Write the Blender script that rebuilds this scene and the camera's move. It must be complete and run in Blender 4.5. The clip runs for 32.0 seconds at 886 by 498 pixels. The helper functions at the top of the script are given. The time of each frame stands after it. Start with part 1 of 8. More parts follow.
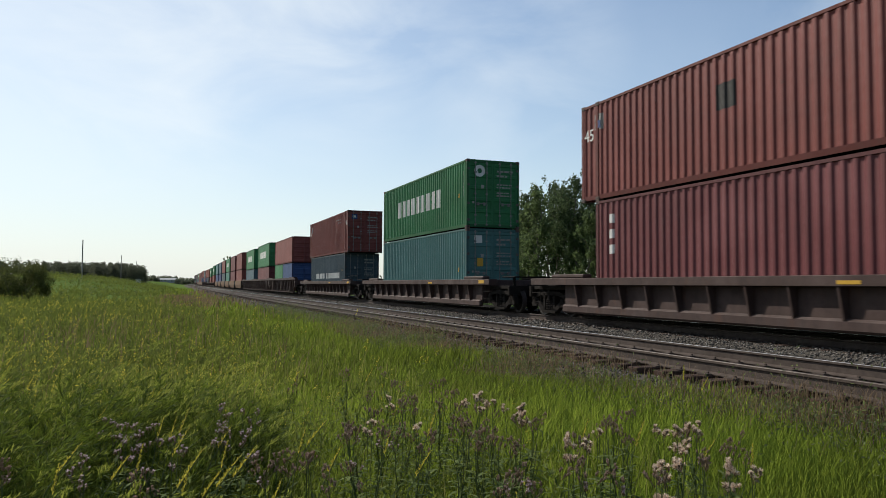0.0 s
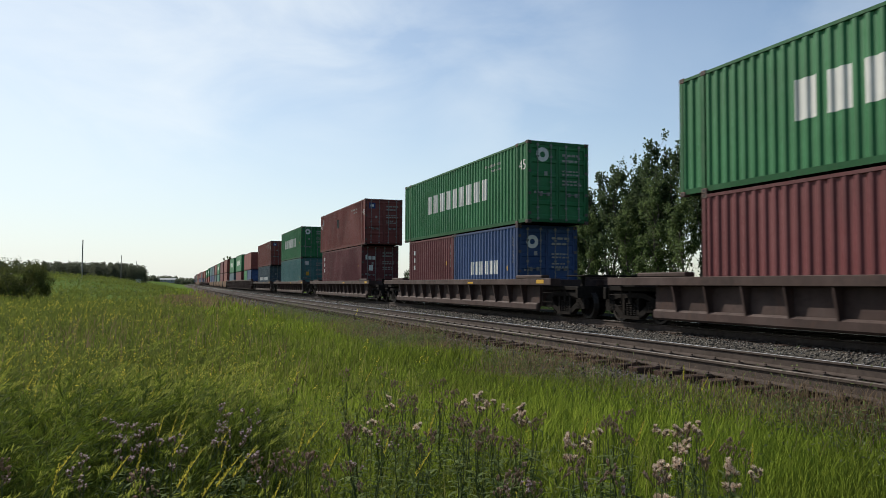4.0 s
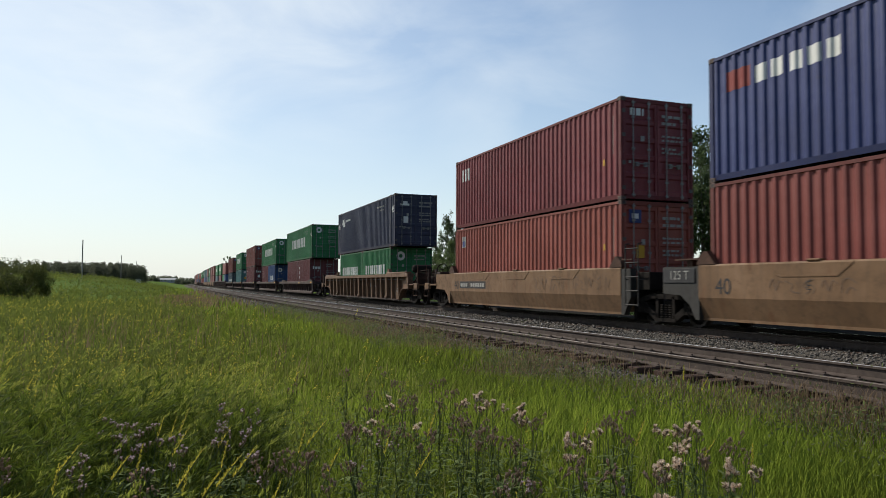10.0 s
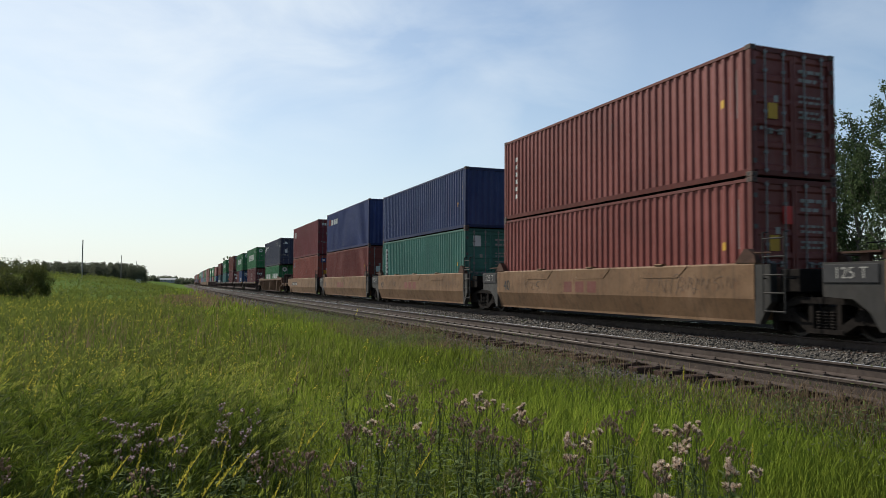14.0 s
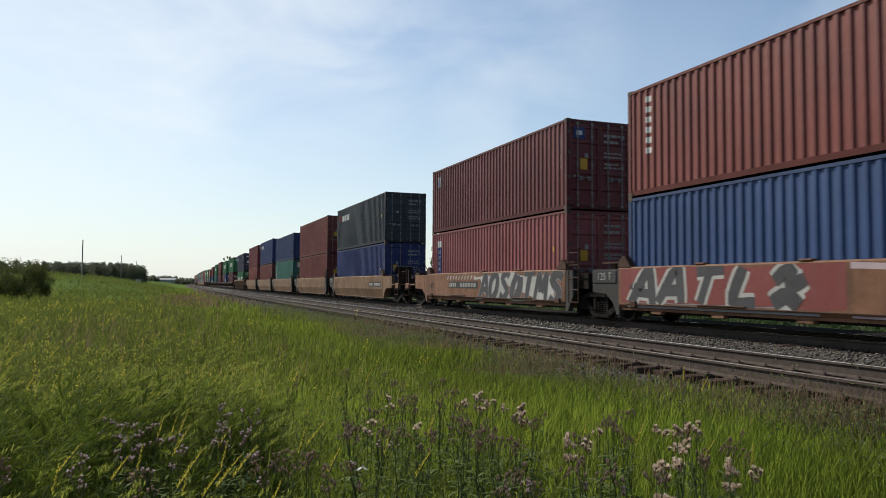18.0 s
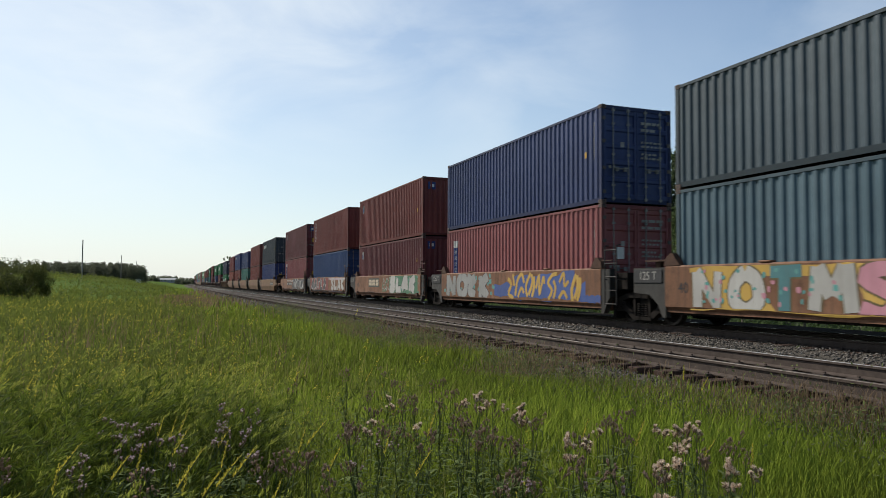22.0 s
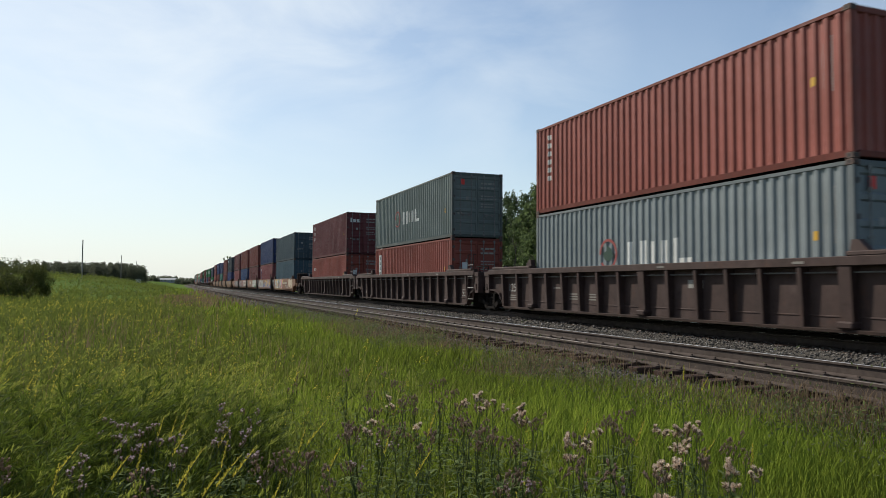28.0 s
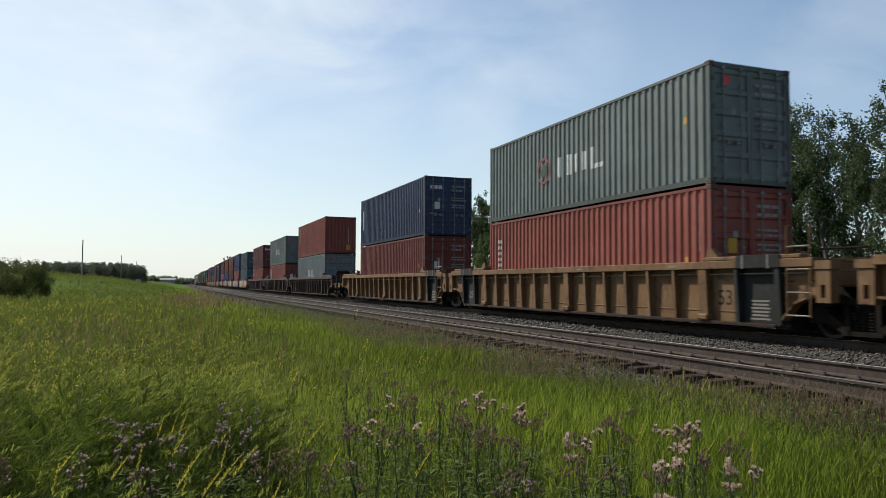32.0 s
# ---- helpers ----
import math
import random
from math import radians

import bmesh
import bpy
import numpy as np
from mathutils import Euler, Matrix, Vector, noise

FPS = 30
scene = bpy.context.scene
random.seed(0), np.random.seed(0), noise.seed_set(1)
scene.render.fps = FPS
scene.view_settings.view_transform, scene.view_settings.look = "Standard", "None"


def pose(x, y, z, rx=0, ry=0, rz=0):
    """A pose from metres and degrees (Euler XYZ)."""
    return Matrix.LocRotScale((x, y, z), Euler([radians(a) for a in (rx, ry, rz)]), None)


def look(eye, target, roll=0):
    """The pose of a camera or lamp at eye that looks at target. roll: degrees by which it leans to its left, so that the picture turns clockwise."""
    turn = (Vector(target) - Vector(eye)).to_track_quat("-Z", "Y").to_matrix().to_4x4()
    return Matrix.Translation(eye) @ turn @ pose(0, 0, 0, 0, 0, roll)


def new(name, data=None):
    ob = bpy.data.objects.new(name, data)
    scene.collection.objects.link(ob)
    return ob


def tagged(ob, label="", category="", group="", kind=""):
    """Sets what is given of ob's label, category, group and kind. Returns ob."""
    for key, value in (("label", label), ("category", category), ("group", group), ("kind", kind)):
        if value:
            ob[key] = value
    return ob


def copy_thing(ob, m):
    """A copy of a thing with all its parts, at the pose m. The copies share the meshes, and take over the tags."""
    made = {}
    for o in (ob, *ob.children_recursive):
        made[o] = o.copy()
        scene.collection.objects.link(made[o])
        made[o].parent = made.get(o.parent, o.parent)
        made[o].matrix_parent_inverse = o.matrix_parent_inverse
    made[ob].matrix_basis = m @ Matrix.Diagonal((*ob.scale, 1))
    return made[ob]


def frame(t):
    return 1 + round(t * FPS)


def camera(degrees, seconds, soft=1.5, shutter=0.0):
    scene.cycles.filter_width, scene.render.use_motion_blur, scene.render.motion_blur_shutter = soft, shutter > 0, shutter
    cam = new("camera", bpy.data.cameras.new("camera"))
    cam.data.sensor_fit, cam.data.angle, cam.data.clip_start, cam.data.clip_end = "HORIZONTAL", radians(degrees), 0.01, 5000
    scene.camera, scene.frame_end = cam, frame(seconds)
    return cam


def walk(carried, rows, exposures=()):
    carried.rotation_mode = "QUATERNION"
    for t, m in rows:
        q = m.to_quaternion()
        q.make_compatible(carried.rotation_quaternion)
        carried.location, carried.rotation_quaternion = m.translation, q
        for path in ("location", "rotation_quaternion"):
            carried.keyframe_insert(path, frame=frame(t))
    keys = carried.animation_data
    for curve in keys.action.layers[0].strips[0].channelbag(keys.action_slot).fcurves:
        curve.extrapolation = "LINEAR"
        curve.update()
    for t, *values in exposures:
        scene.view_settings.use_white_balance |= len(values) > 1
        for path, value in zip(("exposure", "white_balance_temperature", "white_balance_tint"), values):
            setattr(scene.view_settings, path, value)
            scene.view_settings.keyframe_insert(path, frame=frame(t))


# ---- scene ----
from functools import lru_cache

# The rail top of the far track is z = 0, y runs along the tracks, x to their far side.
TRAIN_X, SIDING_X = 13.0, 7.66
EYE = (0.0, 0.0, 1.0)
YAW, TILT, LEAN = 21.0, 2.779, 0.345

cam = camera(62.09, 32.0, soft=0.8, shutter=0.22)
aim = (EYE[0] + math.sin(radians(YAW)) * math.cos(radians(TILT)),
       EYE[1] + math.cos(radians(YAW)) * math.cos(radians(TILT)), EYE[2] + math.sin(radians(TILT)))
walk(cam, [(0.0, look(EYE, aim, LEAN)), (32.0, look(EYE, aim, LEAN))])
scene.view_settings.exposure = 0.0


def bend(y):
    """How far the line has swung to the right at y: straight at first, then a slight turn, and a curve far off."""
    return 0.011 * (np.sqrt((y - 85.0) ** 2 + 900.0) + (y - 85.0)) - 0.0565 + 5e-5 * np.maximum(y - 420.0, 0.0) ** 2


# ---- light ----
SUN_EL, SUN_AZ = 41.0, -34.0      # azimuth from +y towards +x, in degrees
world = bpy.data.worlds.new("summer_sky")
scene.world = world
world.use_nodes = True
wn, wl = world.node_tree.nodes, world.node_tree.links
wn.clear()
w_out = wn.new("ShaderNodeOutputWorld")
w_bg = wn.new("ShaderNodeBackground")
w_bg.inputs["Strength"].default_value = 0.131
w_sky = wn.new("ShaderNodeTexSky")
w_sky.sky_type = "NISHITA"
w_sky.sun_disc = False
w_sky.sun_elevation = radians(SUN_EL)
w_sky.sun_rotation = radians(SUN_AZ)
w_sky.air_density, w_sky.dust_density, w_sky.ozone_density = 1.0, 0.7, 1.0
# thin streaks of high cloud, haze towards the horizon and round the sun
w_co = wn.new("ShaderNodeTexCoord")
w_map = wn.new("ShaderNodeMapping")
w_map.inputs["Rotation"].default_value = (0.0, radians(28), radians(35))
w_map.inputs["Scale"].default_value = (2.6, 3.6, 6.0)
w_map.inputs["Location"].default_value = (0.25, 0.14, -0.56)
w_n = wn.new("ShaderNodeTexNoise")
w_n.inputs["Scale"].default_value = 1.5
w_n.inputs["Detail"].default_value = 7.0
w_n.inputs["Roughness"].default_value = 0.54
w_n.inputs["Distortion"].default_value = 0.5
w_r = wn.new("ShaderNodeMapRange")
w_r.inputs["From Min"].default_value, w_r.inputs["From Max"].default_value = 0.34, 0.72
w_r.inputs["To Max"].default_value = 0.62
wl.new(w_co.outputs["Generated"], w_map.inputs["Vector"])
wl.new(w_map.outputs[0], w_n.inputs["Vector"])
wl.new(w_n.outputs["Fac"], w_r.inputs["Value"])


def w_mix(fac, a, b):
    x = wn.new("ShaderNodeMixRGB")
    wl.new(fac, x.inputs["Fac"])
    wl.new(a, x.inputs["Color1"])
    x.inputs["Color2"].default_value = (*b, 1)
    return x.outputs["Color"]


def w_math(op, a, b):
    x = wn.new("ShaderNodeMath")
    x.operation, x.use_clamp = op, True
    wl.new(a, x.inputs[0])
    x.inputs[1].default_value = b
    return x.outputs[0]


HAZE = (5.9, 6.27, 6.38)
w_sep = wn.new("ShaderNodeSeparateXYZ")
wl.new(w_co.outputs["Generated"], w_sep.inputs[0])
w_low = wn.new("ShaderNodeMapRange")          # 1 at the horizon, 0 high up
w_low.inputs["From Min"].default_value, w_low.inputs["From Max"].default_value = 0.0, 0.75
w_low.inputs["To Min"].default_value, w_low.inputs["To Max"].default_value = 1.0, 0.0
wl.new(w_sep.outputs["Z"], w_low.inputs["Value"])
w_dot = wn.new("ShaderNodeVectorMath")
w_dot.operation = "DOT_PRODUCT"
w_dot.inputs[1].default_value = (math.sin(radians(SUN_AZ)) * math.cos(radians(SUN_EL)), math.cos(radians(SUN_AZ)) * math.cos(radians(SUN_EL)), math.sin(radians(SUN_EL)))
wl.new(w_co.outputs["Generated"], w_dot.inputs[0])
w_side = wn.new("ShaderNodeMapRange")         # haze is bright on the sun's side
w_side.inputs["From Min"].default_value, w_side.inputs["From Max"].default_value = 0.0, 0.88
w_side.inputs["To Min"].default_value, w_side.inputs["To Max"].default_value = 0.12, 1.0
wl.new(w_dot.outputs["Value"], w_side.inputs["Value"])
w_haze = wn.new("ShaderNodeMath")
w_haze.operation, w_haze.use_clamp = "MULTIPLY", True
wl.new(w_math("POWER", w_low.outputs[0], 3.2), w_haze.inputs[0])
wl.new(w_side.outputs[0], w_haze.inputs[1])
sky_col = w_mix(w_haze.outputs[0], w_sky.outputs[0], HAZE)
sky_col = w_mix(w_math("MULTIPLY", w_math("POWER", w_math("MAXIMUM", w_dot.outputs["Value"], 0.0), 5.0), 0.7), sky_col, (6.65, 6.72, 6.45))
# a thin sheet of feathery cloud high ahead, a fainter one beside it
w_sheet = None
for way, inner, outer, most in (((-0.028, 0.949, 0.315), 3.0, 15.0, 1.0), ((0.178, 0.920, 0.348), 2.0, 13.0, 1.0), ((0.42, 0.858, 0.296), 1.0, 10.0, 0.5), ((0.741, 0.59, 0.321), 1.0, 8.0, 0.4)):
    w_near = wn.new("ShaderNodeVectorMath")
    w_near.operation = "DOT_PRODUCT"
    w_near.inputs[1].default_value = way
    wl.new(w_co.outputs["Generated"], w_near.inputs[0])
    w_in = wn.new("ShaderNodeMapRange")
    w_in.interpolation_type = "SMOOTHSTEP"
    w_in.inputs["From Min"].default_value, w_in.inputs["From Max"].default_value = math.cos(radians(outer)), math.cos(radians(inner))
    w_in.inputs["To Max"].default_value = most
    wl.new(w_near.outputs["Value"], w_in.inputs["Value"])
    if w_sheet is None:
        w_sheet = w_in.outputs[0]
    else:
        w_max = wn.new("ShaderNodeMath")
        w_max.operation = "MAXIMUM"
        wl.new(w_sheet, w_max.inputs[0])
        wl.new(w_in.outputs[0], w_max.inputs[1])
        w_sheet = w_max.outputs[0]
w_veil = wn.new("ShaderNodeMath")
w_veil.operation, w_veil.use_clamp = "MULTIPLY", True
w_part = wn.new("ShaderNodeMapRange")
w_part.inputs["To Min"].default_value, w_part.inputs["To Max"].default_value = 0.10, 1.1
wl.new(w_sheet, w_part.inputs["Value"])
wl.new(w_r.outputs[0], w_veil.inputs[0])
wl.new(w_part.outputs[0], w_veil.inputs[1])
sky_col = w_mix(w_veil.outputs[0], sky_col, (7.5, 7.65, 7.7))
# a small lone puff
w_puff = wn.new("ShaderNodeVectorMath")
w_puff.operation = "DOT_PRODUCT"
w_puff.inputs[1].default_value = (0.6750, 0.6981, 0.2389)
wl.new(w_co.outputs["Generated"], w_puff.inputs[0])
w_round = wn.new("ShaderNodeMapRange")
w_round.interpolation_type = "SMOOTHSTEP"
w_round.inputs["From Min"].default_value, w_round.inputs["From Max"].default_value = math.cos(radians(0.62)), math.cos(radians(0.05))
w_round.inputs["To Max"].default_value = 0.5
wl.new(w_puff.outputs["Value"], w_round.inputs["Value"])
w_fluff = wn.new("ShaderNodeTexNoise")
w_fluff.inputs["Scale"].default_value, w_fluff.inputs["Detail"].default_value = 70.0, 4.0
wl.new(w_co.outputs["Generated"], w_fluff.inputs["Vector"])
w_torn = wn.new("ShaderNodeMapRange")
w_torn.inputs["From Min"].default_value, w_torn.inputs["From Max"].default_value = 0.45, 0.72
wl.new(w_fluff.outputs["Fac"], w_torn.inputs["Value"])
w_wisp = wn.new("ShaderNodeMath")
w_wisp.operation, w_wisp.use_clamp = "MULTIPLY", True
wl.new(w_round.outputs[0], w_wisp.inputs[0])
wl.new(w_torn.outputs[0], w_wisp.inputs[1])
sky_col = w_mix(w_wisp.outputs[0], sky_col, (7.3, 7.5, 7.7))
w_tone = wn.new("ShaderNodeMixRGB")
w_tone.blend_type = "MULTIPLY"
w_tone.inputs["Fac"].default_value = 1.0
wl.new(sky_col, w_tone.inputs["Color1"])
w_tone.inputs["Color2"].default_value = (0.965, 1.005, 1.02, 1)
wl.new(w_tone.outputs["Color"], w_bg.inputs["Color"])
wl.new(w_bg.outputs[0], w_out.inputs["Surface"])

sun = new("sun", bpy.data.lights.new("sun", "SUN"))
sun.data.energy, sun.data.angle, sun.data.color = 5.0, radians(0.6), (1.0, 0.94, 0.84)
to_sun = Vector((math.sin(radians(SUN_AZ)) * math.cos(radians(SUN_EL)),
                 math.cos(radians(SUN_AZ)) * math.cos(radians(SUN_EL)), math.sin(radians(SUN_EL))))
sun.matrix_world = look(to_sun * 50, (0, 0, 0))


# ---- materials ----
def nodes(name):
    m = bpy.data.materials.new(name)
    m.use_nodes = True
    nt = m.node_tree
    return m, nt.nodes, nt.links, nt.nodes["Principled BSDF"]


def ramp(nd, lk, value, stops):
    r = nd.new("ShaderNodeValToRGB")
    while len(r.color_ramp.elements) < len(stops):
        r.color_ramp.elements.new(0.5)
    for e, (at, col) in zip(r.color_ramp.elements, stops):
        e.position, e.color = at, (*col, 1)
    lk.new(value, r.inputs["Fac"])
    return r.outputs["Color"]


def blend(nd, lk, fac, a, b, mode="MIX"):
    x = nd.new("ShaderNodeMixRGB")
    x.blend_type = mode
    for name, v in (("Fac", fac), ("Color1", a), ("Color2", b)):
        if isinstance(v, (int, float)):
            x.inputs[name].default_value = v
        elif isinstance(v, tuple):
            x.inputs[name].default_value = (*v, 1)
        else:
            lk.new(v, x.inputs[name])
    return x.outputs["Color"]


def noise_of(nd, lk, co, scale, detail=5.0, rough=0.55, stretch=None, w=None):
    n = nd.new("ShaderNodeTexNoise")
    n.inputs["Scale"].default_value, n.inputs["Detail"].default_value = scale, detail
    n.inputs["Roughness"].default_value = rough
    if w is not None:
        n.noise_dimensions = "4D"
        lk.new(w, n.inputs["W"])
    if stretch:
        mp = nd.new("ShaderNodeMapping")
        mp.inputs["Scale"].default_value = stretch
        lk.new(co, mp.inputs["Vector"])
        co = mp.outputs[0]
    lk.new(co, n.inputs["Vector"])
    return n.outputs["Fac"]


def span(nd, lk, value, lo, hi, a=0.0, b=1.0):
    r = nd.new("ShaderNodeMapRange")
    for k, v in (("From Min", lo), ("From Max", hi), ("To Min", a), ("To Max", b)):
        r.inputs[k].default_value = v
    lk.new(value, r.inputs["Value"])
    return r.outputs[0]


def bumped(nd, lk, bsdf, height, strength=0.2, distance=0.01):
    b = nd.new("ShaderNodeBump")
    b.inputs["Strength"].default_value, b.inputs["Distance"].default_value = strength, distance
    lk.new(height, b.inputs["Height"])
    lk.new(b.outputs[0], bsdf.inputs["Normal"])


def random_w(nd, lk, scale=37.0):
    info = nd.new("ShaderNodeObjectInfo")
    mul = nd.new("ShaderNodeMath")
    mul.operation = "MULTIPLY"
    mul.inputs[1].default_value = scale
    lk.new(info.outputs["Random"], mul.inputs[0])
    return mul.outputs[0]


def tuned(col):
    """Base colours as they stand under the strong summer sun."""
    return tuple(c * 0.875 for c in col)


@lru_cache(None)
def paint(name, col, rust=0.35, dirt=0.42, rough=0.55, dust=(0.074, 0.060, 0.048)):
    """Weathered paint on steel: faded patches, streaks that run down, specks of rust."""
    col = tuple(1.09 * c for c in tuned(col))
    dust = tuple(0.5 * d + 0.5 * c for d, c in zip(dust, col))
    m, nd, lk, bsdf = nodes(name)
    co = nd.new("ShaderNodeTexCoord").outputs["Object"]
    w = random_w(nd, lk)
    big = noise_of(nd, lk, co, 0.55, 4.0, 0.6, None, w)
    faded = tuple(min(1.0, c * 1.20 + 0.012) for c in col)
    deep = tuple(c * 0.8 for c in col)
    c = ramp(nd, lk, big, [(0.3, deep), (0.5, col), (0.72, faded)])
    streak = noise_of(nd, lk, co, 1.0, 6.0, 0.65, (9.0, 9.0, 0.35), w)
    c = blend(nd, lk, span(nd, lk, streak, 0.48, 0.82, 0.0, dirt), c, dust)
    fine = noise_of(nd, lk, co, 7.0, 8.0, 0.7, None, w)
    spots = span(nd, lk, fine, 0.66, 0.74, 0.0, rust)
    c = blend(nd, lk, spots, c, (0.10, 0.042, 0.02))
    lk.new(c, bsdf.inputs["Base Color"])
    lk.new(span(nd, lk, fine, 0.3, 0.8, rough - 0.1, rough + 0.25), bsdf.inputs["Roughness"])
    bsdf.inputs["Specular IOR Level"].default_value = 0.35
    scuff = noise_of(nd, lk, co, 1.7, 7.0, 0.7, (1.0, 1.0, 1.6), w)
    c2 = blend(nd, lk, span(nd, lk, scuff, 0.64, 0.74, 0.0, 0.55), c, (0.045, 0.036, 0.030))
    lk.new(c2, bsdf.inputs["Base Color"])
    bumped(nd, lk, bsdf, noise_of(nd, lk, co, 2.4, 4.0, 0.6, None, w), 0.25, 0.03)
    return m


@lru_cache(None)
def surface(name, a, b, scale=6.0, rough=0.8, metal=0.0, bump=0.3, stretch=None, gloss=0.2):
    a, b = tuned(a), tuned(b)
    m, nd, lk, bsdf = nodes(name)
    co = nd.new("ShaderNodeTexCoord").outputs["Object"]
    w = random_w(nd, lk)
    n1 = noise_of(nd, lk, co, scale, 7.0, 0.62, stretch, w)
    n2 = noise_of(nd, lk, co, scale * 0.13, 3.0, 0.5, None, w)
    c = ramp(nd, lk, n1, [(0.28, a), (0.72, b)])
    c = blend(nd, lk, span(nd, lk, n2, 0.35, 0.7, 0.0, 0.35), c, tuple(0.6 * x for x in a))
    lk.new(c, bsdf.inputs["Base Color"])
    bsdf.inputs["Roughness"].default_value, bsdf.inputs["Metallic"].default_value = rough, metal
    bsdf.inputs["Specular IOR Level"].default_value = gloss
    bumped(nd, lk, bsdf, n1, bump, 0.02)
    return m


@lru_cache(None)
def foliage(name, dark, mid, light, trans=0.45, shine=0.12, tint=None):
    """Thin leaves or blades: each its own tint, light shining through."""
    dark, mid, light, tint = tuned(dark), tuned(mid), tuned(light), tint and tuned(tint)
    m, nd, lk, bsdf = nodes(name)
    geo = nd.new("ShaderNodeNewGeometry")
    c = ramp(nd, lk, geo.outputs["Random Per Island"], [(0.0, dark), (0.5, mid), (1.0, light)])
    co = nd.new("ShaderNodeTexCoord").outputs["Object"]
    patch = noise_of(nd, lk, co, 0.35, 3.0, 0.5)
    c = blend(nd, lk, span(nd, lk, patch, 0.38, 0.72, 0.0, 0.45), c, dark)
    if tint:          # drifts of another tone
        drift = noise_of(nd, lk, co, 0.5, 5.0, 0.6)
        c = blend(nd, lk, span(nd, lk, drift, 0.48, 0.70, 0.0, 0.75), c, tint)
    lk.new(c, bsdf.inputs["Base Color"])
    bsdf.inputs["Roughness"].default_value = 0.7
    bsdf.inputs["Specular IOR Level"].default_value = shine
    tr = nd.new("ShaderNodeBsdfTranslucent")
    lk.new(blend(nd, lk, 0.5, c, light), tr.inputs["Color"])
    mix = nd.new("ShaderNodeMixShader")
    mix.inputs[0].default_value = trans
    lk.new(bsdf.outputs[0], mix.inputs[1])
    lk.new(tr.outputs[0], mix.inputs[2])
    lk.new(mix.outputs[0], nd["Material Output"].inputs["Surface"])
    return m


@lru_cache(None)
def grimy(name, col, soot=(0.020, 0.016, 0.014), rust=(0.12, 0.048, 0.020), amount=0.75):
    """Old car paint: soot in blotches, rust bleeding in runs, chipped specks, dust."""
    col, soot, rust = tuned(col), tuned(soot), tuned(rust)
    m, nd, lk, bsdf = nodes(name)
    co = nd.new("ShaderNodeTexCoord").outputs["Object"]
    w = random_w(nd, lk)
    big = noise_of(nd, lk, co, 0.7, 5.0, 0.65, None, w)
    c = ramp(nd, lk, big, [(0.32, tuple(x * 0.74 for x in col)), (0.5, col), (0.68, tuple(min(1, x * 1.22 + 0.012) for x in col))])
    runs = noise_of(nd, lk, co, 1.0, 7.0, 0.7, (7.0, 7.0, 0.5), w)
    c = blend(nd, lk, span(nd, lk, runs, 0.50, 0.74, 0.0, amount), c, soot)
    orange = noise_of(nd, lk, co, 1.6, 7.0, 0.72, (2.2, 2.2, 0.8), w)
    c = blend(nd, lk, span(nd, lk, orange, 0.56, 0.70, 0.0, 0.8), c, rust)
    blot = noise_of(nd, lk, co, 3.2, 8.0, 0.75, None, w)
    c = blend(nd, lk, span(nd, lk, blot, 0.52, 0.66, 0.0, amount * 0.7), c, soot)
    chip = noise_of(nd, lk, co, 13.0, 6.0, 0.7, None, w)
    c = blend(nd, lk, span(nd, lk, chip, 0.67, 0.71, 0.0, 0.6), c, tuple(min(1, x * 1.7 + 0.03) for x in col))
    lk.new(c, bsdf.inputs["Base Color"])
    lk.new(span(nd, lk, blot, 0.3, 0.8, 0.6, 0.95), bsdf.inputs["Roughness"])
    bsdf.inputs["Specular IOR Level"].default_value = 0.25
    bumped(nd, lk, bsdf, chip, 0.15, 0.008)
    return m


RED = (0.148, 0.028, 0.021)
MAROON = (0.110, 0.021, 0.023)
CRIMSON = (0.150, 0.020, 0.024)
ORANGE = (0.212, 0.046, 0.030)
PINK = (0.205, 0.054, 0.055)
GREEN = (0.013, 0.125, 0.038)
NAVY = (0.024, 0.026, 0.056)
BLUE = (0.015, 0.027, 0.112)
DEEP = (0.016, 0.031, 0.104)
MID = (0.016, 0.046, 0.133)
TEAL = (0.037, 0.138, 0.107)
CYAN = (0.048, 0.138, 0.133)
DUSK = (0.024, 0.039, 0.086)
PALE = (0.165, 0.190, 0.195)
SLATE = (0.035, 0.058, 0.074)
STEEL = (0.044, 0.084, 0.108)
GREY = (0.117, 0.141, 0.133)
CHAR = (0.027, 0.033, 0.043)
COLOUR_WORDS = {RED: "brick-red", MAROON: "dark maroon", CRIMSON: "crimson", ORANGE: "orange-red", PINK: "faded pinkish-red",
                GREEN: "green", NAVY: "dark navy", BLUE: "bright blue", DEEP: "deep blue", MID: "mid-blue", TEAL: "sea-green",
                CYAN: "pale teal", DUSK: "faded slate-blue", SLATE: "slate-grey", STEEL: "steel-blue", GREY: "grey", PALE: "pale grey", CHAR: "charcoal"}

white_mark = paint("white_marking", (0.55, 0.55, 0.52), 0.1, 0.35, 0.6)
yellow_mark = paint("yellow_marking", (0.46, 0.26, 0.02), 0.1, 0.3, 0.6)
blue_mark = paint("blue_marking", (0.02, 0.036, 0.13), 0.05, 0.2, 0.6)
red_mark = paint("red_marking", (0.55, 0.04, 0.03), 0.05, 0.2, 0.6)
black_mark = paint("black_marking", (0.02, 0.02, 0.022), 0.0, 0.3, 0.7)
end_black = paint("black_end_paint", (0.011, 0.0125, 0.0115), 0.0, 0.3, 0.85)
bare_steel = surface("galvanised_rod", (0.14, 0.135, 0.13), (0.26, 0.255, 0.25), 14.0, 0.5, 0.5, 0.1)
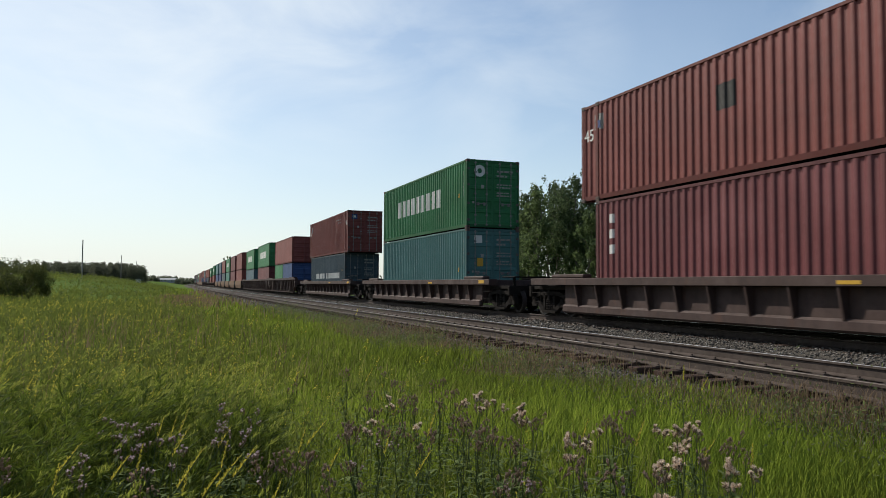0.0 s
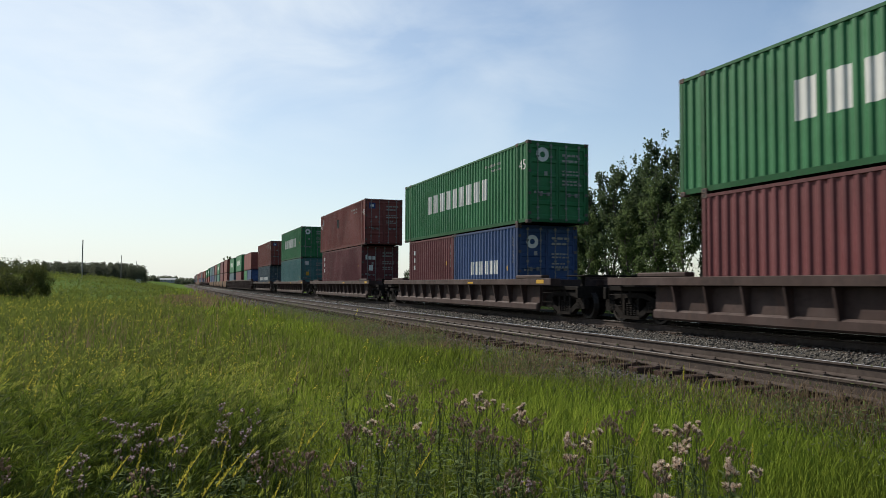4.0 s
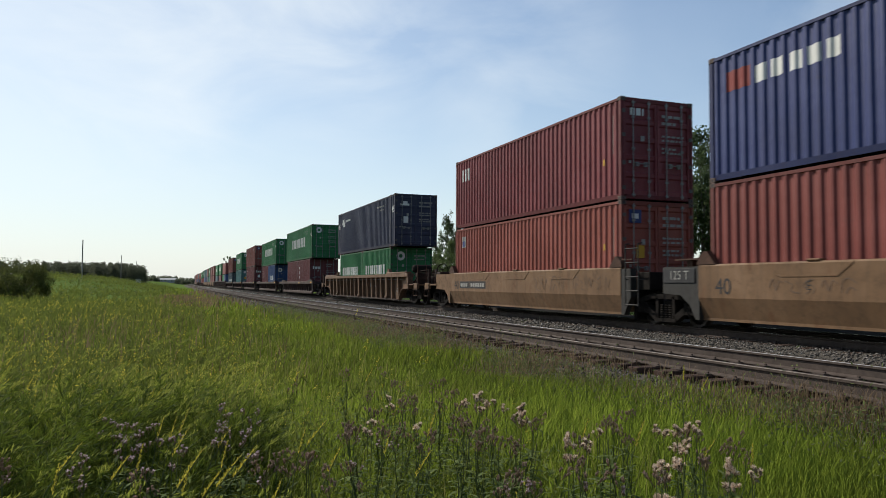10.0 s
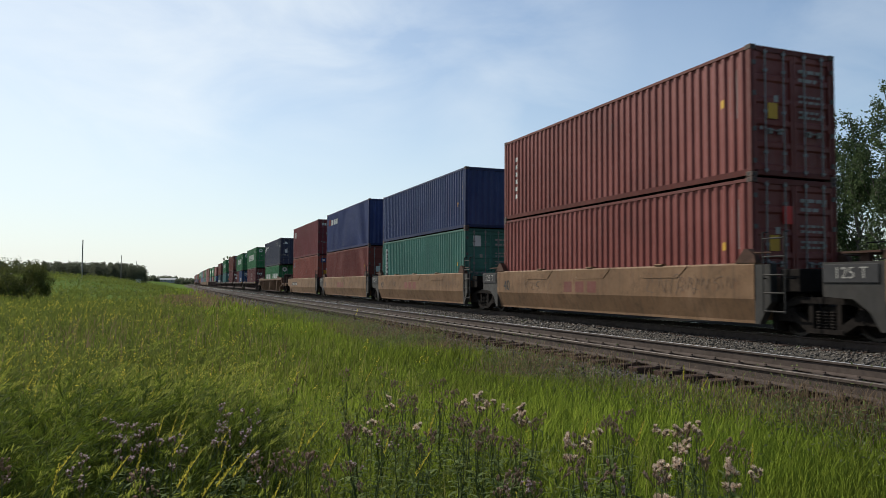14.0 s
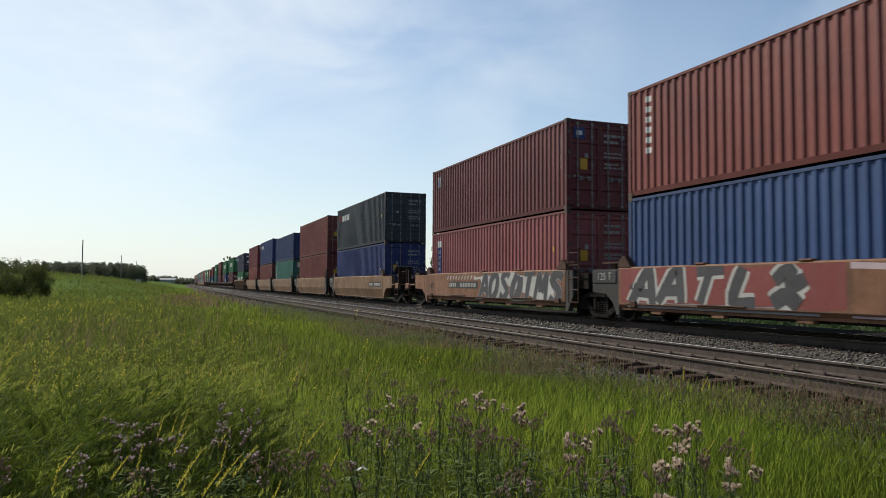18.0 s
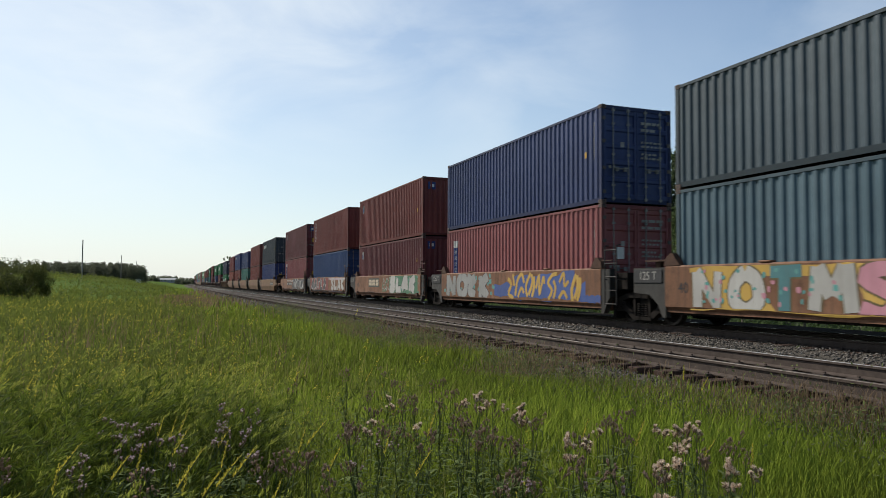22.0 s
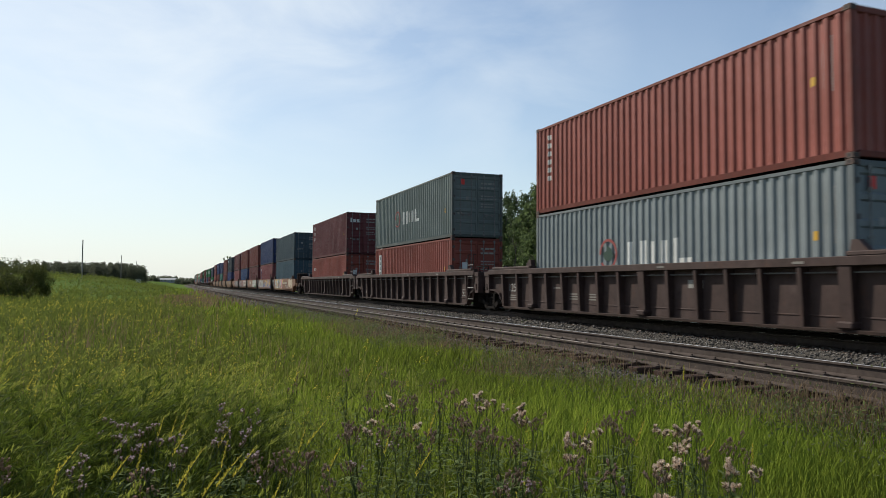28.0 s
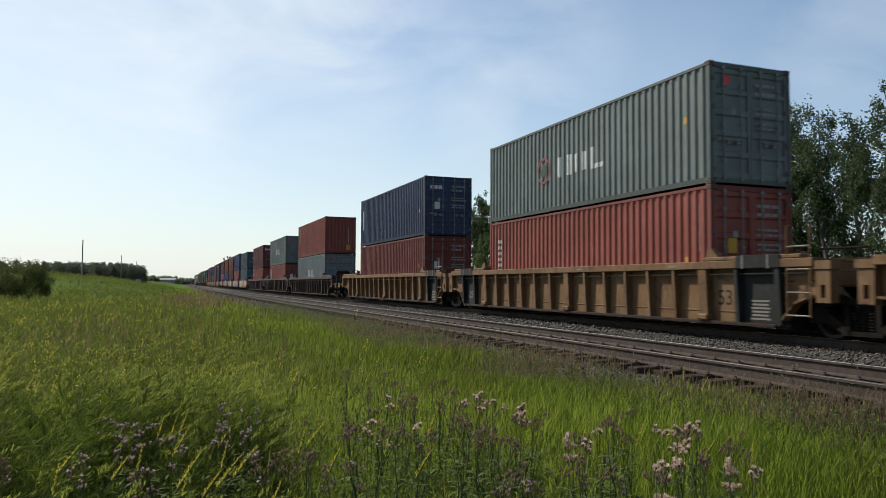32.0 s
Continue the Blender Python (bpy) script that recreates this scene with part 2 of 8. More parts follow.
# steel of rungs and pipes, coloured pale to stand for sun glints
glint_steel = surface("worn_rung_steel", (0.22, 0.20, 0.18), (0.40, 0.38, 0.35), 14.0, 0.35, 0.6, 0.1)
casting_steel = surface("worn_casting", (0.07, 0.05, 0.045), (0.16, 0.11, 0.09), 12.0, 0.7, 0.2, 0.3)
brown_car = grimy("brown_car_paint", (0.054, 0.032, 0.027), (0.020, 0.016, 0.014), (0.085, 0.040, 0.025), 0.6)
tan_car = grimy("tan_car_paint", (0.162, 0.092, 0.046), (0.026, 0.019, 0.015), (0.125, 0.050, 0.020), 0.55)
amber_car = grimy("amber_car_paint", (0.165, 0.092, 0.040))
rusty_car = grimy("rusty_tan_paint", (0.170, 0.080, 0.042))
sooty_tan = grimy("sooty_tan_paint", (0.140, 0.080, 0.046), (0.026, 0.020, 0.017), (0.13, 0.055, 0.024), 0.85)
dull_mark = paint("dull_marking", (0.24, 0.23, 0.21), 0.1, 0.35, 0.6)
faint_mark = paint("faint_marking", (0.17, 0.155, 0.135), 0.2, 0.5, 0.7)
grey_panel = paint("grey_panel_paint", (0.019, 0.0175, 0.0155), 0.3, 0.5, 0.7)
dark_steel = surface("grimy_truck_steel", (0.008, 0.007, 0.0065), (0.024, 0.019, 0.016), 9.0, 0.85, 0.0, 0.4, None, 0.08)
rust_steel = surface("rusted_steel", (0.040, 0.022, 0.016), (0.10, 0.052, 0.034), 8.0, 0.8, 0.1, 0.4)
rust_dark = surface("dark_rust_brown_gear", (0.016, 0.010, 0.008), (0.052, 0.030, 0.023), 7.0, 0.85, 0.0, 0.5)
tread_steel = surface("worn_wheel_rim", (0.035, 0.029, 0.025), (0.085, 0.072, 0.064), 10.0, 0.5, 0.5, 0.05)
rail_top = surface("polished_rail_head", (0.30, 0.29, 0.28), (0.56, 0.55, 0.54), 5.0, 0.22, 1.0, 0.02, (1, 0.2, 1))
rail_dull = surface("dull_rail_head", (0.07, 0.058, 0.05), (0.15, 0.13, 0.115), 7.0, 0.55, 0.6, 0.05, (1, 0.2, 1))
rail_side = surface("rusty_rail_web", (0.046, 0.034, 0.028), (0.102, 0.078, 0.066), 9.0, 0.8, 0.1, 0.3)
tie_wood = surface("weathered_tie_wood", (0.026, 0.014, 0.010), (0.092, 0.054, 0.039), 8.0, 0.9, 0.0, 0.6, (0.4, 6.0, 3.0))


# ---- mesh helpers ----
class Geo:
    """Gathers simple solids and turns them into one mesh."""

    def __init__(self):
        self.v, self.f, self.m = [], [], []

    def add(self, verts, faces, mat=0):
        n = len(self.v)
        self.v += [tuple(p) for p in verts]
        self.f += [tuple(n + i for i in f) for f in faces]
        self.m += [mat] * len(faces)
        return self

    def box(self, x0, x1, y0, y1, z0, z1, mat=0):
        return self.add([(x, y, z) for x in (x0, x1) for y in (y0, y1) for z in (z0, z1)],
                        [(0, 1, 3, 2), (4, 6, 7, 5), (0, 4, 5, 1), (2, 3, 7, 6), (0, 2, 6, 4), (1, 5, 7, 3)], mat)

    def cbox(self, x0, x1, y0, y1, z0, z1, b=0.01, mat=0):
        """A box with its edges cut off."""
        pts = []
        lo, hi = (x0, y0, z0), (x1, y1, z1)
        for i in range(8):
            s = [(i >> k) & 1 for k in range(3)]
            for axis in range(3):
                pts.append(tuple((hi[k] if s[k] else lo[k]) if k == axis else
                                 (hi[k] - b if s[k] else lo[k] + b) for k in range(3)))
        bm = bmesh.new()
        for p in pts:
            bm.verts.new(p)
        bmesh.ops.convex_hull(bm, input=bm.verts)
        bm.verts.index_update()
        self.add([v.co for v in bm.verts], [[v.index for v in f.verts] for f in bm.faces], mat)
        bm.free()
        return self

    def prism(self, outline, x0, x1, axis="x", mat=0):
        """An outline, drawn counter-clockwise in the other two axes, pushed along one axis."""
        n = len(outline)
        def put(a, p):
            return (a, p[0], p[1]) if axis == "x" else (p[0], a, p[1]) if axis == "y" else (p[0], p[1], a)
        vs = [put(x0, p) for p in outline] + [put(x1, p) for p in outline]
        fs = [tuple(range(n - 1, -1, -1)), tuple(range(n, 2 * n))]
        fs += [(i, (i + 1) % n, n + (i + 1) % n, n + i) for i in range(n)]
        return self.add(vs, fs, mat)

    def tube(self, p, q, r, n=8, r2=None, mat=0, cap=True):
        p, q = Vector(p), Vector(q)
        d = (q - p).normalized()
        a = d.orthogonal().normalized()
        b = d.cross(a)
        r2 = r if r2 is None else r2
        vs = []
        for c, rr in ((p, r), (q, r2)):
            vs += [c + (a * math.cos(t) + b * math.sin(t)) * rr for t in (2 * math.pi * i / n for i in range(n))]
        fs = [(i, (i + 1) % n, n + (i + 1) % n, n + i) for i in range(n)]
        if cap:
            fs += [tuple(range(n - 1, -1, -1)), tuple(range(n, 2 * n))]
        return self.add(vs, fs, mat)

    def sweep(self, pts, radii, n=6, mat=0):
        """One unbroken round rod through the points."""
        pts = [Vector(p) for p in pts]
        vs, fs = [], []
        for i, p in enumerate(pts):
            d = (pts[min(i + 1, len(pts) - 1)] - pts[max(i - 1, 0)]).normalized()
            a = d.cross(Vector((0.3, 1, 0.2))).normalized()
            b = d.cross(a)
            vs += [p + (a * math.cos(2 * math.pi * k / n) + b * math.sin(2 * math.pi * k / n)) * radii[i] for k in range(n)]
            if i:
                o = (i - 1) * n
                fs += [(o + k, o + (k + 1) % n, o + n + (k + 1) % n, o + n + k) for k in range(n)]
        e = len(vs) - n
        fs += [tuple(range(n - 1, -1, -1)), tuple(range(e, e + n))]
        return self.add(vs, fs, mat)

    def lathe(self, profile, n=24, mat=0):
        """A profile of (x, radius) turned round the x axis."""
        k = len(profile)
        vs = [(x, r * math.cos(2 * math.pi * i / n), r * math.sin(2 * math.pi * i / n)) for i in range(n) for x, r in profile]
        fs = [(i * k + j, i * k + j + 1, ((i + 1) % n) * k + j + 1, ((i + 1) % n) * k + j) for i in range(n) for j in range(k - 1)]
        return self.add(vs, fs, mat)

    def mesh(self, name, *mats, smooth=False):
        me = bpy.data.meshes.new(name)
        me.from_pydata(self.v, [], self.f)
        for m in mats:
            me.materials.append(m)
        if len(mats) > 1:
            me.polygons.foreach_set("material_index", self.m)
        if smooth:
            me.polygons.foreach_set("use_smooth", [True] * len(me.polygons))
        bm = bmesh.new()
        bm.from_mesh(me)
        bmesh.ops.recalc_face_normals(bm, faces=bm.faces)
        bm.to_mesh(me)
        bm.free()
        return me


def part(name, mesh, parent, label="", at=None):
    ob = new(name, mesh)
    ob.parent = parent
    if at is not None:
        ob.location = at
    if label:
        ob["label"] = label
    return ob


def raw_mesh(name, verts, faces_n, loops, mats, mat_index=None):
    """A big mesh straight from arrays; faces all have the same number of corners."""
    me = bpy.data.meshes.new(name)
    nv, nl = len(verts), len(loops)
    nf = nl // faces_n
    me.vertices.add(nv)
    me.vertices.foreach_set("co", np.asarray(verts, np.float32).ravel())
    me.loops.add(nl)
    me.loops.foreach_set("vertex_index", np.asarray(loops, np.int32).ravel())
    me.polygons.add(nf)
    me.polygons.foreach_set("loop_start", np.arange(0, nl, faces_n, dtype=np.int32))
    for m in mats:
        me.materials.append(m)
    if mat_index is not None:
        me.polygons.foreach_set("material_index", np.asarray(mat_index, np.int32))
    me.update(calc_edges=True)
    return me


@lru_cache(None)
def text_mesh(words, size, mat):
    cu = bpy.data.curves.new("lettering", "FONT")
    cu.body, cu.size, cu.extrude = words, size, 0.001
    cu.align_x, cu.align_y = "CENTER", "CENTER"
    tmp = bpy.data.objects.new("lettering", cu)
    me = bpy.data.meshes.new_from_object(tmp)
    bpy.data.objects.remove(tmp)
    me.materials.clear()
    me.materials.append(mat)
    return me


def lettering(words, size, mat, parent, x, y, z, label=""):
    """Words painted on the near side of a car or container."""
    ob = part("lettering", text_mesh(words, size, mat), parent, label)
    ob.matrix_basis = pose(x, y, z, 90, 0, -90)
    return ob


# ---- ground ----
def lerp(x, xs, zs):
    return np.interp(x, xs, zs)


def ground_z(x, y):
    """Height of the ground; x, y are arrays. The cross-section follows the bend of the line."""
    x, y = np.asarray(x, float), np.asarray(y, float)
    u = x - bend(np.clip(y, 0.0, 900.0))
    z = lerp(u, [-400, -60, -14, -2, 3.0, 4.6, 5.5, 6.1, 6.32, 6.56, 6.86, 7.05, 8.3, 8.75, 14.6, 15.3, 17.7, 19.4, 21, 60, 400],
             [-0.6, -0.6, -0.62, -0.56, -0.52, -0.44, -0.33, -0.27, -0.255, -0.265, -0.275, -0.265, -0.265, -0.205, -0.20, -0.22, -0.165, -0.85, -0.9, -0.7, -0.6])
    # a low rise on the left, in the middle distance
    hill = np.clip((-1.0 - u) / 20.0, 0, 1) * np.clip((y - 60.0) / 100.0, 0, 1)
    z = z + 2.8 * hill * hill * (3 - 2 * hill)
    soft = np.clip((5.0 - u) / 3.0, 0, 1) + np.clip((u - 18.0) / 4.0, 0, 1)
    z = z + soft * (0.05 * np.sin(x * 0.9 + 1.3 * np.sin(y * 0.37)) * np.sin(y * 0.61 + 0.5) + 0.10 * np.sin(x * 0.13 + 2.0) * np.sin(y * 0.09))
    return z


def ground_material():
    m, nd, lk, bsdf = nodes("meadow_and_ballast_ground")
    co = nd.new("ShaderNodeTexCoord").outputs["Object"]
    big = noise_of(nd, lk, co, 0.05, 5.0, 0.6)
    fine = noise_of(nd, lk, co, 6.0, 8.0, 0.7)
    mid = noise_of(nd, lk, co, 0.7, 6.0, 0.65)
    grass = ramp(nd, lk, fine, [(0.3, (0.034, 0.056, 0.009)), (0.52, (0.070, 0.112, 0.016)), (0.75, (0.125, 0.170, 0.030))])
    grass = blend(nd, lk, span(nd, lk, big, 0.42, 0.62, 0.0, 0.55), grass, (0.075, 0.125, 0.024))
    grass = blend(nd, lk, span(nd, lk, mid, 0.55, 0.75, 0.0, 0.5), grass, (0.115, 0.098, 0.03))
    stone = ramp(nd, lk, noise_of(nd, lk, co, 22.0, 6.0, 0.75), [(0.3, (0.022, 0.021, 0.020)), (0.5, (0.078, 0.070, 0.060)), (0.72, (0.16, 0.148, 0.13))])
    soil = ramp(nd, lk, fine, [(0.3, (0.014, 0.019, 0.006)), (0.55, (0.036, 0.047, 0.013)), (0.75, (0.070, 0.080, 0.028))])
    far = nd.new("ShaderNodeAttribute")
    far.attribute_name = "sward"
    grass = blend(nd, lk, far.outputs["Fac"], soil, grass)
    attr = nd.new("ShaderNodeAttribute")
    attr.attribute_name = "gravel"
    edge = nd.new("ShaderNodeMath")
    edge.operation = "ADD"
    lk.new(attr.outputs["Fac"], edge.inputs[0])
    lk.new(span(nd, lk, mid, 0.3, 0.7, -0.3, 0.3), edge.inputs[1])
    c = blend(nd, lk, span(nd, lk, edge.outputs[0], 0.4, 0.6), grass, stone)
    # the train's shade is put into the ground colour here
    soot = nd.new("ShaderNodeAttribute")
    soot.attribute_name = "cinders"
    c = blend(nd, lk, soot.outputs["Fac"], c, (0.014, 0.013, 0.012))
    lk.new(c, bsdf.inputs["Base Color"])
    bsdf.inputs["Roughness"].default_value = 0.95
    bsdf.inputs["Specular IOR Level"].default_value = 0.02
    bumped(nd, lk, bsdf, fine, 0.8, 0.06)
    return m


def build_ground():
    xs = np.unique(np.concatenate([-np.geomspace(16, 4000, 34), np.arange(-16, 20, 0.45), np.geomspace(20, 4000, 30), [4.6, 5.5, 6.1, 6.32, 6.56, 6.86, 7.05, 8.3, 8.75, 14.6, 15.3, 17.7, 19.4]]))
    ys = np.unique(np.concatenate([-np.geomspace(12, 3000, 16), np.arange(-12, 60, 0.7), np.geomspace(60, 4400, 70)]))
    X0, Y = np.meshgrid(xs, ys)
    X = X0 + bend(np.clip(Y, 0.0, 900.0))
    Z = ground_z(X, Y)
    nx, ny = len(xs), len(ys)
    idx = np.arange(nx * ny).reshape(ny, nx)
    quads = np.stack([idx[:-1, :-1], idx[:-1, 1:], idx[1:, 1:], idx[1:, :-1]], -1).reshape(-1)
    me = raw_mesh("ground", np.stack([X, Y, Z], -1).reshape(-1, 3), 4, quads, [ground_material()])
    gravel = me.attributes.new("gravel", "FLOAT", "POINT")
    U = X0.ravel()
    gravel.data.foreach_set("value", np.interp(U, [4.3, 5.3, 18.0, 18.8], [0, 1, 1, 0]).astype(np.float32))
    sward = me.attributes.new("sward", "FLOAT", "POINT")     # bare soil shows between the plants near by, closed turf far off
    sward.data.foreach_set("value", np.interp(np.hypot(X.ravel(), Y.ravel()), [6, 26], [0.0, 1.0]).astype(np.float32))
    cinders = me.attributes.new("cinders", "FLOAT", "POINT")      # shade below and beyond the train, painted dark
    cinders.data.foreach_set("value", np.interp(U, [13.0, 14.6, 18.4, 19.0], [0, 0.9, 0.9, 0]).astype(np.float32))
    me.polygons.foreach_set("use_smooth", [True] * len(me.polygons))
    ob = new("ground", me)
    tagged(ob, "weedy green meadow beside grey railway ballast", "ground", kind="structure")


build_ground()


# ---- tracks ----
RAIL = [(-0.07, -0.185), (0.07, -0.185), (0.07, -0.172), (0.012, -0.150), (0.012, -0.05), (0.036, -0.035), (0.036, -0.006), (0.030, 0.0),
        (-0.030, 0.0), (-0.036, -0.006), (-0.036, -0.035), (-0.012, -0.05), (-0.012, -0.150), (-0.07, -0.172)]


def rail_sweep(x, z, head):
    ys = np.concatenate([np.arange(-80, 60, 5.0), np.arange(60, 1000, 20.0)])
    k = len(RAIL)
    vs, fs, ms = [], [], []
    for i, y in enumerate(ys):
        vs += [(x + bend(y) + a, float(y), z + b) for a, b in RAIL]
        if i:
            o, n = (i - 1) * k, i * k
            for j in range(k):
                fs.append((o + j, o + (j + 1) % k, n + (j + 1) % k, n + j))
                ms.append(1 if j in (6, 7, 8) else 0)
    g = Geo()
    g.v, g.f, g.m = vs, fs, ms
    return g.mesh("rail", rail_side, head)


def stone_mesh_arrays(rng, pts, size):
    """Angular stones: jittered octahedra with a flattened top, six corners and eight faces each."""
    n = len(pts)
    base = np.array([(1, 0, 0), (0, 1, 0), (-1, 0, 0), (0, -1, 0), (0, 0, 0.8), (0, 0, -0.8)], float)
    v = base[None] + rng.uniform(-0.45, 0.45, (n, 6, 3))
    v *= (size * rng.uniform(0.6, 1.35, (n, 1, 1)))
    a = rng.uniform(0, 2 * np.pi, n)
    c, s = np.cos(a)[:, None], np.sin(a)[:, None]
    v = np.stack([v[..., 0] * c - v[..., 1] * s, v[..., 0] * s + v[..., 1] * c, v[..., 2]], -1) + pts[:, None]
    f = np.array([(0, 1, 4), (1, 2, 4), (2, 3, 4), (3, 0, 4), (1, 0, 5), (2, 1, 5), (3, 2, 5), (0, 3, 5)])
    return v.reshape(-1, 3), (f[None] + 6 * np.arange(n)[:, None, None]).reshape(-1)


def stone_material():
    m, nd, lk, bsdf = nodes("crushed_ballast_stone")
    geo = nd.new("ShaderNodeNewGeometry")
    co = nd.new("ShaderNodeTexCoord").outputs["Object"]
    c = ramp(nd, lk, geo.outputs["Random Per Island"], [(0.0, (0.018, 0.016, 0.014)), (0.45, (0.048, 0.042, 0.036)), (0.8, (0.098, 0.088, 0.076)), (1.0, (0.20, 0.18, 0.16))])
    c = blend(nd, lk, span(nd, lk, noise_of(nd, lk, co, 1.3, 5.0, 0.6), 0.45, 0.75, 0.0, 0.5), c, (0.060, 0.044, 0.033))
    lk.new(c, bsdf.inputs["Base Color"])
    bsdf.inputs["Roughness"].default_value = 0.9
    bumped(nd, lk, bsdf, noise_of(nd, lk, co, 40.0, 4.0, 0.6), 0.3, 0.01)
    return m


def build_track(name, x, z, label, ties_to, ties_from):
    root = tagged(new(name), label, "railway track", kind="structure")
    for s in (-1, 1):
        dull = s < 0 and x < 10
        part("rail", rail_sweep(x + s * 0.7535, z, rail_dull if dull else rail_top), root, "steel rail with a dull brown head" if dull else "steel rail with a bright worn head")
    rng = random.Random(int(x * 10))
    shapes = []
    for i in range(9):
        g = Geo()
        dz = [rng.uniform(-0.012, 0.012) for _ in range(4)]
        l0, l1 = -1.27 + rng.uniform(-0.08, 0.10), 1.3 + rng.uniform(-0.04, 0.06)
        g.cbox(l0, l1, -0.112, 0.112, -0.36, -0.187 + dz[0], 0.014)
        y = rng.uniform(-0.05, 0.05)       # a split along the worn end
        g.box(l0 - 0.002, l0 + rng.uniform(0.15, 0.4), y - 0.006, y + 0.006, -0.26, -0.184 + dz[0], 1)
        for s in (-1, 1):
            g.box(s * 0.7535 - 0.17, s * 0.7535 + 0.17, -0.09, 0.09, -0.187, -0.1865 + 0.016, 1)
            for k in (-1, 1):
                g.box(s * 0.7535 + k * 0.09 - 0.012, s * 0.7535 + k * 0.09 + 0.012, -0.05, -0.02, -0.175, -0.145, 1)
        shapes.append(g.mesh("tie", tie_wood, rail_side))
    y = ties_from
    while y < ties_to:
        t = part("tie", shapes[rng.randrange(9)], root)
        t.matrix_basis = pose(x + bend(y), y, z, 0, 0, rng.uniform(-1.2, 1.2))
        y += 0.53 + rng.uniform(-0.03, 0.03)
    # the ties beyond, as one piece
    g = Geo()
    while y < 420:
        g.box(x + bend(y) - 1.3, x + bend(y) + 1.3, y - 0.11, y + 0.11, z - 0.3, z - 0.187)
        y += 0.54
    far = part("far_ties", g.mesh("far_ties", tie_wood), root)
    far["kind"] = "stuff"
    return root


build_track("track_siding", SIDING_X, 0.015, "empty siding with rusty rails on weathered ties", 105, -8)
build_track("track_main", TRAIN_X, 0.0, "main line under the train on wooden ties", 75, -8)


def build_ballast():
    rng = np.random.default_rng(5)
    pts = []
    for n, y0, y1, size in ((21000, -3, 16, 0.024), (13000, 16, 45, 0.036), (4500, 45, 130, 0.060)):
        u = rng.uniform(4.6, 12.6, n)
        keep = rng.random(n) < np.interp(u, [4.6, 5.2, 6.3, 6.5, 6.8, 7.0, 9.0, 9.3, 12.6], [0.35, 1.0, 1.0, 0.85, 0.3, 0.5, 0.55, 0.95, 0.75])
        u = u[keep]
        y = y0 + (y1 - y0) * rng.random(len(u))
        x = u + bend(y)
        pts.append((np.stack([x, y, ground_z(x, y) + rng.uniform(0.0, size * 0.7, len(u))], 1), size))
    vs, fs, off = [], [], 0
    for p, size in pts:
        v, f = stone_mesh_arrays(rng, p, size)
        vs.append(v)
        fs.append(f + off)
        off += len(v)
    me = raw_mesh("ballast_stones", np.concatenate(vs), 3, np.concatenate(fs), [stone_material()])
    tagged(new("ballast_stones", me), "loose grey crushed-stone ballast round the rails", "ballast", kind="stuff")


build_ballast()


# ---- shipping containers ----
W2 = 1.219
PITCH = 0.278
ZB, ZT = 0.17, 0.10       # lower and upper side rail
CASTING = 0.118


def corr(y):
    """How far the corrugated side lies inside its outer plane at y."""
    p = (y / PITCH) % 1.0
    return 0.043 * (0.0 if p < 0.29 else (p - 0.29) / 0.21 if p < 0.5 else 1.0 if p < 0.79 else (1.0 - p) / 0.21)


def breaks(a, b):
    k0 = int(math.floor(a / PITCH)) - 1
    ys = [a, b]
    for k in range(k0, int(b / PITCH) + 2):
        ys += [PITCH * (k + s) for s in (0.0, 0.29, 0.5, 0.79)]
    return sorted({round(y, 4) for y in ys if a <= y <= b})


@lru_cache(None)
def side_mesh(length, height, sign, col, plain=False):
    g = Geo()
    a, b = -length / 2 + 0.12, length / 2 - 0.12
    ys = [a, b] if plain else breaks(a, b)
    vs = []
    for y in ys:
        x = sign * (W2 - 0.014 - (0.018 if plain else corr(y)))
        vs += [(x, y, ZB - 0.01), (x, y, height - ZT + 0.01)]
    g.add(vs, [(2 * i, 2 * i + 2, 2 * i + 3, 2 * i + 1) for i in range(len(ys) - 1)])
    return g.mesh("side_panel", paint_of(col))


def rail_paint(col):
    """The rails and posts of a container: the same paint darkened by a third, with more rust and dirt streaks."""
    return paint(COLOUR_WORDS[col].replace("-", "_").replace(" ", "_") + "_rail_paint", tuple(0.66 * c for c in col), 0.8, 0.75, 0.7, (0.040, 0.030, 0.024))


def paint_of(col):
    return paint(COLOUR_WORDS[col].replace("-", "_").replace(" ", "_") + "_container_paint", col)


@lru_cache(None)
def front_end_mesh(height, y0, turn, col):
    """The blind end: upright corrugations."""
    g = Geo()
    xs = breaks(-1.12, 1.12)
    vs = []
    for x in xs:
        y = y0 - turn * (0.02 + corr(x))
        vs += [(x, y, ZB - 0.01), (x, y, height - ZT)]
    g.add(vs, [(2 * i, 2 * i + 2, 2 * i + 3, 2 * i + 1) for i in range(len(xs) - 1)])
    return g.mesh("front_wall", paint_of(col))


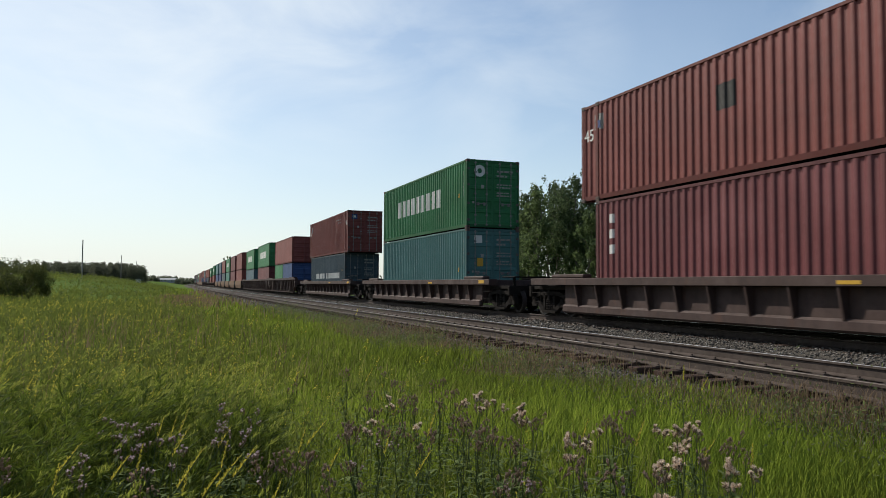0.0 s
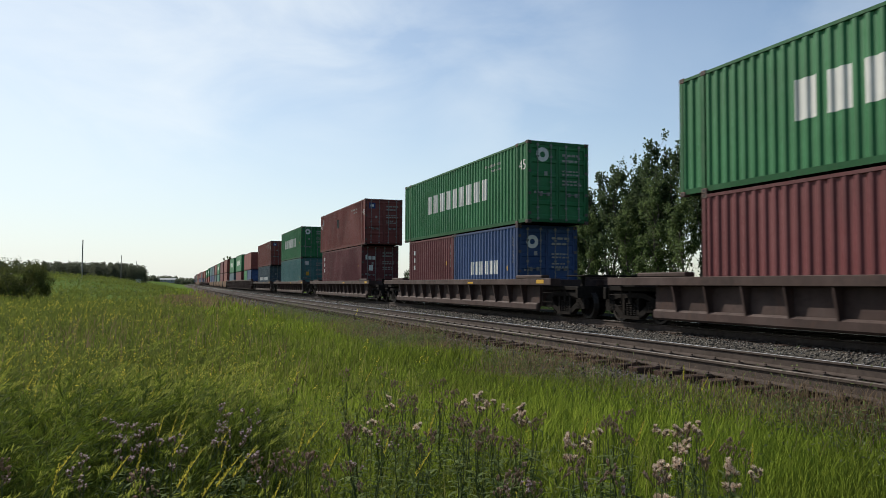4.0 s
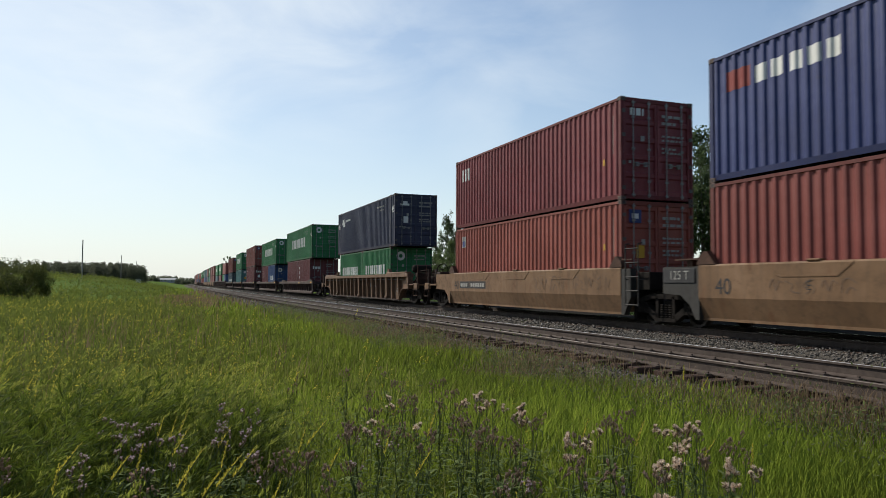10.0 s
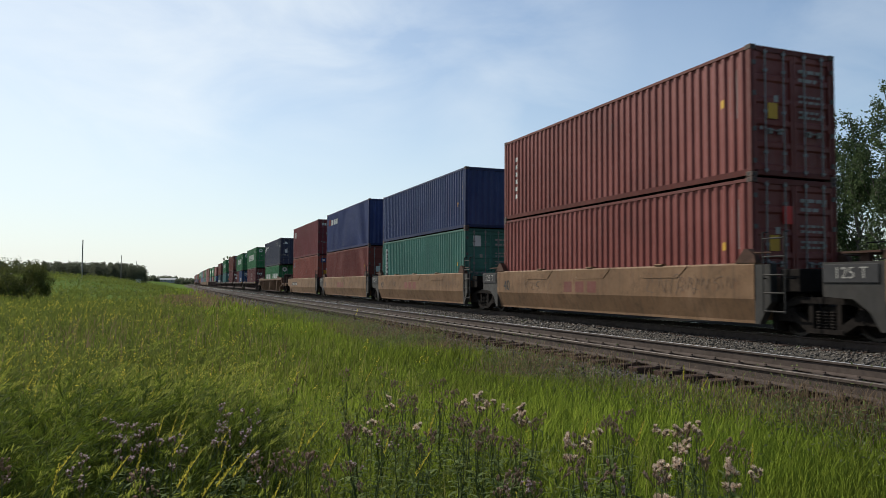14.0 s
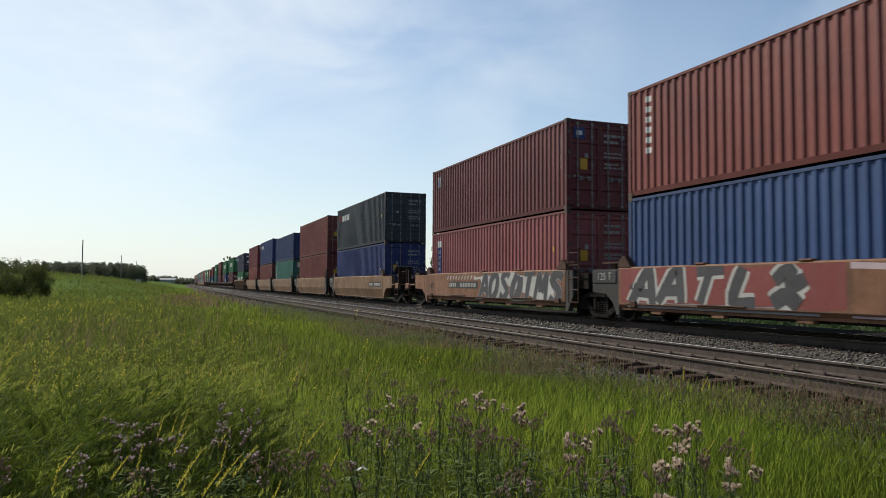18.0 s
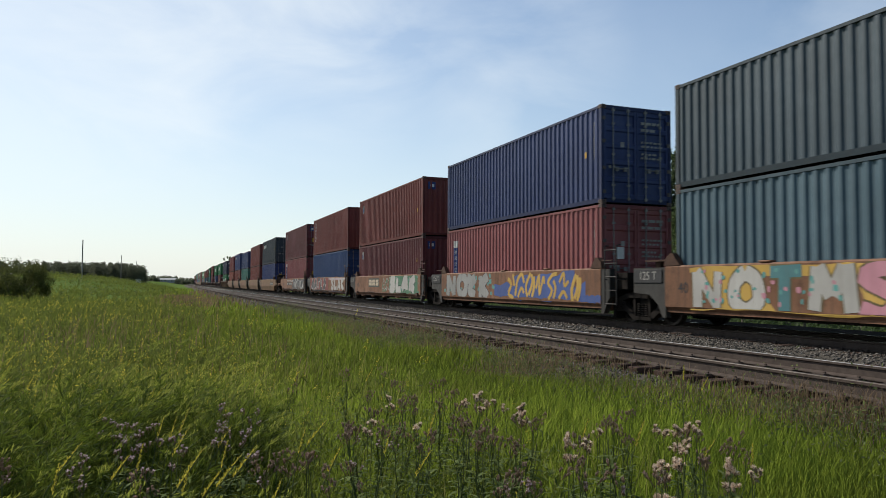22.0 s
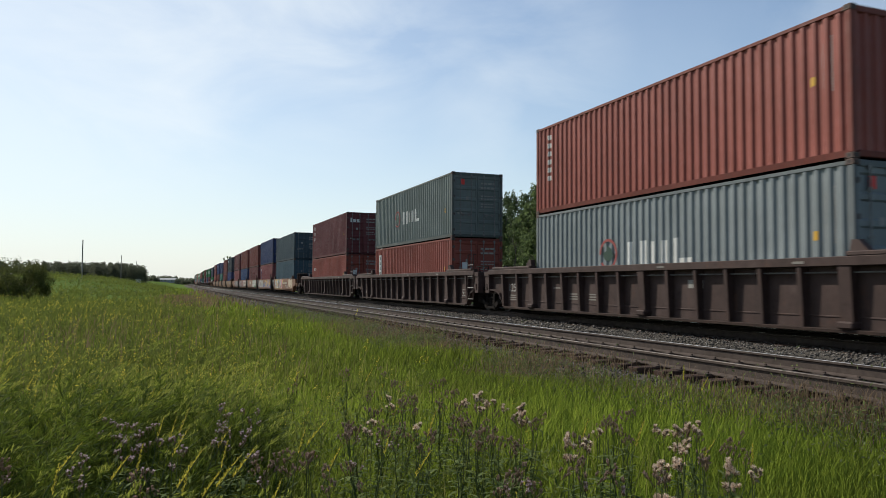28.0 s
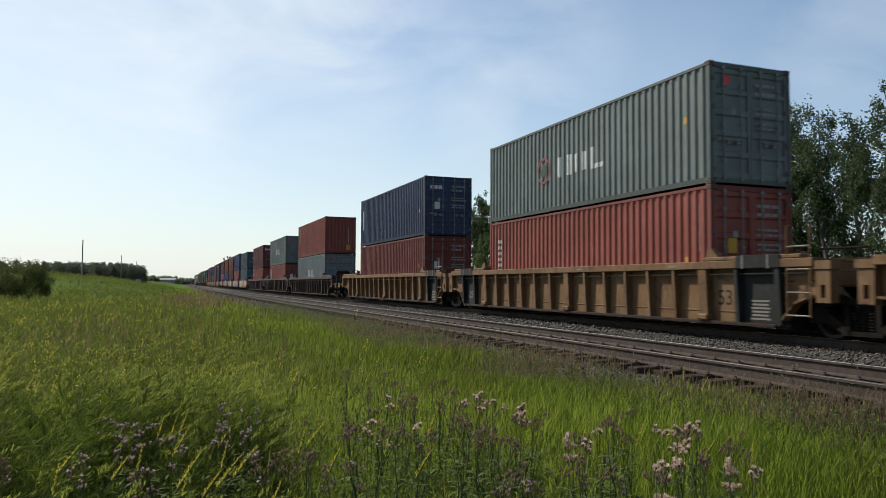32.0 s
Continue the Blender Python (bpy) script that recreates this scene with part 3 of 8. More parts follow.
@lru_cache(None)
def door_mesh(height, y0, turn, side, col):
    """One door leaf with its pressed panels, in a raised frame."""
    g = Geo()
    x0, x1 = (-1.11, -0.012) if side < 0 else (0.012, 1.11)
    z0, z1 = ZB + 0.0, height - ZT - 0.04
    n = 5
    step = (z1 - z0 - 0.12) / n
    zs = [(z0, 0.0), (z0 + 0.06, 0.0)]
    for i in range(n):
        s = z0 + 0.06 + i * step
        zs += [(s + 0.05, 0.0), (s + 0.09, 0.034), (s + step - 0.09, 0.034), (s + step - 0.05, 0.0)]
    zs += [(z1 - 0.06, 0.0), (z1, 0.0)]
    vs = []
    for z, d in zs:
        y = y0 - turn * (0.035 + d)
        vs += [(x0 + 0.06, y, z), (x1 - 0.06, y, z)]
    g.add(vs, [(2 * i, 2 * i + 1, 2 * i + 3, 2 * i + 2) for i in range(len(zs) - 1)])
    ya, yb = sorted((y0 - turn * 0.02, y0 - turn * 0.075))
    for a, b in ((x0, x0 + 0.065), (x1 - 0.065, x1)):
        g.box(a, b, ya, yb, z0, z1)
    return g.mesh("door", paint_of(col))


@lru_cache(None)
def rod_mesh(height, y0, turn, x):
    g = Geo()
    y = y0 + turn * 0.004
    g.tube((x, y, 0.1), (x, y, height - 0.08), 0.017, 7)
    for z in (0.16, 0.55, height * 0.5, height - 0.55, height - 0.15):
        g.box(x - 0.045, x + 0.045, *sorted((y - 0.02, y + 0.018)), z - 0.03, z + 0.03)
    return g.mesh("lock_rod", bare_steel)


@lru_cache(None)
def handle_mesh(height, y0, turn, x, side):
    g = Geo()
    y = y0 + turn * 0.03
    g.tube((x, y, 1.05), (x + side * 0.42, y, 1.02), 0.014, 6)
    g.box(x + side * 0.40 - 0.05, x + side * 0.40 + 0.05, *sorted((y0 - turn * 0.02, y)), 0.96, 1.08)
    return g.mesh("door_handle", bare_steel)


@lru_cache(None)
def hinge_mesh(height, y0, turn, x):
    g = Geo()
    for z in (0.35, height * 0.36, height * 0.63, height - 0.4):
        g.box(x - 0.05, x + 0.05, *sorted((y0 - turn * 0.03, y0 + turn * 0.012)), z - 0.05, z + 0.05)
    return g.mesh("hinge_set", paint("hinge_paint", (0.07, 0.06, 0.055)))


@lru_cache(None)
def post_mesh(height, x, y, col):
    g = Geo()
    sx, sy = (1 if x > 0 else -1), (1 if y > 0 else -1)
    g.cbox(*sorted((x, x - sx * 0.10)), *sorted((y, y - sy * 0.14)), CASTING - 0.004, height - CASTING + 0.004, 0.012)
    return g.mesh("corner_post", rail_paint(col))


@lru_cache(None)
def casting_mesh(x, y, z):
    """A corner casting with its oval holes shown as dark recesses."""
    g = Geo()
    sx, sy = (1 if x > 0 else -1), (1 if y > 0 else -1)
    z1 = z + CASTING
    g.cbox(*sorted((x + sx * 0.004, x - sx * 0.162)), *sorted((y + sy * 0.004, y - sy * 0.178)), z, z1, 0.012)
    g.box(*sorted((x + sx * 0.0055, x)), *sorted((y - sy * 0.06, y - sy * 0.12)), z + 0.03, z + 0.09, 1)
    g.box(*sorted((x - sx * 0.05, x - sx * 0.10)), *sorted((y + sy * 0.0055, y)), z + 0.03, z + 0.09, 1)
    return g.mesh("corner_casting", casting_steel, black_mark)


@lru_cache(None)
def rail_mesh(kind, length, height, x, col):
    g = Geo()
    sx = 1 if x > 0 else -1
    a, b = -length / 2 + 0.15, length / 2 - 0.15
    if kind == "top":
        g.cbox(*sorted((x - sx * 0.004, x - sx * 0.07)), a, b, height - ZT, height - 0.026, 0.004)
    else:
        g.prism([(x - sx * 0.034, 0.045), (x - sx * 0.012, ZB), (x - sx * 0.06, ZB), (x - sx * 0.06, 0.05)], a, b, "y")
        for k in (-1, 1):            # fork pockets
            if length < 7:
                g.box(*sorted((x - sx * 0.002, x - sx * 0.02)), k * 1.0 - 0.18, k * 1.0 + 0.18, 0.03, 0.14)
    return g.mesh("top_side_rail" if kind == "top" else "bottom_side_rail", rail_paint(col))


@lru_cache(None)
def end_rail_mesh(height, y, col, top):
    g = Geo()
    sy = 1 if y > 0 else -1
    ys = sorted((y - sy * 0.008, y - sy * 0.11))
    if top:
        g.cbox(-1.06, 1.06, *ys, height - ZT - 0.04, height - 0.012, 0.01)
    else:
        g.cbox(-1.06, 1.06, *ys, 0.045, ZB, 0.01)
    return g.mesh("end_header" if top else "end_sill", rail_paint(col))


@lru_cache(None)
def roof_mesh(length, height, col):
    g = Geo()
    a, b = -length / 2 + 0.1, length / 2 - 0.1
    n = int((b - a) / 0.21)
    vs = []
    for i in range(n + 1):
        y = a + (b - a) * i / n
        z = height - 0.03 - (0.02 if i % 2 else 0.0)
        vs += [(-1.16, y, z), (1.16, y, z)]
    g.add(vs, [(2 * i, 2 * i + 1, 2 * i + 3, 2 * i + 2) for i in range(n)])
    return g.mesh("roof", paint_of(col))


@lru_cache(None)
def floor_mesh(length):
    g = Geo()
    g.box(-1.15, 1.15, -length / 2 + 0.08, length / 2 - 0.08, 0.10, 0.15)
    for i in range(int(length / 0.9)):
        y = -length / 2 + 0.5 + 0.9 * i
        g.box(-1.14, 1.14, y, y + 0.05, 0.02, 0.10)
    return g.mesh("floor", dark_steel)


def decal(parent, name, rects, mat, length, x=None, label=""):
    """Flat paint that follows the corrugations of the near side. rects: (from, to, bottom, top), from the far end."""
    g = Geo()
    for u0, u1, z0, z1 in rects:
        a, b = length / 2 - u1, length / 2 - u0
        ys = breaks(a, b) if x is None else [a, b]
        vs = []
        for y in ys:
            xx = -(W2 - 0.014 - corr(y)) - 0.004 if x is None else x
            vs += [(xx, y, z0), (xx, y, z1)]
        g.add(vs, [(2 * i, 2 * i + 1, 2 * i + 3, 2 * i + 2) for i in range(len(ys) - 1)])
    ob = part(name, g.mesh(name, mat), parent, label)
    if len(rects) > 3:
        ob["kind"] = "stuff"
    return ob


def bars(u0, u1, z0, z1, n, gap=0.22):
    """A word as n plain blocks in a row."""
    w = (u1 - u0) / n
    return [(u0 + i * w, u0 + (i + 1 - gap) * w, z0, z1) for i in range(n)]


def column(u0, u1, z0, z1, n, gap=0.25):
    h = (z1 - z0) / n
    return [(u0, u1, z1 - (i + 1 - gap) * h, z1 - i * h) for i in range(n)]


def end_plates(parent, name, rects, y, mat):
    """Small flat marks on the end that faces the road: (x0, x1, z0, z1)."""
    g = Geo()
    y += 0.058
    for x0, x1, z0, z1 in rects:
        g.add([(x0, y, z0), (x1, y, z0), (x1, y, z1), (x0, y, z1)], [(0, 1, 2, 3)])
    ob = part(name, g.mesh(name, mat), parent)
    if len(rects) > 1:
        ob["kind"] = "stuff"
    return ob


def end_writing(parent, rng, y0, height, col):
    """Rows of small white characters on the right-hand door, too small to read."""
    y = y0 - 0.027
    rows = []
    for k, (z, n) in enumerate(((height - 0.42, 6), (height - 0.62, 3), (height - 1.0, 5), (height - 1.12, 5), (height - 1.35, 4), (height - 1.47, 5))):
        x = 0.17
        for i in range(n):
            w = rng.uniform(0.06, 0.16) * (1.5 if k < 2 else 1.0)
            if x + w > 0.95:
                break
            rows.append((x, x + w, z - (0.08 if k < 2 else 0.055), z))
            x += w + 0.04
    end_plates(parent, "weight_writing", rows, y, dull_mark)
    end_plates(parent, "serial_writing", [(-0.95 + 0.13 * i, -0.87 + 0.13 * i, height * 0.36, height * 0.36 + 0.08) for i in range(rng.randint(1, 3))] + [(-0.55, -0.42, height * 0.58, height * 0.58 + 0.15)], y, dull_mark)


def container(length, height, col, end="door", full=True, state=""):
    """A container with its origin under the middle of its floor; the end at -y faces the road."""
    size = "forty-five-foot" if length > 13 else "twenty-foot" if length < 7 else "forty-foot"
    root = new("shipping_container")
    tagged(root, "%s %s corrugated steel container%s" % (COLOUR_WORDS[col], size, state or " on a well car"), "container", "containers on the train")
    for s in (-1, 1):
        part("side_panel", side_mesh(length, height, s, col, s > 0 or not full), root)
        part("top_side_rail", rail_mesh("top", length, height, s * W2, col), root)
        part("bottom_side_rail", rail_mesh("bottom", length, height, s * W2, col), root)
    part("roof", roof_mesh(length, height, col), root)
    part("floor", floor_mesh(length), root, "dark cross-members")
    near, far = -length / 2, length / 2
    if end == "door":
        for s in (-1, 1):
            leaf = part("door", door_mesh(height, near, -1, s, col), root)
            if full:
                for x in (0.30, 0.82):
                    part("lock_rod", rod_mesh(height, near, -1, s * x), leaf, "galvanised lock rod")
                part("door_handle", handle_mesh(height, near, -1, s * 0.30, s), leaf, "steel handle")
                part("door_handle", handle_mesh(height, near, -1, s * 0.82, -s), leaf, "steel handle")
                part("hinge_set", hinge_mesh(height, near, -1, s * 1.13), leaf)["kind"] = "stuff"
    else:
        part("front_wall", front_end_mesh(height, near, -1, col), root)
    part("front_wall", front_end_mesh(height, far, 1, col), root)
    for y in (near, far):
        for top in (False, True):
            part("end_header" if top else "end_sill", end_rail_mesh(height, y, col, top), root)
        for s in (-1, 1):
            part("corner_post", post_mesh(height, s * W2, y, col), root)
            if full:
                for z in (0.0, height - CASTING):
                    part("corner_casting", casting_mesh(s * W2, y, z), root)
    if length > 13 and full:        # posts at the forty-foot lifting points
        for y in (-6.096, 6.096):
            part("lifting_post", post_mesh(height, -W2 - 0.004, y, col), root)
            for z in (0.0, height - CASTING):
                part("corner_casting", casting_mesh(-W2 - 0.003, y, z), root)
    return root


# ---- well cars ----
@lru_cache(None)
def wheelset_mesh():
    g = Geo()
    for s in (-1, 1):
        o = s * 0.72
        prof = [(0.06, 0.06), (0.06, 0.10), (0.02, 0.13), (-0.01, 0.30), (0.03, 0.35), (0.07, 0.36), (0.07, 0.42), (-0.045, 0.425), (-0.05, 0.45), (-0.075, 0.45), (-0.075, 0.36), (-0.03, 0.33), (-0.06, 0.12), (-0.08, 0.10), (-0.08, 0.06)]
        n0 = len(g.f)
        g.lathe([(o + s * x, r) for x, r in prof], 15)
        k = len(prof) - 1
        for i in range(n0, len(g.f)):
            if (i - n0) % k in (4, 5, 6, 7, 8):
                g.m[i] = 1
    g.tube((-1.05, 0, 0), (1.05, 0, 0), 0.085, 12)
    for s in (-1, 1):
        g.tube((s * 1.0, 0, 0), (s * 1.10, 0, 0), 0.11, 10)
        for k in range(3):
            a = 2 * math.pi * k / 3
            g.tube((s * 1.10, 0.06 * math.cos(a), 0.06 * math.sin(a)), (s * 1.125, 0.06 * math.cos(a), 0.06 * math.sin(a)), 0.02, 6)
    return g.mesh("wheelset", dark_steel, tread_steel)


@lru_cache(None)
def side_frame_mesh(s):
    g = Geo()
    x0, x1 = sorted((s * 0.93, s * 1.09))
    g.prism([(-1.16, 0.50), (-1.10, 0.66), (-0.62, 0.80), (0.62, 0.80), (1.10, 0.66), (1.16, 0.50), (0.98, 0.56), (0.55, 0.67), (-0.55, 0.67), (-0.98, 0.56)][::-1], x0, x1)
    for k in (-1, 1):
        g.prism([(k * 1.02, 0.50), (k * 0.86, 0.58), (k * 0.30, 0.24), (k * 0.30, 0.12), (k * 0.42, 0.12)][::k], x0, x1)
        g.prism([(k * 1.18, 0.30), (k * 1.18, 0.58), (k * 0.72, 0.58), (k * 0.72, 0.30)][::k], x0 + s * 0.0, x1)
        g.box(x0, x1, *sorted((k * 0.27, k * 0.37)), 0.14, 0.74)
    g.box(x0 - 0.02, x1 + 0.02, -0.42, 0.42, 0.10, 0.19)
    return g.mesh("side_frame", dark_steel)


@lru_cache(None)
def spring_mesh(s):
    g = Geo()
    n = 8
    rings = []
    for i in range(13):
        rings.append((0.19 + 0.029 * i, 0.070 if i % 2 else 0.050))
    for (za, ra), (zb, rb) in zip(rings, rings[1:]):
        for j in range(n):
            a, b = 2 * math.pi * j / n, 2 * math.pi * (j + 1) / n
            g.add([(s * 1.03 + ra * math.cos(a), ra * math.sin(a), za), (s * 1.03 + ra * math.cos(b), ra * math.sin(b), za), (s * 1.03 + rb * math.cos(b), rb * math.sin(b), zb), (s * 1.03 + rb * math.cos(a), rb * math.sin(a), zb)], [(0, 1, 2, 3)])
    return g.mesh("coil_spring", dark_steel)


@lru_cache(None)
def bolster_mesh():
    g = Geo()
    g.prism([(-0.95, 0.46), (0.95, 0.46), (1.0, 0.62), (0.4, 0.72), (-0.4, 0.72), (-1.0, 0.62)], -0.17, 0.17, "y")
    g.tube((0, 0, 0.6), (0, 0, 0.82), 0.22, 14)
    for k in (-1, 1):
        g.tube((-0.75, k * 0.42, 0.36), (0.75, k * 0.42, 0.36), 0.045, 6)
        for s in (-1, 1):
            g.box(*sorted((s * 0.66, s * 0.80)), *sorted((k * 0.40, k * 0.46)), 0.26, 0.52)
    return g.mesh("truck_bolster", dark_steel)


SPINNING = []


def truck(parent, y, spin=True):
    b = part("truck", bolster_mesh(), parent, "grimy cast-steel truck", (0, y, 0))
    for s in (-1, 1):
        part("side_frame", side_frame_mesh(s), b)
        if spin:
            for q in (-0.16, 0.0, 0.16):
                part("coil_spring", spring_mesh(s), b, "", (0, q, 0))
    for k in (-0.87, 0.87):
        w = part("wheelset", wheelset_mesh(), b, "steel wheels with bright rims", (0, k, 0.42))
        if spin:
            SPINNING.append(w)
    return b


@lru_cache(None)
def coupler_mesh(s):
    g = Geo()
    g.box(-0.09, 0.09, *sorted((0.0, s * 0.9)), 0.58, 0.80)
    g.prism([(-0.16, s * 0.85), (0.17, s * 0.85), (0.17, s * 1.0), (0.05, s * 1.17), (-0.02, s * 1.05), (-0.16, s * 1.15)][::s], 0.52, 0.86, "z")
    return g.mesh("coupler", rust_steel)


@lru_cache(None)
def hose_mesh(s):
    g = Geo()
    pts = [Vector((0.45, s * 0.3, 0.72)), Vector((0.42, s * 0.65, 0.45)), Vector((0.36, s * 0.9, 0.33)), Vector((0.28, s * 1.12, 0.42))]
    for a, b in zip(pts, pts[1:]):
        g.tube(a, b, 0.028, 6)
    return g.mesh("air_hose", black_mark)


@lru_cache(None)
def box_mesh(name, dims, mat, b=0.012):
    return Geo().cbox(*dims, b).mesh(name, mat)


@lru_cache(None)
def gusset_mesh(s, z0, z1, top, bottom, w, mat):
    """An upright rib: it stands out more at the top than at the bottom."""
    g = Geo()
    a = s * 1.20
    g.prism([(a, z0), (a + s * bottom, z0), (a + s * top, z1), (a, z1)][::s], -w / 2, w / 2, "y")
    return g.mesh("side_rib", mat)


@lru_cache(None)
def ladder_mesh(s, y, d, z0, z1, rungs, mat, gap=0.37, rung_mat=None):
    """Two stiles and rungs; d: the way its second stile lies along the car."""
    g = Geo()
    x = s * 1.47
    for k in (0.0, 0.56):
        g.tube((x, y + d * k, z0), (x, y + d * k, z1), 0.02, 6)
    for i in range(rungs):
        z = z0 + 0.03 + i * gap
        g.tube((x, y, z), (x, y + d * 0.56, z), 0.016, 6, mat=1)
    for k in (0.0, 0.56):
        g.tube((x, y + d * k, z0 + 0.7), (s * 1.2, y + d * k, z0 + 0.7), 0.014, 6)
        g.tube((x, y + d * k, z1), (s * 1.34, y + d * k, z1 + 0.02), 0.016, 6)
    return g.mesh("ladder", mat, rung_mat or mat)


@lru_cache(None)
def step_mesh(s, y, d, mat):
    g = Geo()
    x = s * 1.46
    for k in (0.0, 0.58):
        g.tube((x, y + d * k, 0.46), (x, y + d * k, 1.02), 0.012, 6)
    for z in (0.47, 0.76):
        g.tube((x, y, z), (x, y + d * 0.58, z), 0.013, 6)
    return g.mesh("step", mat)


@lru_cache(None)
def railing_mesh(y, d):
    g = Geo()
    for x in (-1.40, -0.5, 0.5, 1.40):
        g.tube((x, y, 1.0), (x, y, 1.95 if abs(x) > 1 else 1.62), 0.019, 6)
    g.tube((-1.40, y, 1.60), (1.40, y, 1.60), 0.017, 6)
    g.tube((-1.40, y, 1.32), (-0.5, y, 1.32), 0.015, 6)
    return g.mesh("end_railing", rust_steel)


@lru_cache(None)
def brake_mesh(y, d, mat):
    """Hand-brake housing with its wheel, and the air tank beside it."""
    g = Geo()
    g.cbox(-0.25, 0.25, *sorted((y, y + d * 0.3)), 1.05, 1.62, 0.03)
    for i in range(14):
        a, b = 2 * math.pi * i / 14, 2 * math.pi * (i + 1) / 14
        g.tube((0.28 * math.cos(a), y + d * 0.38, 1.75 + 0.28 * math.sin(a)), (0.28 * math.cos(b), y + d * 0.38, 1.75 + 0.28 * math.sin(b)), 0.018, 6)
    for a in (0.4, 2.5, 4.6):
        g.tube((0, y + d * 0.34, 1.75), (0.28 * math.cos(a), y + d * 0.38, 1.75 + 0.28 * math.sin(a)), 0.013, 5)
    g.tube((0, y + d * 0.1, 1.75), (0, y + d * 0.40, 1.75), 0.03, 8)
    return g.mesh("hand_brake", mat)


@lru_cache(None)
def tank_mesh(y, mat):
    g = Geo()
    g.tube((-1.1, y, 1.80), (-0.25, y, 1.80), 0.2, 16)
    g.tube((-1.18, y, 1.80), (-1.1, y, 1.80), 0.12, 16, 0.2)
    g.tube((-0.25, y, 1.80), (-0.17, y, 1.80), 0.2, 16, 0.12)
    for x in (-0.95, -0.4):
        g.box(x - 0.04, x + 0.04, y - 0.18, y + 0.18, 1.42, 1.66)
    return g.mesh("air_tank", mat)


def end_gear(root, s, y0, y1):
    """Beams, rods and the brake cylinder crowded under the end of a car."""
    part("end_beam", box_mesh("end_beam", (-1.25, 1.25, *sorted((s * (y1 - 0.12), s * (y1 - 0.26))), 0.62, 0.955), dark_steel), root)
    part("cross_beam", box_mesh("cross_beam", (-1.1, 1.1, *sorted((s * (y0 + 0.05), s * (y0 + 0.2))), 0.5, 0.955), dark_steel), root)
    g = Geo().tube((-0.95, s * (y0 + 0.35), 0.72), (-0.95, s * (y1 - 0.35), 0.72), 0.14, 12)
    part("brake_cylinder", g.mesh("brake_cylinder", dark_steel), root)
    for x, z in ((-0.6, 0.5), (0.55, 0.62), (0.9, 0.48)):
        part("brake_rod", Geo().tube((x, s * (y0 - 0.5), z), (x * 0.8, s * (y1 - 0.1), z + 0.08), 0.022, 6).mesh("brake_rod", dark_steel), root)


def end_platform(root, s, y0, y1, mat, brake=False):
    """The deck over an outer truck with steps, railing and draft gear; s: +1 at the far end."""
    a, b = sorted((s * y0, s * y1))
    part("end_deck", box_mesh("end_deck", (-1.42, 1.42, a, b, 0.96, 1.03), mat), root)
    part("draft_sill", box_mesh("draft_sill", (-0.36, 0.36, a, b, 0.52, 0.955), dark_steel), root)
    for k in (-1, 1):
        part("step", step_mesh(k, s * y1, -s, rust_steel), root)
        part("end_plate", box_mesh("end_plate", (*sorted((k * 1.34, k * 1.45)), *sorted((s * y1, s * (y1 - 0.62))), 0.80, 1.06), mat), root)
    part("end_railing", railing_mesh(s * (y1 - 0.1), s), root)
    end_gear(root, s, y0, y1)
    for k in (-1, 1):
        part("end_post", box_mesh("end_post", (*sorted((k * 1.22, k * 1.36)), *sorted((s * (y1 - 0.16), s * (y1 - 0.28))), 1.03, 1.72 if k < 0 else 1.5), rust_dark), root)
    part("valve_box", box_mesh("valve_box", (-1.12, -0.62, *sorted((s * (y0 + 0.25), s * (y0 + 0.75))), 1.03, 1.58, 0.03), rust_dark), root, "rust-brown valve housing")
    part("valve_box", box_mesh("valve_box", (-0.45, 0.35, *sorted((s * (y1 - 0.95), s * (y1 - 0.55))), 1.03, 1.40, 0.03), rust_dark), root, "rust-brown valve housing")
    part("brake_pipe", Geo().sweep([(-1.18, s * (y0 + 0.1), 1.10), (-1.2, s * (y0 + 0.5), 1.30), (-1.1, s * (y0 + 0.9), 1.66), (-0.9, s * (y1 - 0.2), 1.70)], [0.03, 0.03, 0.03, 0.03], 8).mesh("brake_pipe", rust_dark), root)
    if brake:
        part("hand_brake", brake_mesh(s * (y1 - 0.75), s, dark_steel), root)
        part("air_tank", tank_mesh(s * (y0 - 0.15), dark_steel), root, "grimy air tank")
    c = part("coupler", coupler_mesh(s), root, "rusty coupler", (0, s * (y1 - 0.35), 0))
    part("air_hose", hose_mesh(s), root, "", (0, s * (y1 - 0.35), 0))


def well(root, half, mat):
    """The floor of the well, seen only in the gaps."""
    part("well_floor", box_mesh("well_floor", (-1.18, 1.18, -half, half, 0.30, 0.40), dark_steel), root)
    for s in (-1, 1):
        part("bulkhead", box_mesh("bulkhead", (-1.18, 1.18, *sorted((s * half, s * (half + 0.08))), 0.30, 1.20), mat), root)


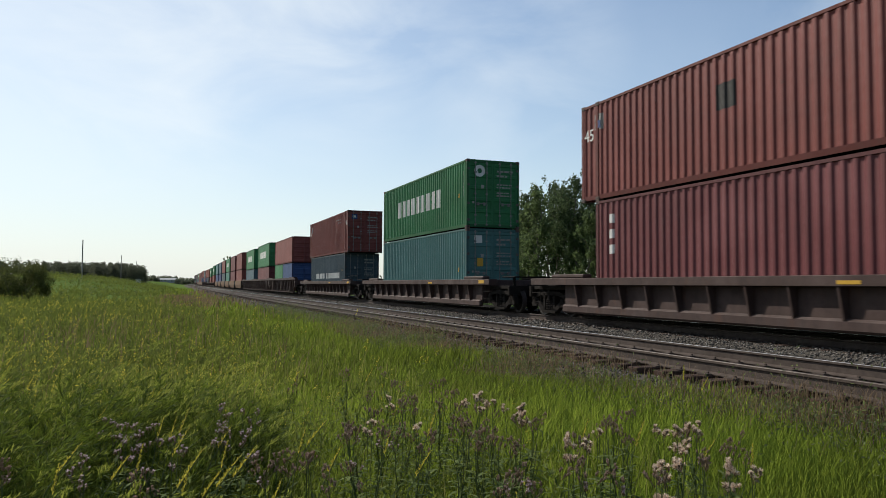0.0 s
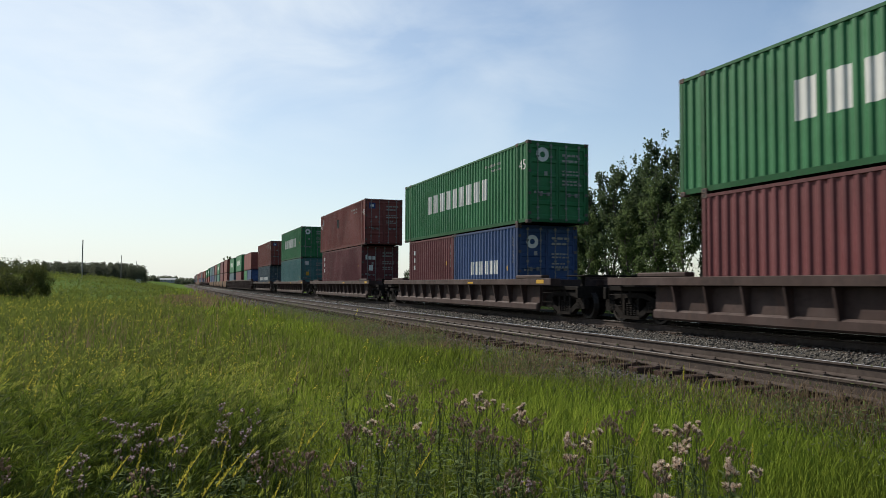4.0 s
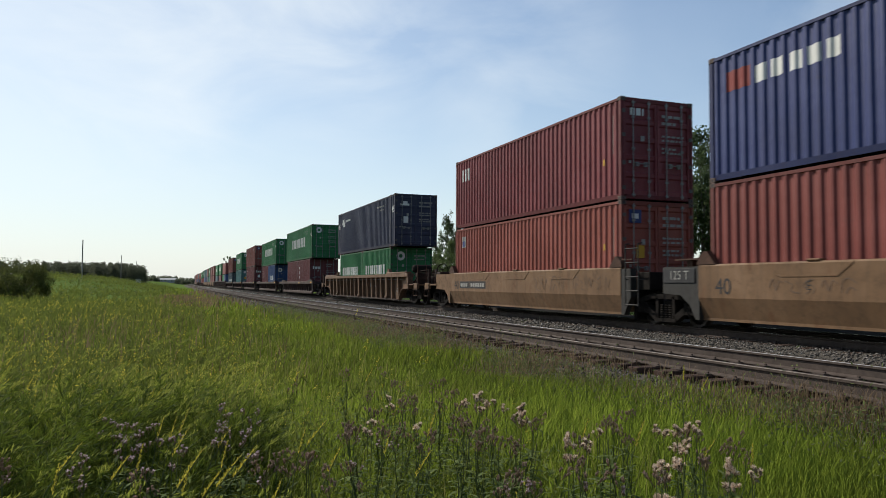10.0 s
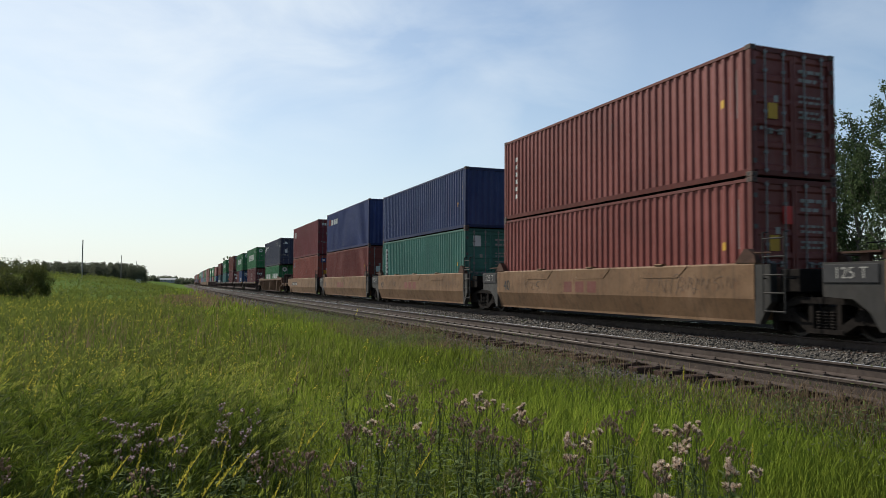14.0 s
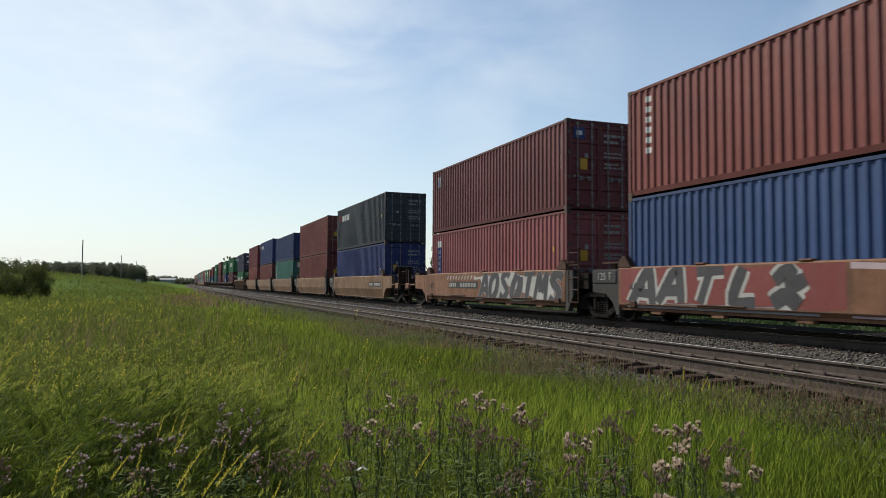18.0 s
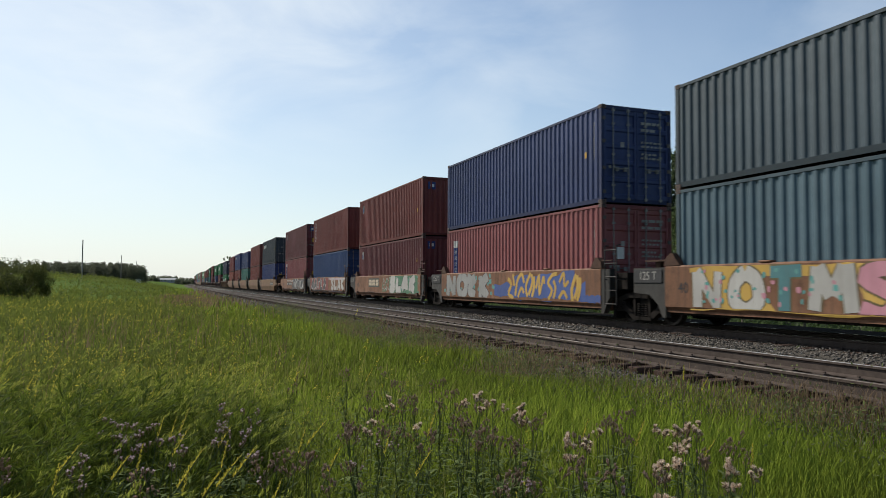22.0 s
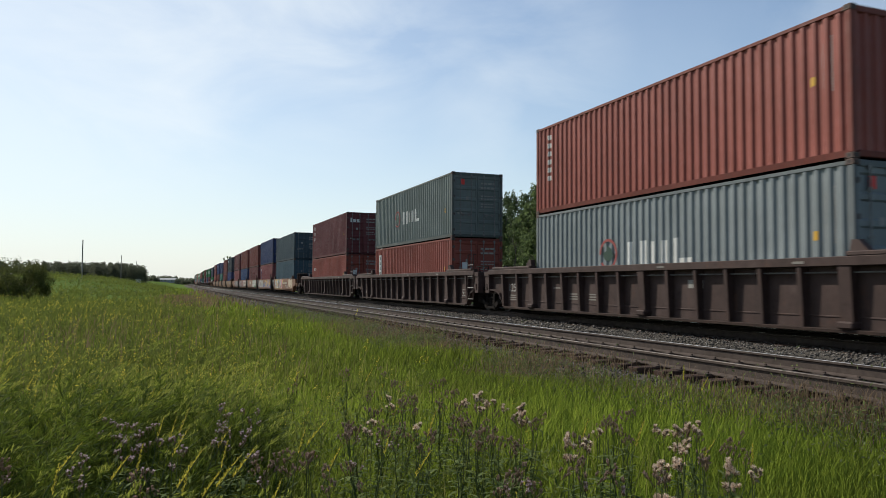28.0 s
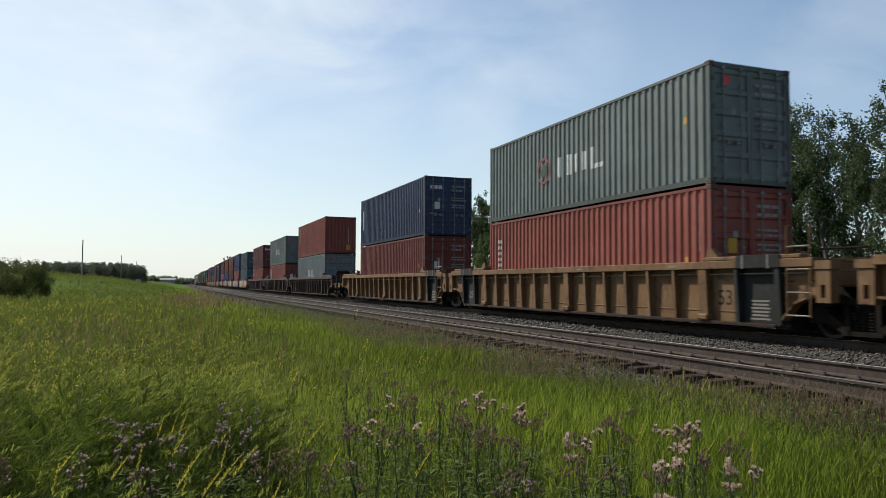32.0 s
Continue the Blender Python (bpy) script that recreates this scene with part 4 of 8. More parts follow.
def low_well_car(mat=None, full=True):
    """A stand-alone car with low sides and a deep top sill on brackets."""
    mat = mat or brown_car
    root = new("well_car")
    tagged(root, "dark brown well car with low ribbed sides, loaded", "rail car", "cars of the train")
    for s in (-1, 1):
        part("side_sill", box_mesh("side_sill", (*sorted((s * 1.16, s * 1.52)), -9.0, 9.55, 1.01, 1.22), mat), root)
        part("side_wall", box_mesh("side_wall", (*sorted((s * 1.19, s * 1.25)), -7.8, 7.8, 0.40, 1.01), mat), root)
        part("lower_flange", box_mesh("lower_flange", (*sorted((s * 1.19, s * 1.36)), -7.8, 7.8, 0.16, 0.42), mat, 0.05), root)
        if full or s < 0:
            for y in (-6.85, -5.75, -4.6, -3.45, -2.3, -1.15, 0.0, 1.15, 2.3, 3.45, 4.6, 5.75, 6.85):
                part("side_rib", gusset_mesh(s, 0.38, 1.012, 0.30, 0.17, 0.05, mat), root, "", (0, y, 0))
        for k in (-1, 1):
            part("sill_cover", box_mesh("sill_cover", (*sorted((s * 1.16, s * 1.46)), *sorted((k * 6.4, k * 8.3)), 1.22, 1.34), mat, 0.03), root)
            if s < 0 and k < 0:
                part("reflector", box_mesh("reflector", (-1.527, -1.52, -8.55, -8.05, 1.06, 1.18), yellow_mark, 0.001), root, "yellow reflector")
        part("reflector", box_mesh("reflector", (*sorted((s * 1.52, s * 1.527)), -2.8, -2.3, 1.05, 1.12), yellow_mark, 0.001), root, "yellow reflector")
    well(root, 7.75, mat)
    for k in (-1, 1):
        part("end_deck", box_mesh("end_deck", (-1.15, 1.15, *sorted((k * 7.9, k * 10.0)), 0.86, 0.98), dark_steel), root)
        part("draft_sill", box_mesh("draft_sill", (-0.36, 0.36, *sorted((k * 9.9, k * 10.5)), 0.55, 1.02), dark_steel), root)
        truck(root, k * 9.1, full)
        if full:
            end_gear(root, k, 9.0, 10.3)
            for s in (-1, 1):
                part("step", step_mesh(s, k * (9.0 if k < 0 else 9.55), -k, dark_steel), root)
            part("coupler", coupler_mesh(k), root, "rusty coupler", (0, k * 9.75, 0))
            part("air_hose", hose_mesh(k), root, "", (0, k * 9.75, 0))
            if k < 0:
                part("walkway", box_mesh("walkway", (-1.1, 1.1, -10.35, -9.25, 1.28, 1.32), dark_steel), root, "dark grating walkway")
                for x in (-0.9, 0.9):
                    part("walkway_post", box_mesh("walkway_post", (x - 0.05, x + 0.05, -9.95, -9.85, 0.98, 1.28), dark_steel), root)
    return root


RIBS = (1.03, 2.06, 3.05, 4.03, 5.04, 7.1)


@lru_cache(None)
def arch_wall_mesh(s, mat, ya, yb):
    """A high side from ya to yb; an end that reaches over its truck has an arch cut into it."""
    def foot(end):
        if end < 9.0:
            return [(8.2, 0.20), (8.36, 0.42), (end, 0.62)]
        return [(8.2, 0.20), (8.42, 0.45), (8.62, 0.66), (8.95, 0.78), (end, 0.80)]
    near, far = foot(-ya), foot(yb)
    g = Geo()
    out = [(y, z) for y, z in far] + [(yb, 1.39), (ya, 1.39)] + [(-y, z) for y, z in near[::-1]]
    x0, x1 = sorted((s * 1.20, s * 1.27))
    g.prism(out, x0, x1)
    for k, edge in ((-1, near), (1, far)):
        for (y0, z0), (y1, z1) in zip(edge, edge[1:]):
            g.prism([(k * y0, z0), (k * y1, z1), (k * y1, z1 + 0.05), (k * y0, z0 + 0.05)][::k], *sorted((s * 1.27, s * 1.42)))
    return g.mesh("side_wall", mat)


@lru_cache(None)
def slotted_post_mesh(s, y, mat):
    """An end bracket with a cap and a slot through its foot."""
    g = Geo()
    x0, x1 = sorted((s * 1.22, s * 1.44))
    g.box(x0, x1, y - 0.16, y - 0.055, 0.70, 1.34)
    g.box(x0, x1, y + 0.055, y + 0.16, 0.70, 1.34)
    g.box(x0, x1, y - 0.055, y + 0.055, 0.70, 0.80)
    g.box(x0, x1, y - 0.055, y + 0.055, 1.04, 1.34)
    g.box(x0 - 0.03, x1 + 0.03, y - 0.20, y + 0.20, 1.34, 1.50)
    return g.mesh("slotted_post", mat)


def ribbed_well_car(mat, colour, far_end="platform", near_end="joint", full=True, number="53", end_paint=None):
    """A well car with tall ribbed sides, on its own or jointed to the next."""
    root = new("well_car")
    tagged(root, "%s well car with tall ribbed sides, loaded" % colour, "rail car", "cars of the train")
    ya = -9.95 if near_end == "platform" else -9.14
    yb = 9.95 if far_end == "platform" else 9.42
    for s in (-1, 1):
        part("side_sill", box_mesh("side_sill", (*sorted((s * 1.16, s * 1.50)), ya, yb, 1.385, 1.56), mat), root)
        part("side_wall", arch_wall_mesh(s, mat, ya, yb), root)
        part("lower_flange", box_mesh("lower_flange", (*sorted((s * 1.21, s * 1.44)), -8.15, 8.15, 0.16, 0.235), rust_dark), root)
        part("crease", box_mesh("crease", (*sorted((s * 1.268, s * 1.285)), -8.1, 8.1, 0.44, 0.47), mat, 0.005), root)
        if full or s < 0:
            ribs = [(0.0, 0.26)] + [(k * y, 0.10) for y in RIBS for k in (-1, 1)] + [(k * 6.06, 0.26) for k in (-1, 1)] + [(k * 8.24, 0.12) for k in (-1, 1)]
            for y, w in ribs:
                part("side_rib", gusset_mesh(s, 0.24, 1.386, 0.28, 0.22, w, end_paint if end_paint and abs(y) > 7 and (y < 0 or far_end == "joint") else mat), root, "", (0, y, 0))
            for k in (-1, 1):
                for y in (0.0, 6.06):
                    if y or k > 0:
                        part("rib_foot", box_mesh("rib_foot", (*sorted((s * 1.2, s * 1.5)), k * y - 0.17, k * y + 0.17, 0.24, 0.38), mat, 0.03), root)
        if full and s < 0:
            # on the tan cars the sunlit look of the pipe is a paler colour
            part("side_pipe", Geo().tube((-1.37, ya + 0.3, 1.27), (-1.37, yb - 0.3, 1.27), 0.017, 6).mesh("side_pipe", glint_steel if end_paint else bare_steel), root, "thin pale pipe under the sill")
        for k in (-1, 1):
            part("sill_cover", box_mesh("sill_cover", (*sorted((s * 1.17, s * 1.48)), *sorted((k * 6.1, (yb if k > 0 else ya) - k * 0.3)), 1.56, 1.65), mat, 0.02), root)
            if (far_end if k > 0 else near_end) == "platform":
                part("end_post", box_mesh("end_post", (*sorted((s * 1.22, s * 1.47)), *sorted((k * 9.73, k * 9.97)), 0.78, 1.388), mat, 0.02), root)
            else:
                part("slotted_post", slotted_post_mesh(s, 9.60 if k > 0 else -9.32, mat), root, "slotted end bracket")
            if end_paint and full and s < 0 and (k < 0 or far_end == "joint"):
                part("sill_patch", box_mesh("sill_patch", (-1.507, -1.48, *sorted((k * 7.15, k * 8.36)), 1.388, 1.655), end_paint, 0.004), root, "black painted length of sill")
                for q in (7.35, 8.05):
                    part("sill_strap", box_mesh("sill_strap", (-1.517, -1.505, k * q - 0.025, k * q + 0.025, 1.37, 1.66), bare_steel, 0.003), root, "pale steel strap")
            if full:
                part("container_guide", Geo().prism([(k * 6.12, 1.65), (k * 6.5, 1.65), (k * 6.3, 1.86), (k * 6.16, 1.86)][::k], *sorted((s * 1.24, s * 1.40))).mesh("container_guide", mat), root)
    well(root, 8.1, mat)
    for k, kind in ((1, far_end), (-1, near_end)):
        if kind == "platform":
            truck(root, k * 9.75, full)
            if full:
                end_platform(root, k, 9.95, 11.35, mat, k < 0)
            else:
                part("end_deck", box_mesh("end_deck", (-1.42, 1.42, *sorted((k * 9.95, k * 11.3)), 0.9, 1.03), mat), root)
        else:
            part("end_beam", box_mesh("end_beam", (-1.21, 1.21, *sorted((k * 8.75, k * (9.70 if k > 0 else 9.44))), 1.02, 1.34), mat), root)
            part("joint_casting", box_mesh("joint_casting", (-0.32, 0.32, *sorted((k * 8.2, k * 9.95)), 0.55, 1.0), dark_steel), root)
            # plain dark plate, added to keep the gap under the joint black
            part("brake_rigging", box_mesh("brake_rigging", (-1.12, 1.12, *sorted((k * 8.22, k * 8.34)), 0.10, 0.9), dark_steel), root)
            if k < 0:
                truck(root, -9.85, full)
                if full:
                    for s in (-1, 1):
                        # the glint on the rungs is painted in with the pale steel
                        part("ladder", ladder_mesh(s, -8.50, -1, 0.41, 2.2, 4, mat, 0.45, glint_steel), root, "tan ladder with rungs coloured pale as sun glint" if end_paint else "")
                    part("handrail", Geo().tube((-1.34, -9.1, 1.72), (-1.34, -10.2, 1.72), 0.02, 6).tube((-1.34, -10.2, 1.72), (-1.34, -10.2, 1.3), 0.02, 6).tube((-1.34, -9.38, 1.72), (-1.34, -9.38, 1.45), 0.02, 6).mesh("handrail", dark_steel), root, "dark handrail over the joint")
    if full:
        if end_paint:
            lettering(number, 0.48, end_paint, root, -1.275, -6.58, 0.74)
        else:
            lettering(number, 0.42, dull_mark, root, -1.275, -7.65, 0.66)
        end_marks(root, -1.275, 7.65, 0.62, 0.85, faint_mark, 3)
    return root


def end_marks(root, x, y, z, w, mat, n, seed=3):
    """Small stencilled lines that cannot be read."""
    rng = random.Random(seed)
    g = Geo()
    for i in range(n):
        ww = w * rng.uniform(0.55, 1.0)
        zz = z - 0.075 * i
        g.add([(x, y - ww / 2, zz), (x, y + ww / 2, zz), (x, y + ww / 2, zz + 0.04), (x, y - ww / 2, zz + 0.04)], [(0, 1, 2, 3)])
    return part("stencil", g.mesh("stencil", mat), root)


@lru_cache(None)
def smooth_side_mesh(s, y0, y1, fold, mat, tuck, foot=0.22):
    """A plain high side whose foot leans inwards below a fold."""
    g = Geo()
    a = 1.40
    out = [(s * 1.20, foot), (s * (a - tuck), foot), (s * (a - tuck), foot + 0.06), (s * a, fold), (s * a, 1.46), (s * (a - 0.03), 1.50), (s * 1.20, 1.50)]
    g.prism(out[::-s], y0, y1, "y")
    return g.mesh("side_wall", mat)


@lru_cache(None)
def smooth_end_mesh(s, k, fold, mat, long_end):
    """The grey end of a smooth side: it rises over the truck."""
    g = Geo()
    y0, y1 = 6.3, (8.0 if long_end else 6.75 if k < 0 else 7.6)
    foot = [(y0, 0.22), (6.42, 0.22), (6.62, 0.55), (6.95, 0.78), (y1, 0.82), (y1, 1.46), (y0, 1.46)] if y1 > 7 else [(y0, 0.22), (6.42, 0.22), (6.62, 0.55), (y1, 0.70), (y1, 1.46), (y0, 1.46)]
    g.prism([(k * y, z) for y, z in foot][::k], *sorted((s * 1.22, s * 1.385)))
    return g.mesh("end_wall", mat)


def smooth_well_car(mat, colour, fold=0.74, tuck=0.15, rods=False, far_end="joint", near_end="joint", full=True, number="125 T", end_mat=None, foot=0.22):
    """A well car with plain, smooth sides, jointed to its neighbours."""
    root = new("well_car")
    tagged(root, "%s smooth-sided jointed well car, loaded" % colour, "rail car", "cars of the train")
    end_mat = end_mat or grey_panel
    for s in (-1, 1):
        part("side_wall", smooth_side_mesh(s, -6.3, 6.3, fold, mat, tuck, foot), root)
        for k, kind in ((1, far_end), (-1, near_end)):
            part("end_wall", smooth_end_mesh(s, k, fold, mat if kind == "platform" else end_mat, kind == "platform"), root)
            if full:
                part("container_guide", Geo().prism([(k * 5.75, 1.50), (k * 6.35, 1.50), (k * 6.3, 1.66), (k * 6.12, 1.80), (k * 6.02, 1.80)][::k], *sorted((s * 1.25, s * 1.40))).mesh("container_guide", rust_steel), root, "rusty container guide")
        if full:
            for y in (-3.1, 0.1, 3.1):
                part("sill_cap", box_mesh("sill_cap", (*sorted((s * 1.24, s * 1.41)), y - 0.16, y + 0.16, 1.50, 1.545), mat, 0.015), root)
            if rods:
                g = Geo().tube((s * 1.43, -6.1, 0.52), (s * 1.43, 5.9, 0.52), 0.016, 6)
                part("side_pipe", g.mesh("side_pipe", rust_steel), root, "thin pipe along the side")
                for y in (-5.9, 5.6):
                    part("pipe_bracket", box_mesh("pipe_bracket", (*sorted((s * 1.37, s * 1.47)), y - 0.12, y + 0.12, 0.44, 0.60), rust_steel), root)
                for y in (-3.4, 2.4):
                    part("lever_plate", box_mesh("lever_plate", (*sorted((s * 1.40, s * 1.46)), y - 0.75, y + 0.75, 0.54, 0.58), rust_steel), root)
                for y in (-4.5, -2.2, 0.2, 2.6, 4.8):
                    part("foot_block", box_mesh("foot_block", (*sorted((s * 1.18, s * 1.33)), y - 0.2, y + 0.2, foot - 0.08, foot + 0.02), mat), root)
    well(root, 6.35, mat)
    for k, kind in ((1, far_end), (-1, near_end)):
        if kind == "platform":
            truck(root, k * 8.0, full)
            if full:
                end_platform(root, k, 7.95, 9.4, mat, k < 0)
            else:
                part("end_deck", box_mesh("end_deck", (-1.4, 1.4, *sorted((k * 7.95, k * 9.3)), 0.9, 1.03), mat), root)
        else:
            if k > 0:
                part("end_beam", box_mesh("end_beam", (-1.2, 1.2, 7.0, 7.5, 0.9, 1.36), dark_steel), root)
                if full:
                    part("number_plate", box_mesh("number_plate", (-1.41, -1.386, 6.42, 7.58, 1.08, 1.42), black_mark if number else end_mat, 0.006), root, "dark plate with white figures")
                    g = Geo().box(-1.25, 1.25, 6.5, 7.3, 1.62, 1.66)
                    for x in (-1.1, 1.1):
                        g.box(x - 0.05, x + 0.05, 6.8, 7.0, 1.46, 1.62)
                    part("walkway", g.mesh("walkway", rust_steel), root, "narrow grating walkway")
                    if number:
                        lettering(number, 0.30, dull_mark, root, -1.415, 6.98, 1.25)
            else:
                truck(root, -7.77, full)
                # added dark sheet that hides the lit weeds behind the truck
                part("brake_rigging", box_mesh("brake_rigging", (-1.12, 1.12, -6.62, -6.5, 0.10, 0.9), dark_steel), root)
                part("end_beam", box_mesh("end_beam", (-1.2, 1.2, -7.3, -6.8, 0.9, 1.36), dark_steel), root)
                if full:
                    for s in (-1, 1):
                        part("ladder", ladder_mesh(s, -6.62, -1, 0.47, 2.1, 5, rust_steel if rods else end_mat), root)
                        part("hand_rail", Geo().tube((s * 1.3, -5.9, 1.72), (s * 1.3, -6.7, 1.70), 0.02, 6).mesh("hand_rail", rust_steel), root)
    return root


# ---- the train ----
MOVING = []
H9, H8 = 2.896, 2.591
L20, L40, L45 = 6.058, 12.192, 13.716
BASE = 0.47
rng_train = random.Random(11)


def load(centre, boxes, full=True):
    """Sets containers into a car. boxes: (bottom z, offset along the car, container)."""
    for z, dy, ob in boxes:
        MOVING.append((ob, centre, dy, z))


def add_car(centre, car):
    MOVING.append((car, centre, 0.0, 0.0))
    return car


def upright(ob, rng, length, height):
    """White and yellow service marks near the near end of the long side."""
    n = length - 0.62
    if length > 13:
        decal(ob, "service_marking", bars(n - 3.0, n - 1.6, height - 0.52, height - 0.42, 7, 0.35) + bars(n - 2.4, n - 1.6, height - 0.72, height - 0.64, 4, 0.35), dull_mark, length)
        return
    decal(ob, "service_marking", [(n - 0.05, n - 0.03, height * 0.50, height * 0.80)] + column(n + 0.14, n + 0.175, height * 0.46, height * 0.84, 19, 0.45), dull_mark, length)
    if rng.random() < 0.7:
        z = height * rng.uniform(0.35, 0.6)
        decal(ob, "caution_label", [(n - 0.35, n - 0.20, z, z + 0.18)], yellow_mark, length)


def box40(col, h=H9, end="door", full=True, length=L40):
    ob = container(length, h, col, end, full)
    if full:
        upright(ob, rng_train, length, h)
        if end == "door":
            end_writing(ob, rng_train, -length / 2, h, col)
            if rng_train.random() < 0.6 and col not in (GREEN, MID):
                end_plates(ob, "door_sticker", [(-0.72, -0.45, h * 0.45, h * 0.45 + 0.35)], -length / 2 - 0.03, yellow_mark if rng_train.random() < 0.4 else white_mark)
        else:
            end_plates(ob, "end_writing", [(0.62, 0.66, h * 0.3 + 0.12 * i, h * 0.3 + 0.07 + 0.12 * i) for i in range(10)], -length / 2 - 0.046, white_mark)
    return ob


def emblem(ob, u, z, r, mat, length, end=False, height=2.9):
    """A round emblem on the near end's left door."""
    g = Geo()
    n = 20
    y = -length / 2 + 0.027
    for i in range(n):
        a, b = 2 * math.pi * i / n, 2 * math.pi * (i + 1) / n
        g.add([(u + r * math.cos(a), y, z + r * math.sin(a)), (u + r * math.cos(b), y, z + r * math.sin(b)),
               (u + r * 0.42 * math.cos(b), y, z + r * 0.42 * math.sin(b)), (u + r * 0.42 * math.cos(a), y, z + r * 0.42 * math.sin(a))], [(0, 1, 2, 3)])
    part("round_emblem", g.mesh("round_emblem", mat), ob, "round white emblem")


def green_box(length, h, end="door"):
    ob = box40(GREEN, h, end, True, length)
    if length > 7:
        k = 3.5 if length > 13 else 2.7
        w = 7.0 if length > 13 else 6.6
        decal(ob, "white_name", bars(k, k + w, 1.15, 1.98, 9, 0.33), white_mark, length, None, "broad white block marking")
    else:
        decal(ob, "white_name", bars(0.75, 5.0, 1.13, 1.66, 9, 0.33), white_mark, length, None, "broad white block marking")
    emblem(ob, -0.62, h - 0.48, 0.25, white_mark, length)
    if length > 13:
        lettering("45", 0.52, white_mark, ob, -1.2095, -length / 2 + 0.40, 2.05)
    return ob


faded_red = paint("faded_red_logo", (0.20, 0.035, 0.030), 0.2, 0.5, 0.7)


def grey_box(end="door", col=GREY):
    ob = box40(col, H9, end)
    decal(ob, "white_name", [(5.15, 5.33, 1.08, 1.72), (5.75, 5.95, 1.08, 1.72), (6.15, 6.33, 1.12, 1.68), (6.62, 6.80, 1.12, 1.68), (7.05, 7.25, 1.08, 1.72), (7.25, 7.75, 1.08, 1.22)], white_mark, L40, None, "white block marking")
    g, core = Geo(), Geo()
    cy, cz, x = L40 / 2 - 4.25, 1.42, -W2 + 0.006
    for i in range(18):
        a, b = 2 * math.pi * i / 20, 2 * math.pi * (i + 1) / 20
        g.add([(x, cy + r * math.cos(t), cz + r * math.sin(t)) for r, t in ((0.44, a), (0.44, b), (0.36, b), (0.36, a))], [(0, 1, 2, 3)])
    core.add([(x, cy + u * 0.3, cz + v * 0.3) for u, v in ((-0.9, -0.2), (-0.2, -0.7), (0.6, -0.5), (0.9, 0.1), (0.3, 0.3), (0.2, 0.8), (-0.5, 0.5))], [(0, 1, 2, 3, 4, 5, 6)])
    part("logo_ring", g.mesh("logo_ring", faded_red), ob, "faded red ring")
    part("logo_core", core.mesh("logo_core", paint("logo_core_green", (0.012, 0.04, 0.025))), ob, "dark green patch")
    end_plates(ob, "red_logo", [(-0.82, -0.62, H9 - 0.55, H9 - 0.3)], -L40 / 2 - 0.03, red_mark)
    return ob


def vertical_name(ob, length, h, n, z0, z1, u=0.75, w=0.24):
    decal(ob, "upright_name", column(u, u + 0.75 * w, z0, z1, n, 0.42), white_mark, length, None, "white upright block marking")


def blue_plate(ob, length, z0, z1, u=0.72):
    decal(ob, "white_plate", [(u, u + 0.42, z1 - 0.28, z1)], white_mark, length)
    decal(ob, "blue_plate", [(u, u + 0.42, z0, z1 - 0.29)], blue_mark, length)
    decal(ob, "plate_letters", column(u + 0.1, u + 0.32, z0 + 0.05, z1 - 0.4, 4, 0.35), white_mark, length, None)


def logo_plate(ob, length, h):
    decal(ob, "white_logo", [(0.72, 1.10, h - 0.82, h - 0.36)], dull_mark, length)
    decal(ob, "blue_logo", [(0.80, 1.02, h - 0.78, h - 0.56)], blue_mark, length, -W2 - 0.003)
    end_plates(ob, "blue_logo", [(-0.95, -0.55, h - 0.62, h - 0.25)], -length / 2 - 0.03, blue_mark)
    end_plates(ob, "white_logo", [(-0.86, -0.64, h - 0.5, h - 0.36)], -length / 2 - 0.034, white_mark)


def forty_fives(ob, length):
    lettering("45", 0.5, white_mark, ob, -1.2095, length / 2 - 0.42, 1.95)
    lettering("45", 0.5, white_mark, ob, -1.2095, -length / 2 + 0.40, 2.05)


# low brown cars
c = 55.8
add_car(c, low_well_car())
a = box40(RED, H9, "door", True, L45)
logo_plate(a, L45, H9)
forty_fives(a, L45)
b = box40(SLATE, H8)
decal(b, "white_name", bars(2.0, 5.4, 0.85, 1.25, 5, 0.15) + bars(5.9, 10.6, 0.85, 1.25, 9, 0.15), white_mark, L40, None, "white block marking")
load(c, [(BASE + 0.1, 0, b), (BASE + 0.1 + H8, 0, a)])

c = 34.15
add_car(c, low_well_car())
b = box40(CYAN, H9)
end_plates(b, "white_plate", [(-0.85, -0.5, H9 - 0.62, H9 - 0.3)], -L40 / 2 - 0.03, white_mark)
load(c, [(BASE, 0, b), (BASE + H9, 0, green_box(L40, H9))])

c = 12.24
add_car(c, low_well_car())
a = box40(RED, H9, "door", True, L45)
logo_plate(a, L45, H9)
forty_fives(a, L45)
decal(a, "faded_patch", [(5.75, 6.35, 1.55, 2.15)], grey_panel, L45, None, "grey scuffed patch")
b = box40(MAROON, H9)
vertical_name(b, L40, H9, 3, 1.15, 2.45, 0.62, 0.34)
end_plates(b, "white_name", [(-0.95, -0.82, 2.0, 2.3), (-0.76, -0.56, 2.0, 2.22), (-0.5, -0.3, 2.0, 2.22)], -L40 / 2 - 0.03, white_mark)
load(c, [(BASE + 0.1, 0, b), (BASE + 0.1 + H9, 0, a)])

c = -9.56
add_car(c, low_well_car())
b1 = box40(MAROON, H8, "front", True, L20)
vertical_name(b1, L20, H8, 3, 1.0, 2.1, 0.62, 0.3)
b2 = box40(MID, H8, "door", True, L20)
decal(b2, "white_name", bars(1.75, 4.55, 0.84, 1.36, 6, 0.36), white_mark, L20, None, "white block marking")
emblem(b2, -0.62, H8 - 0.6, 0.24, white_mark, L20)
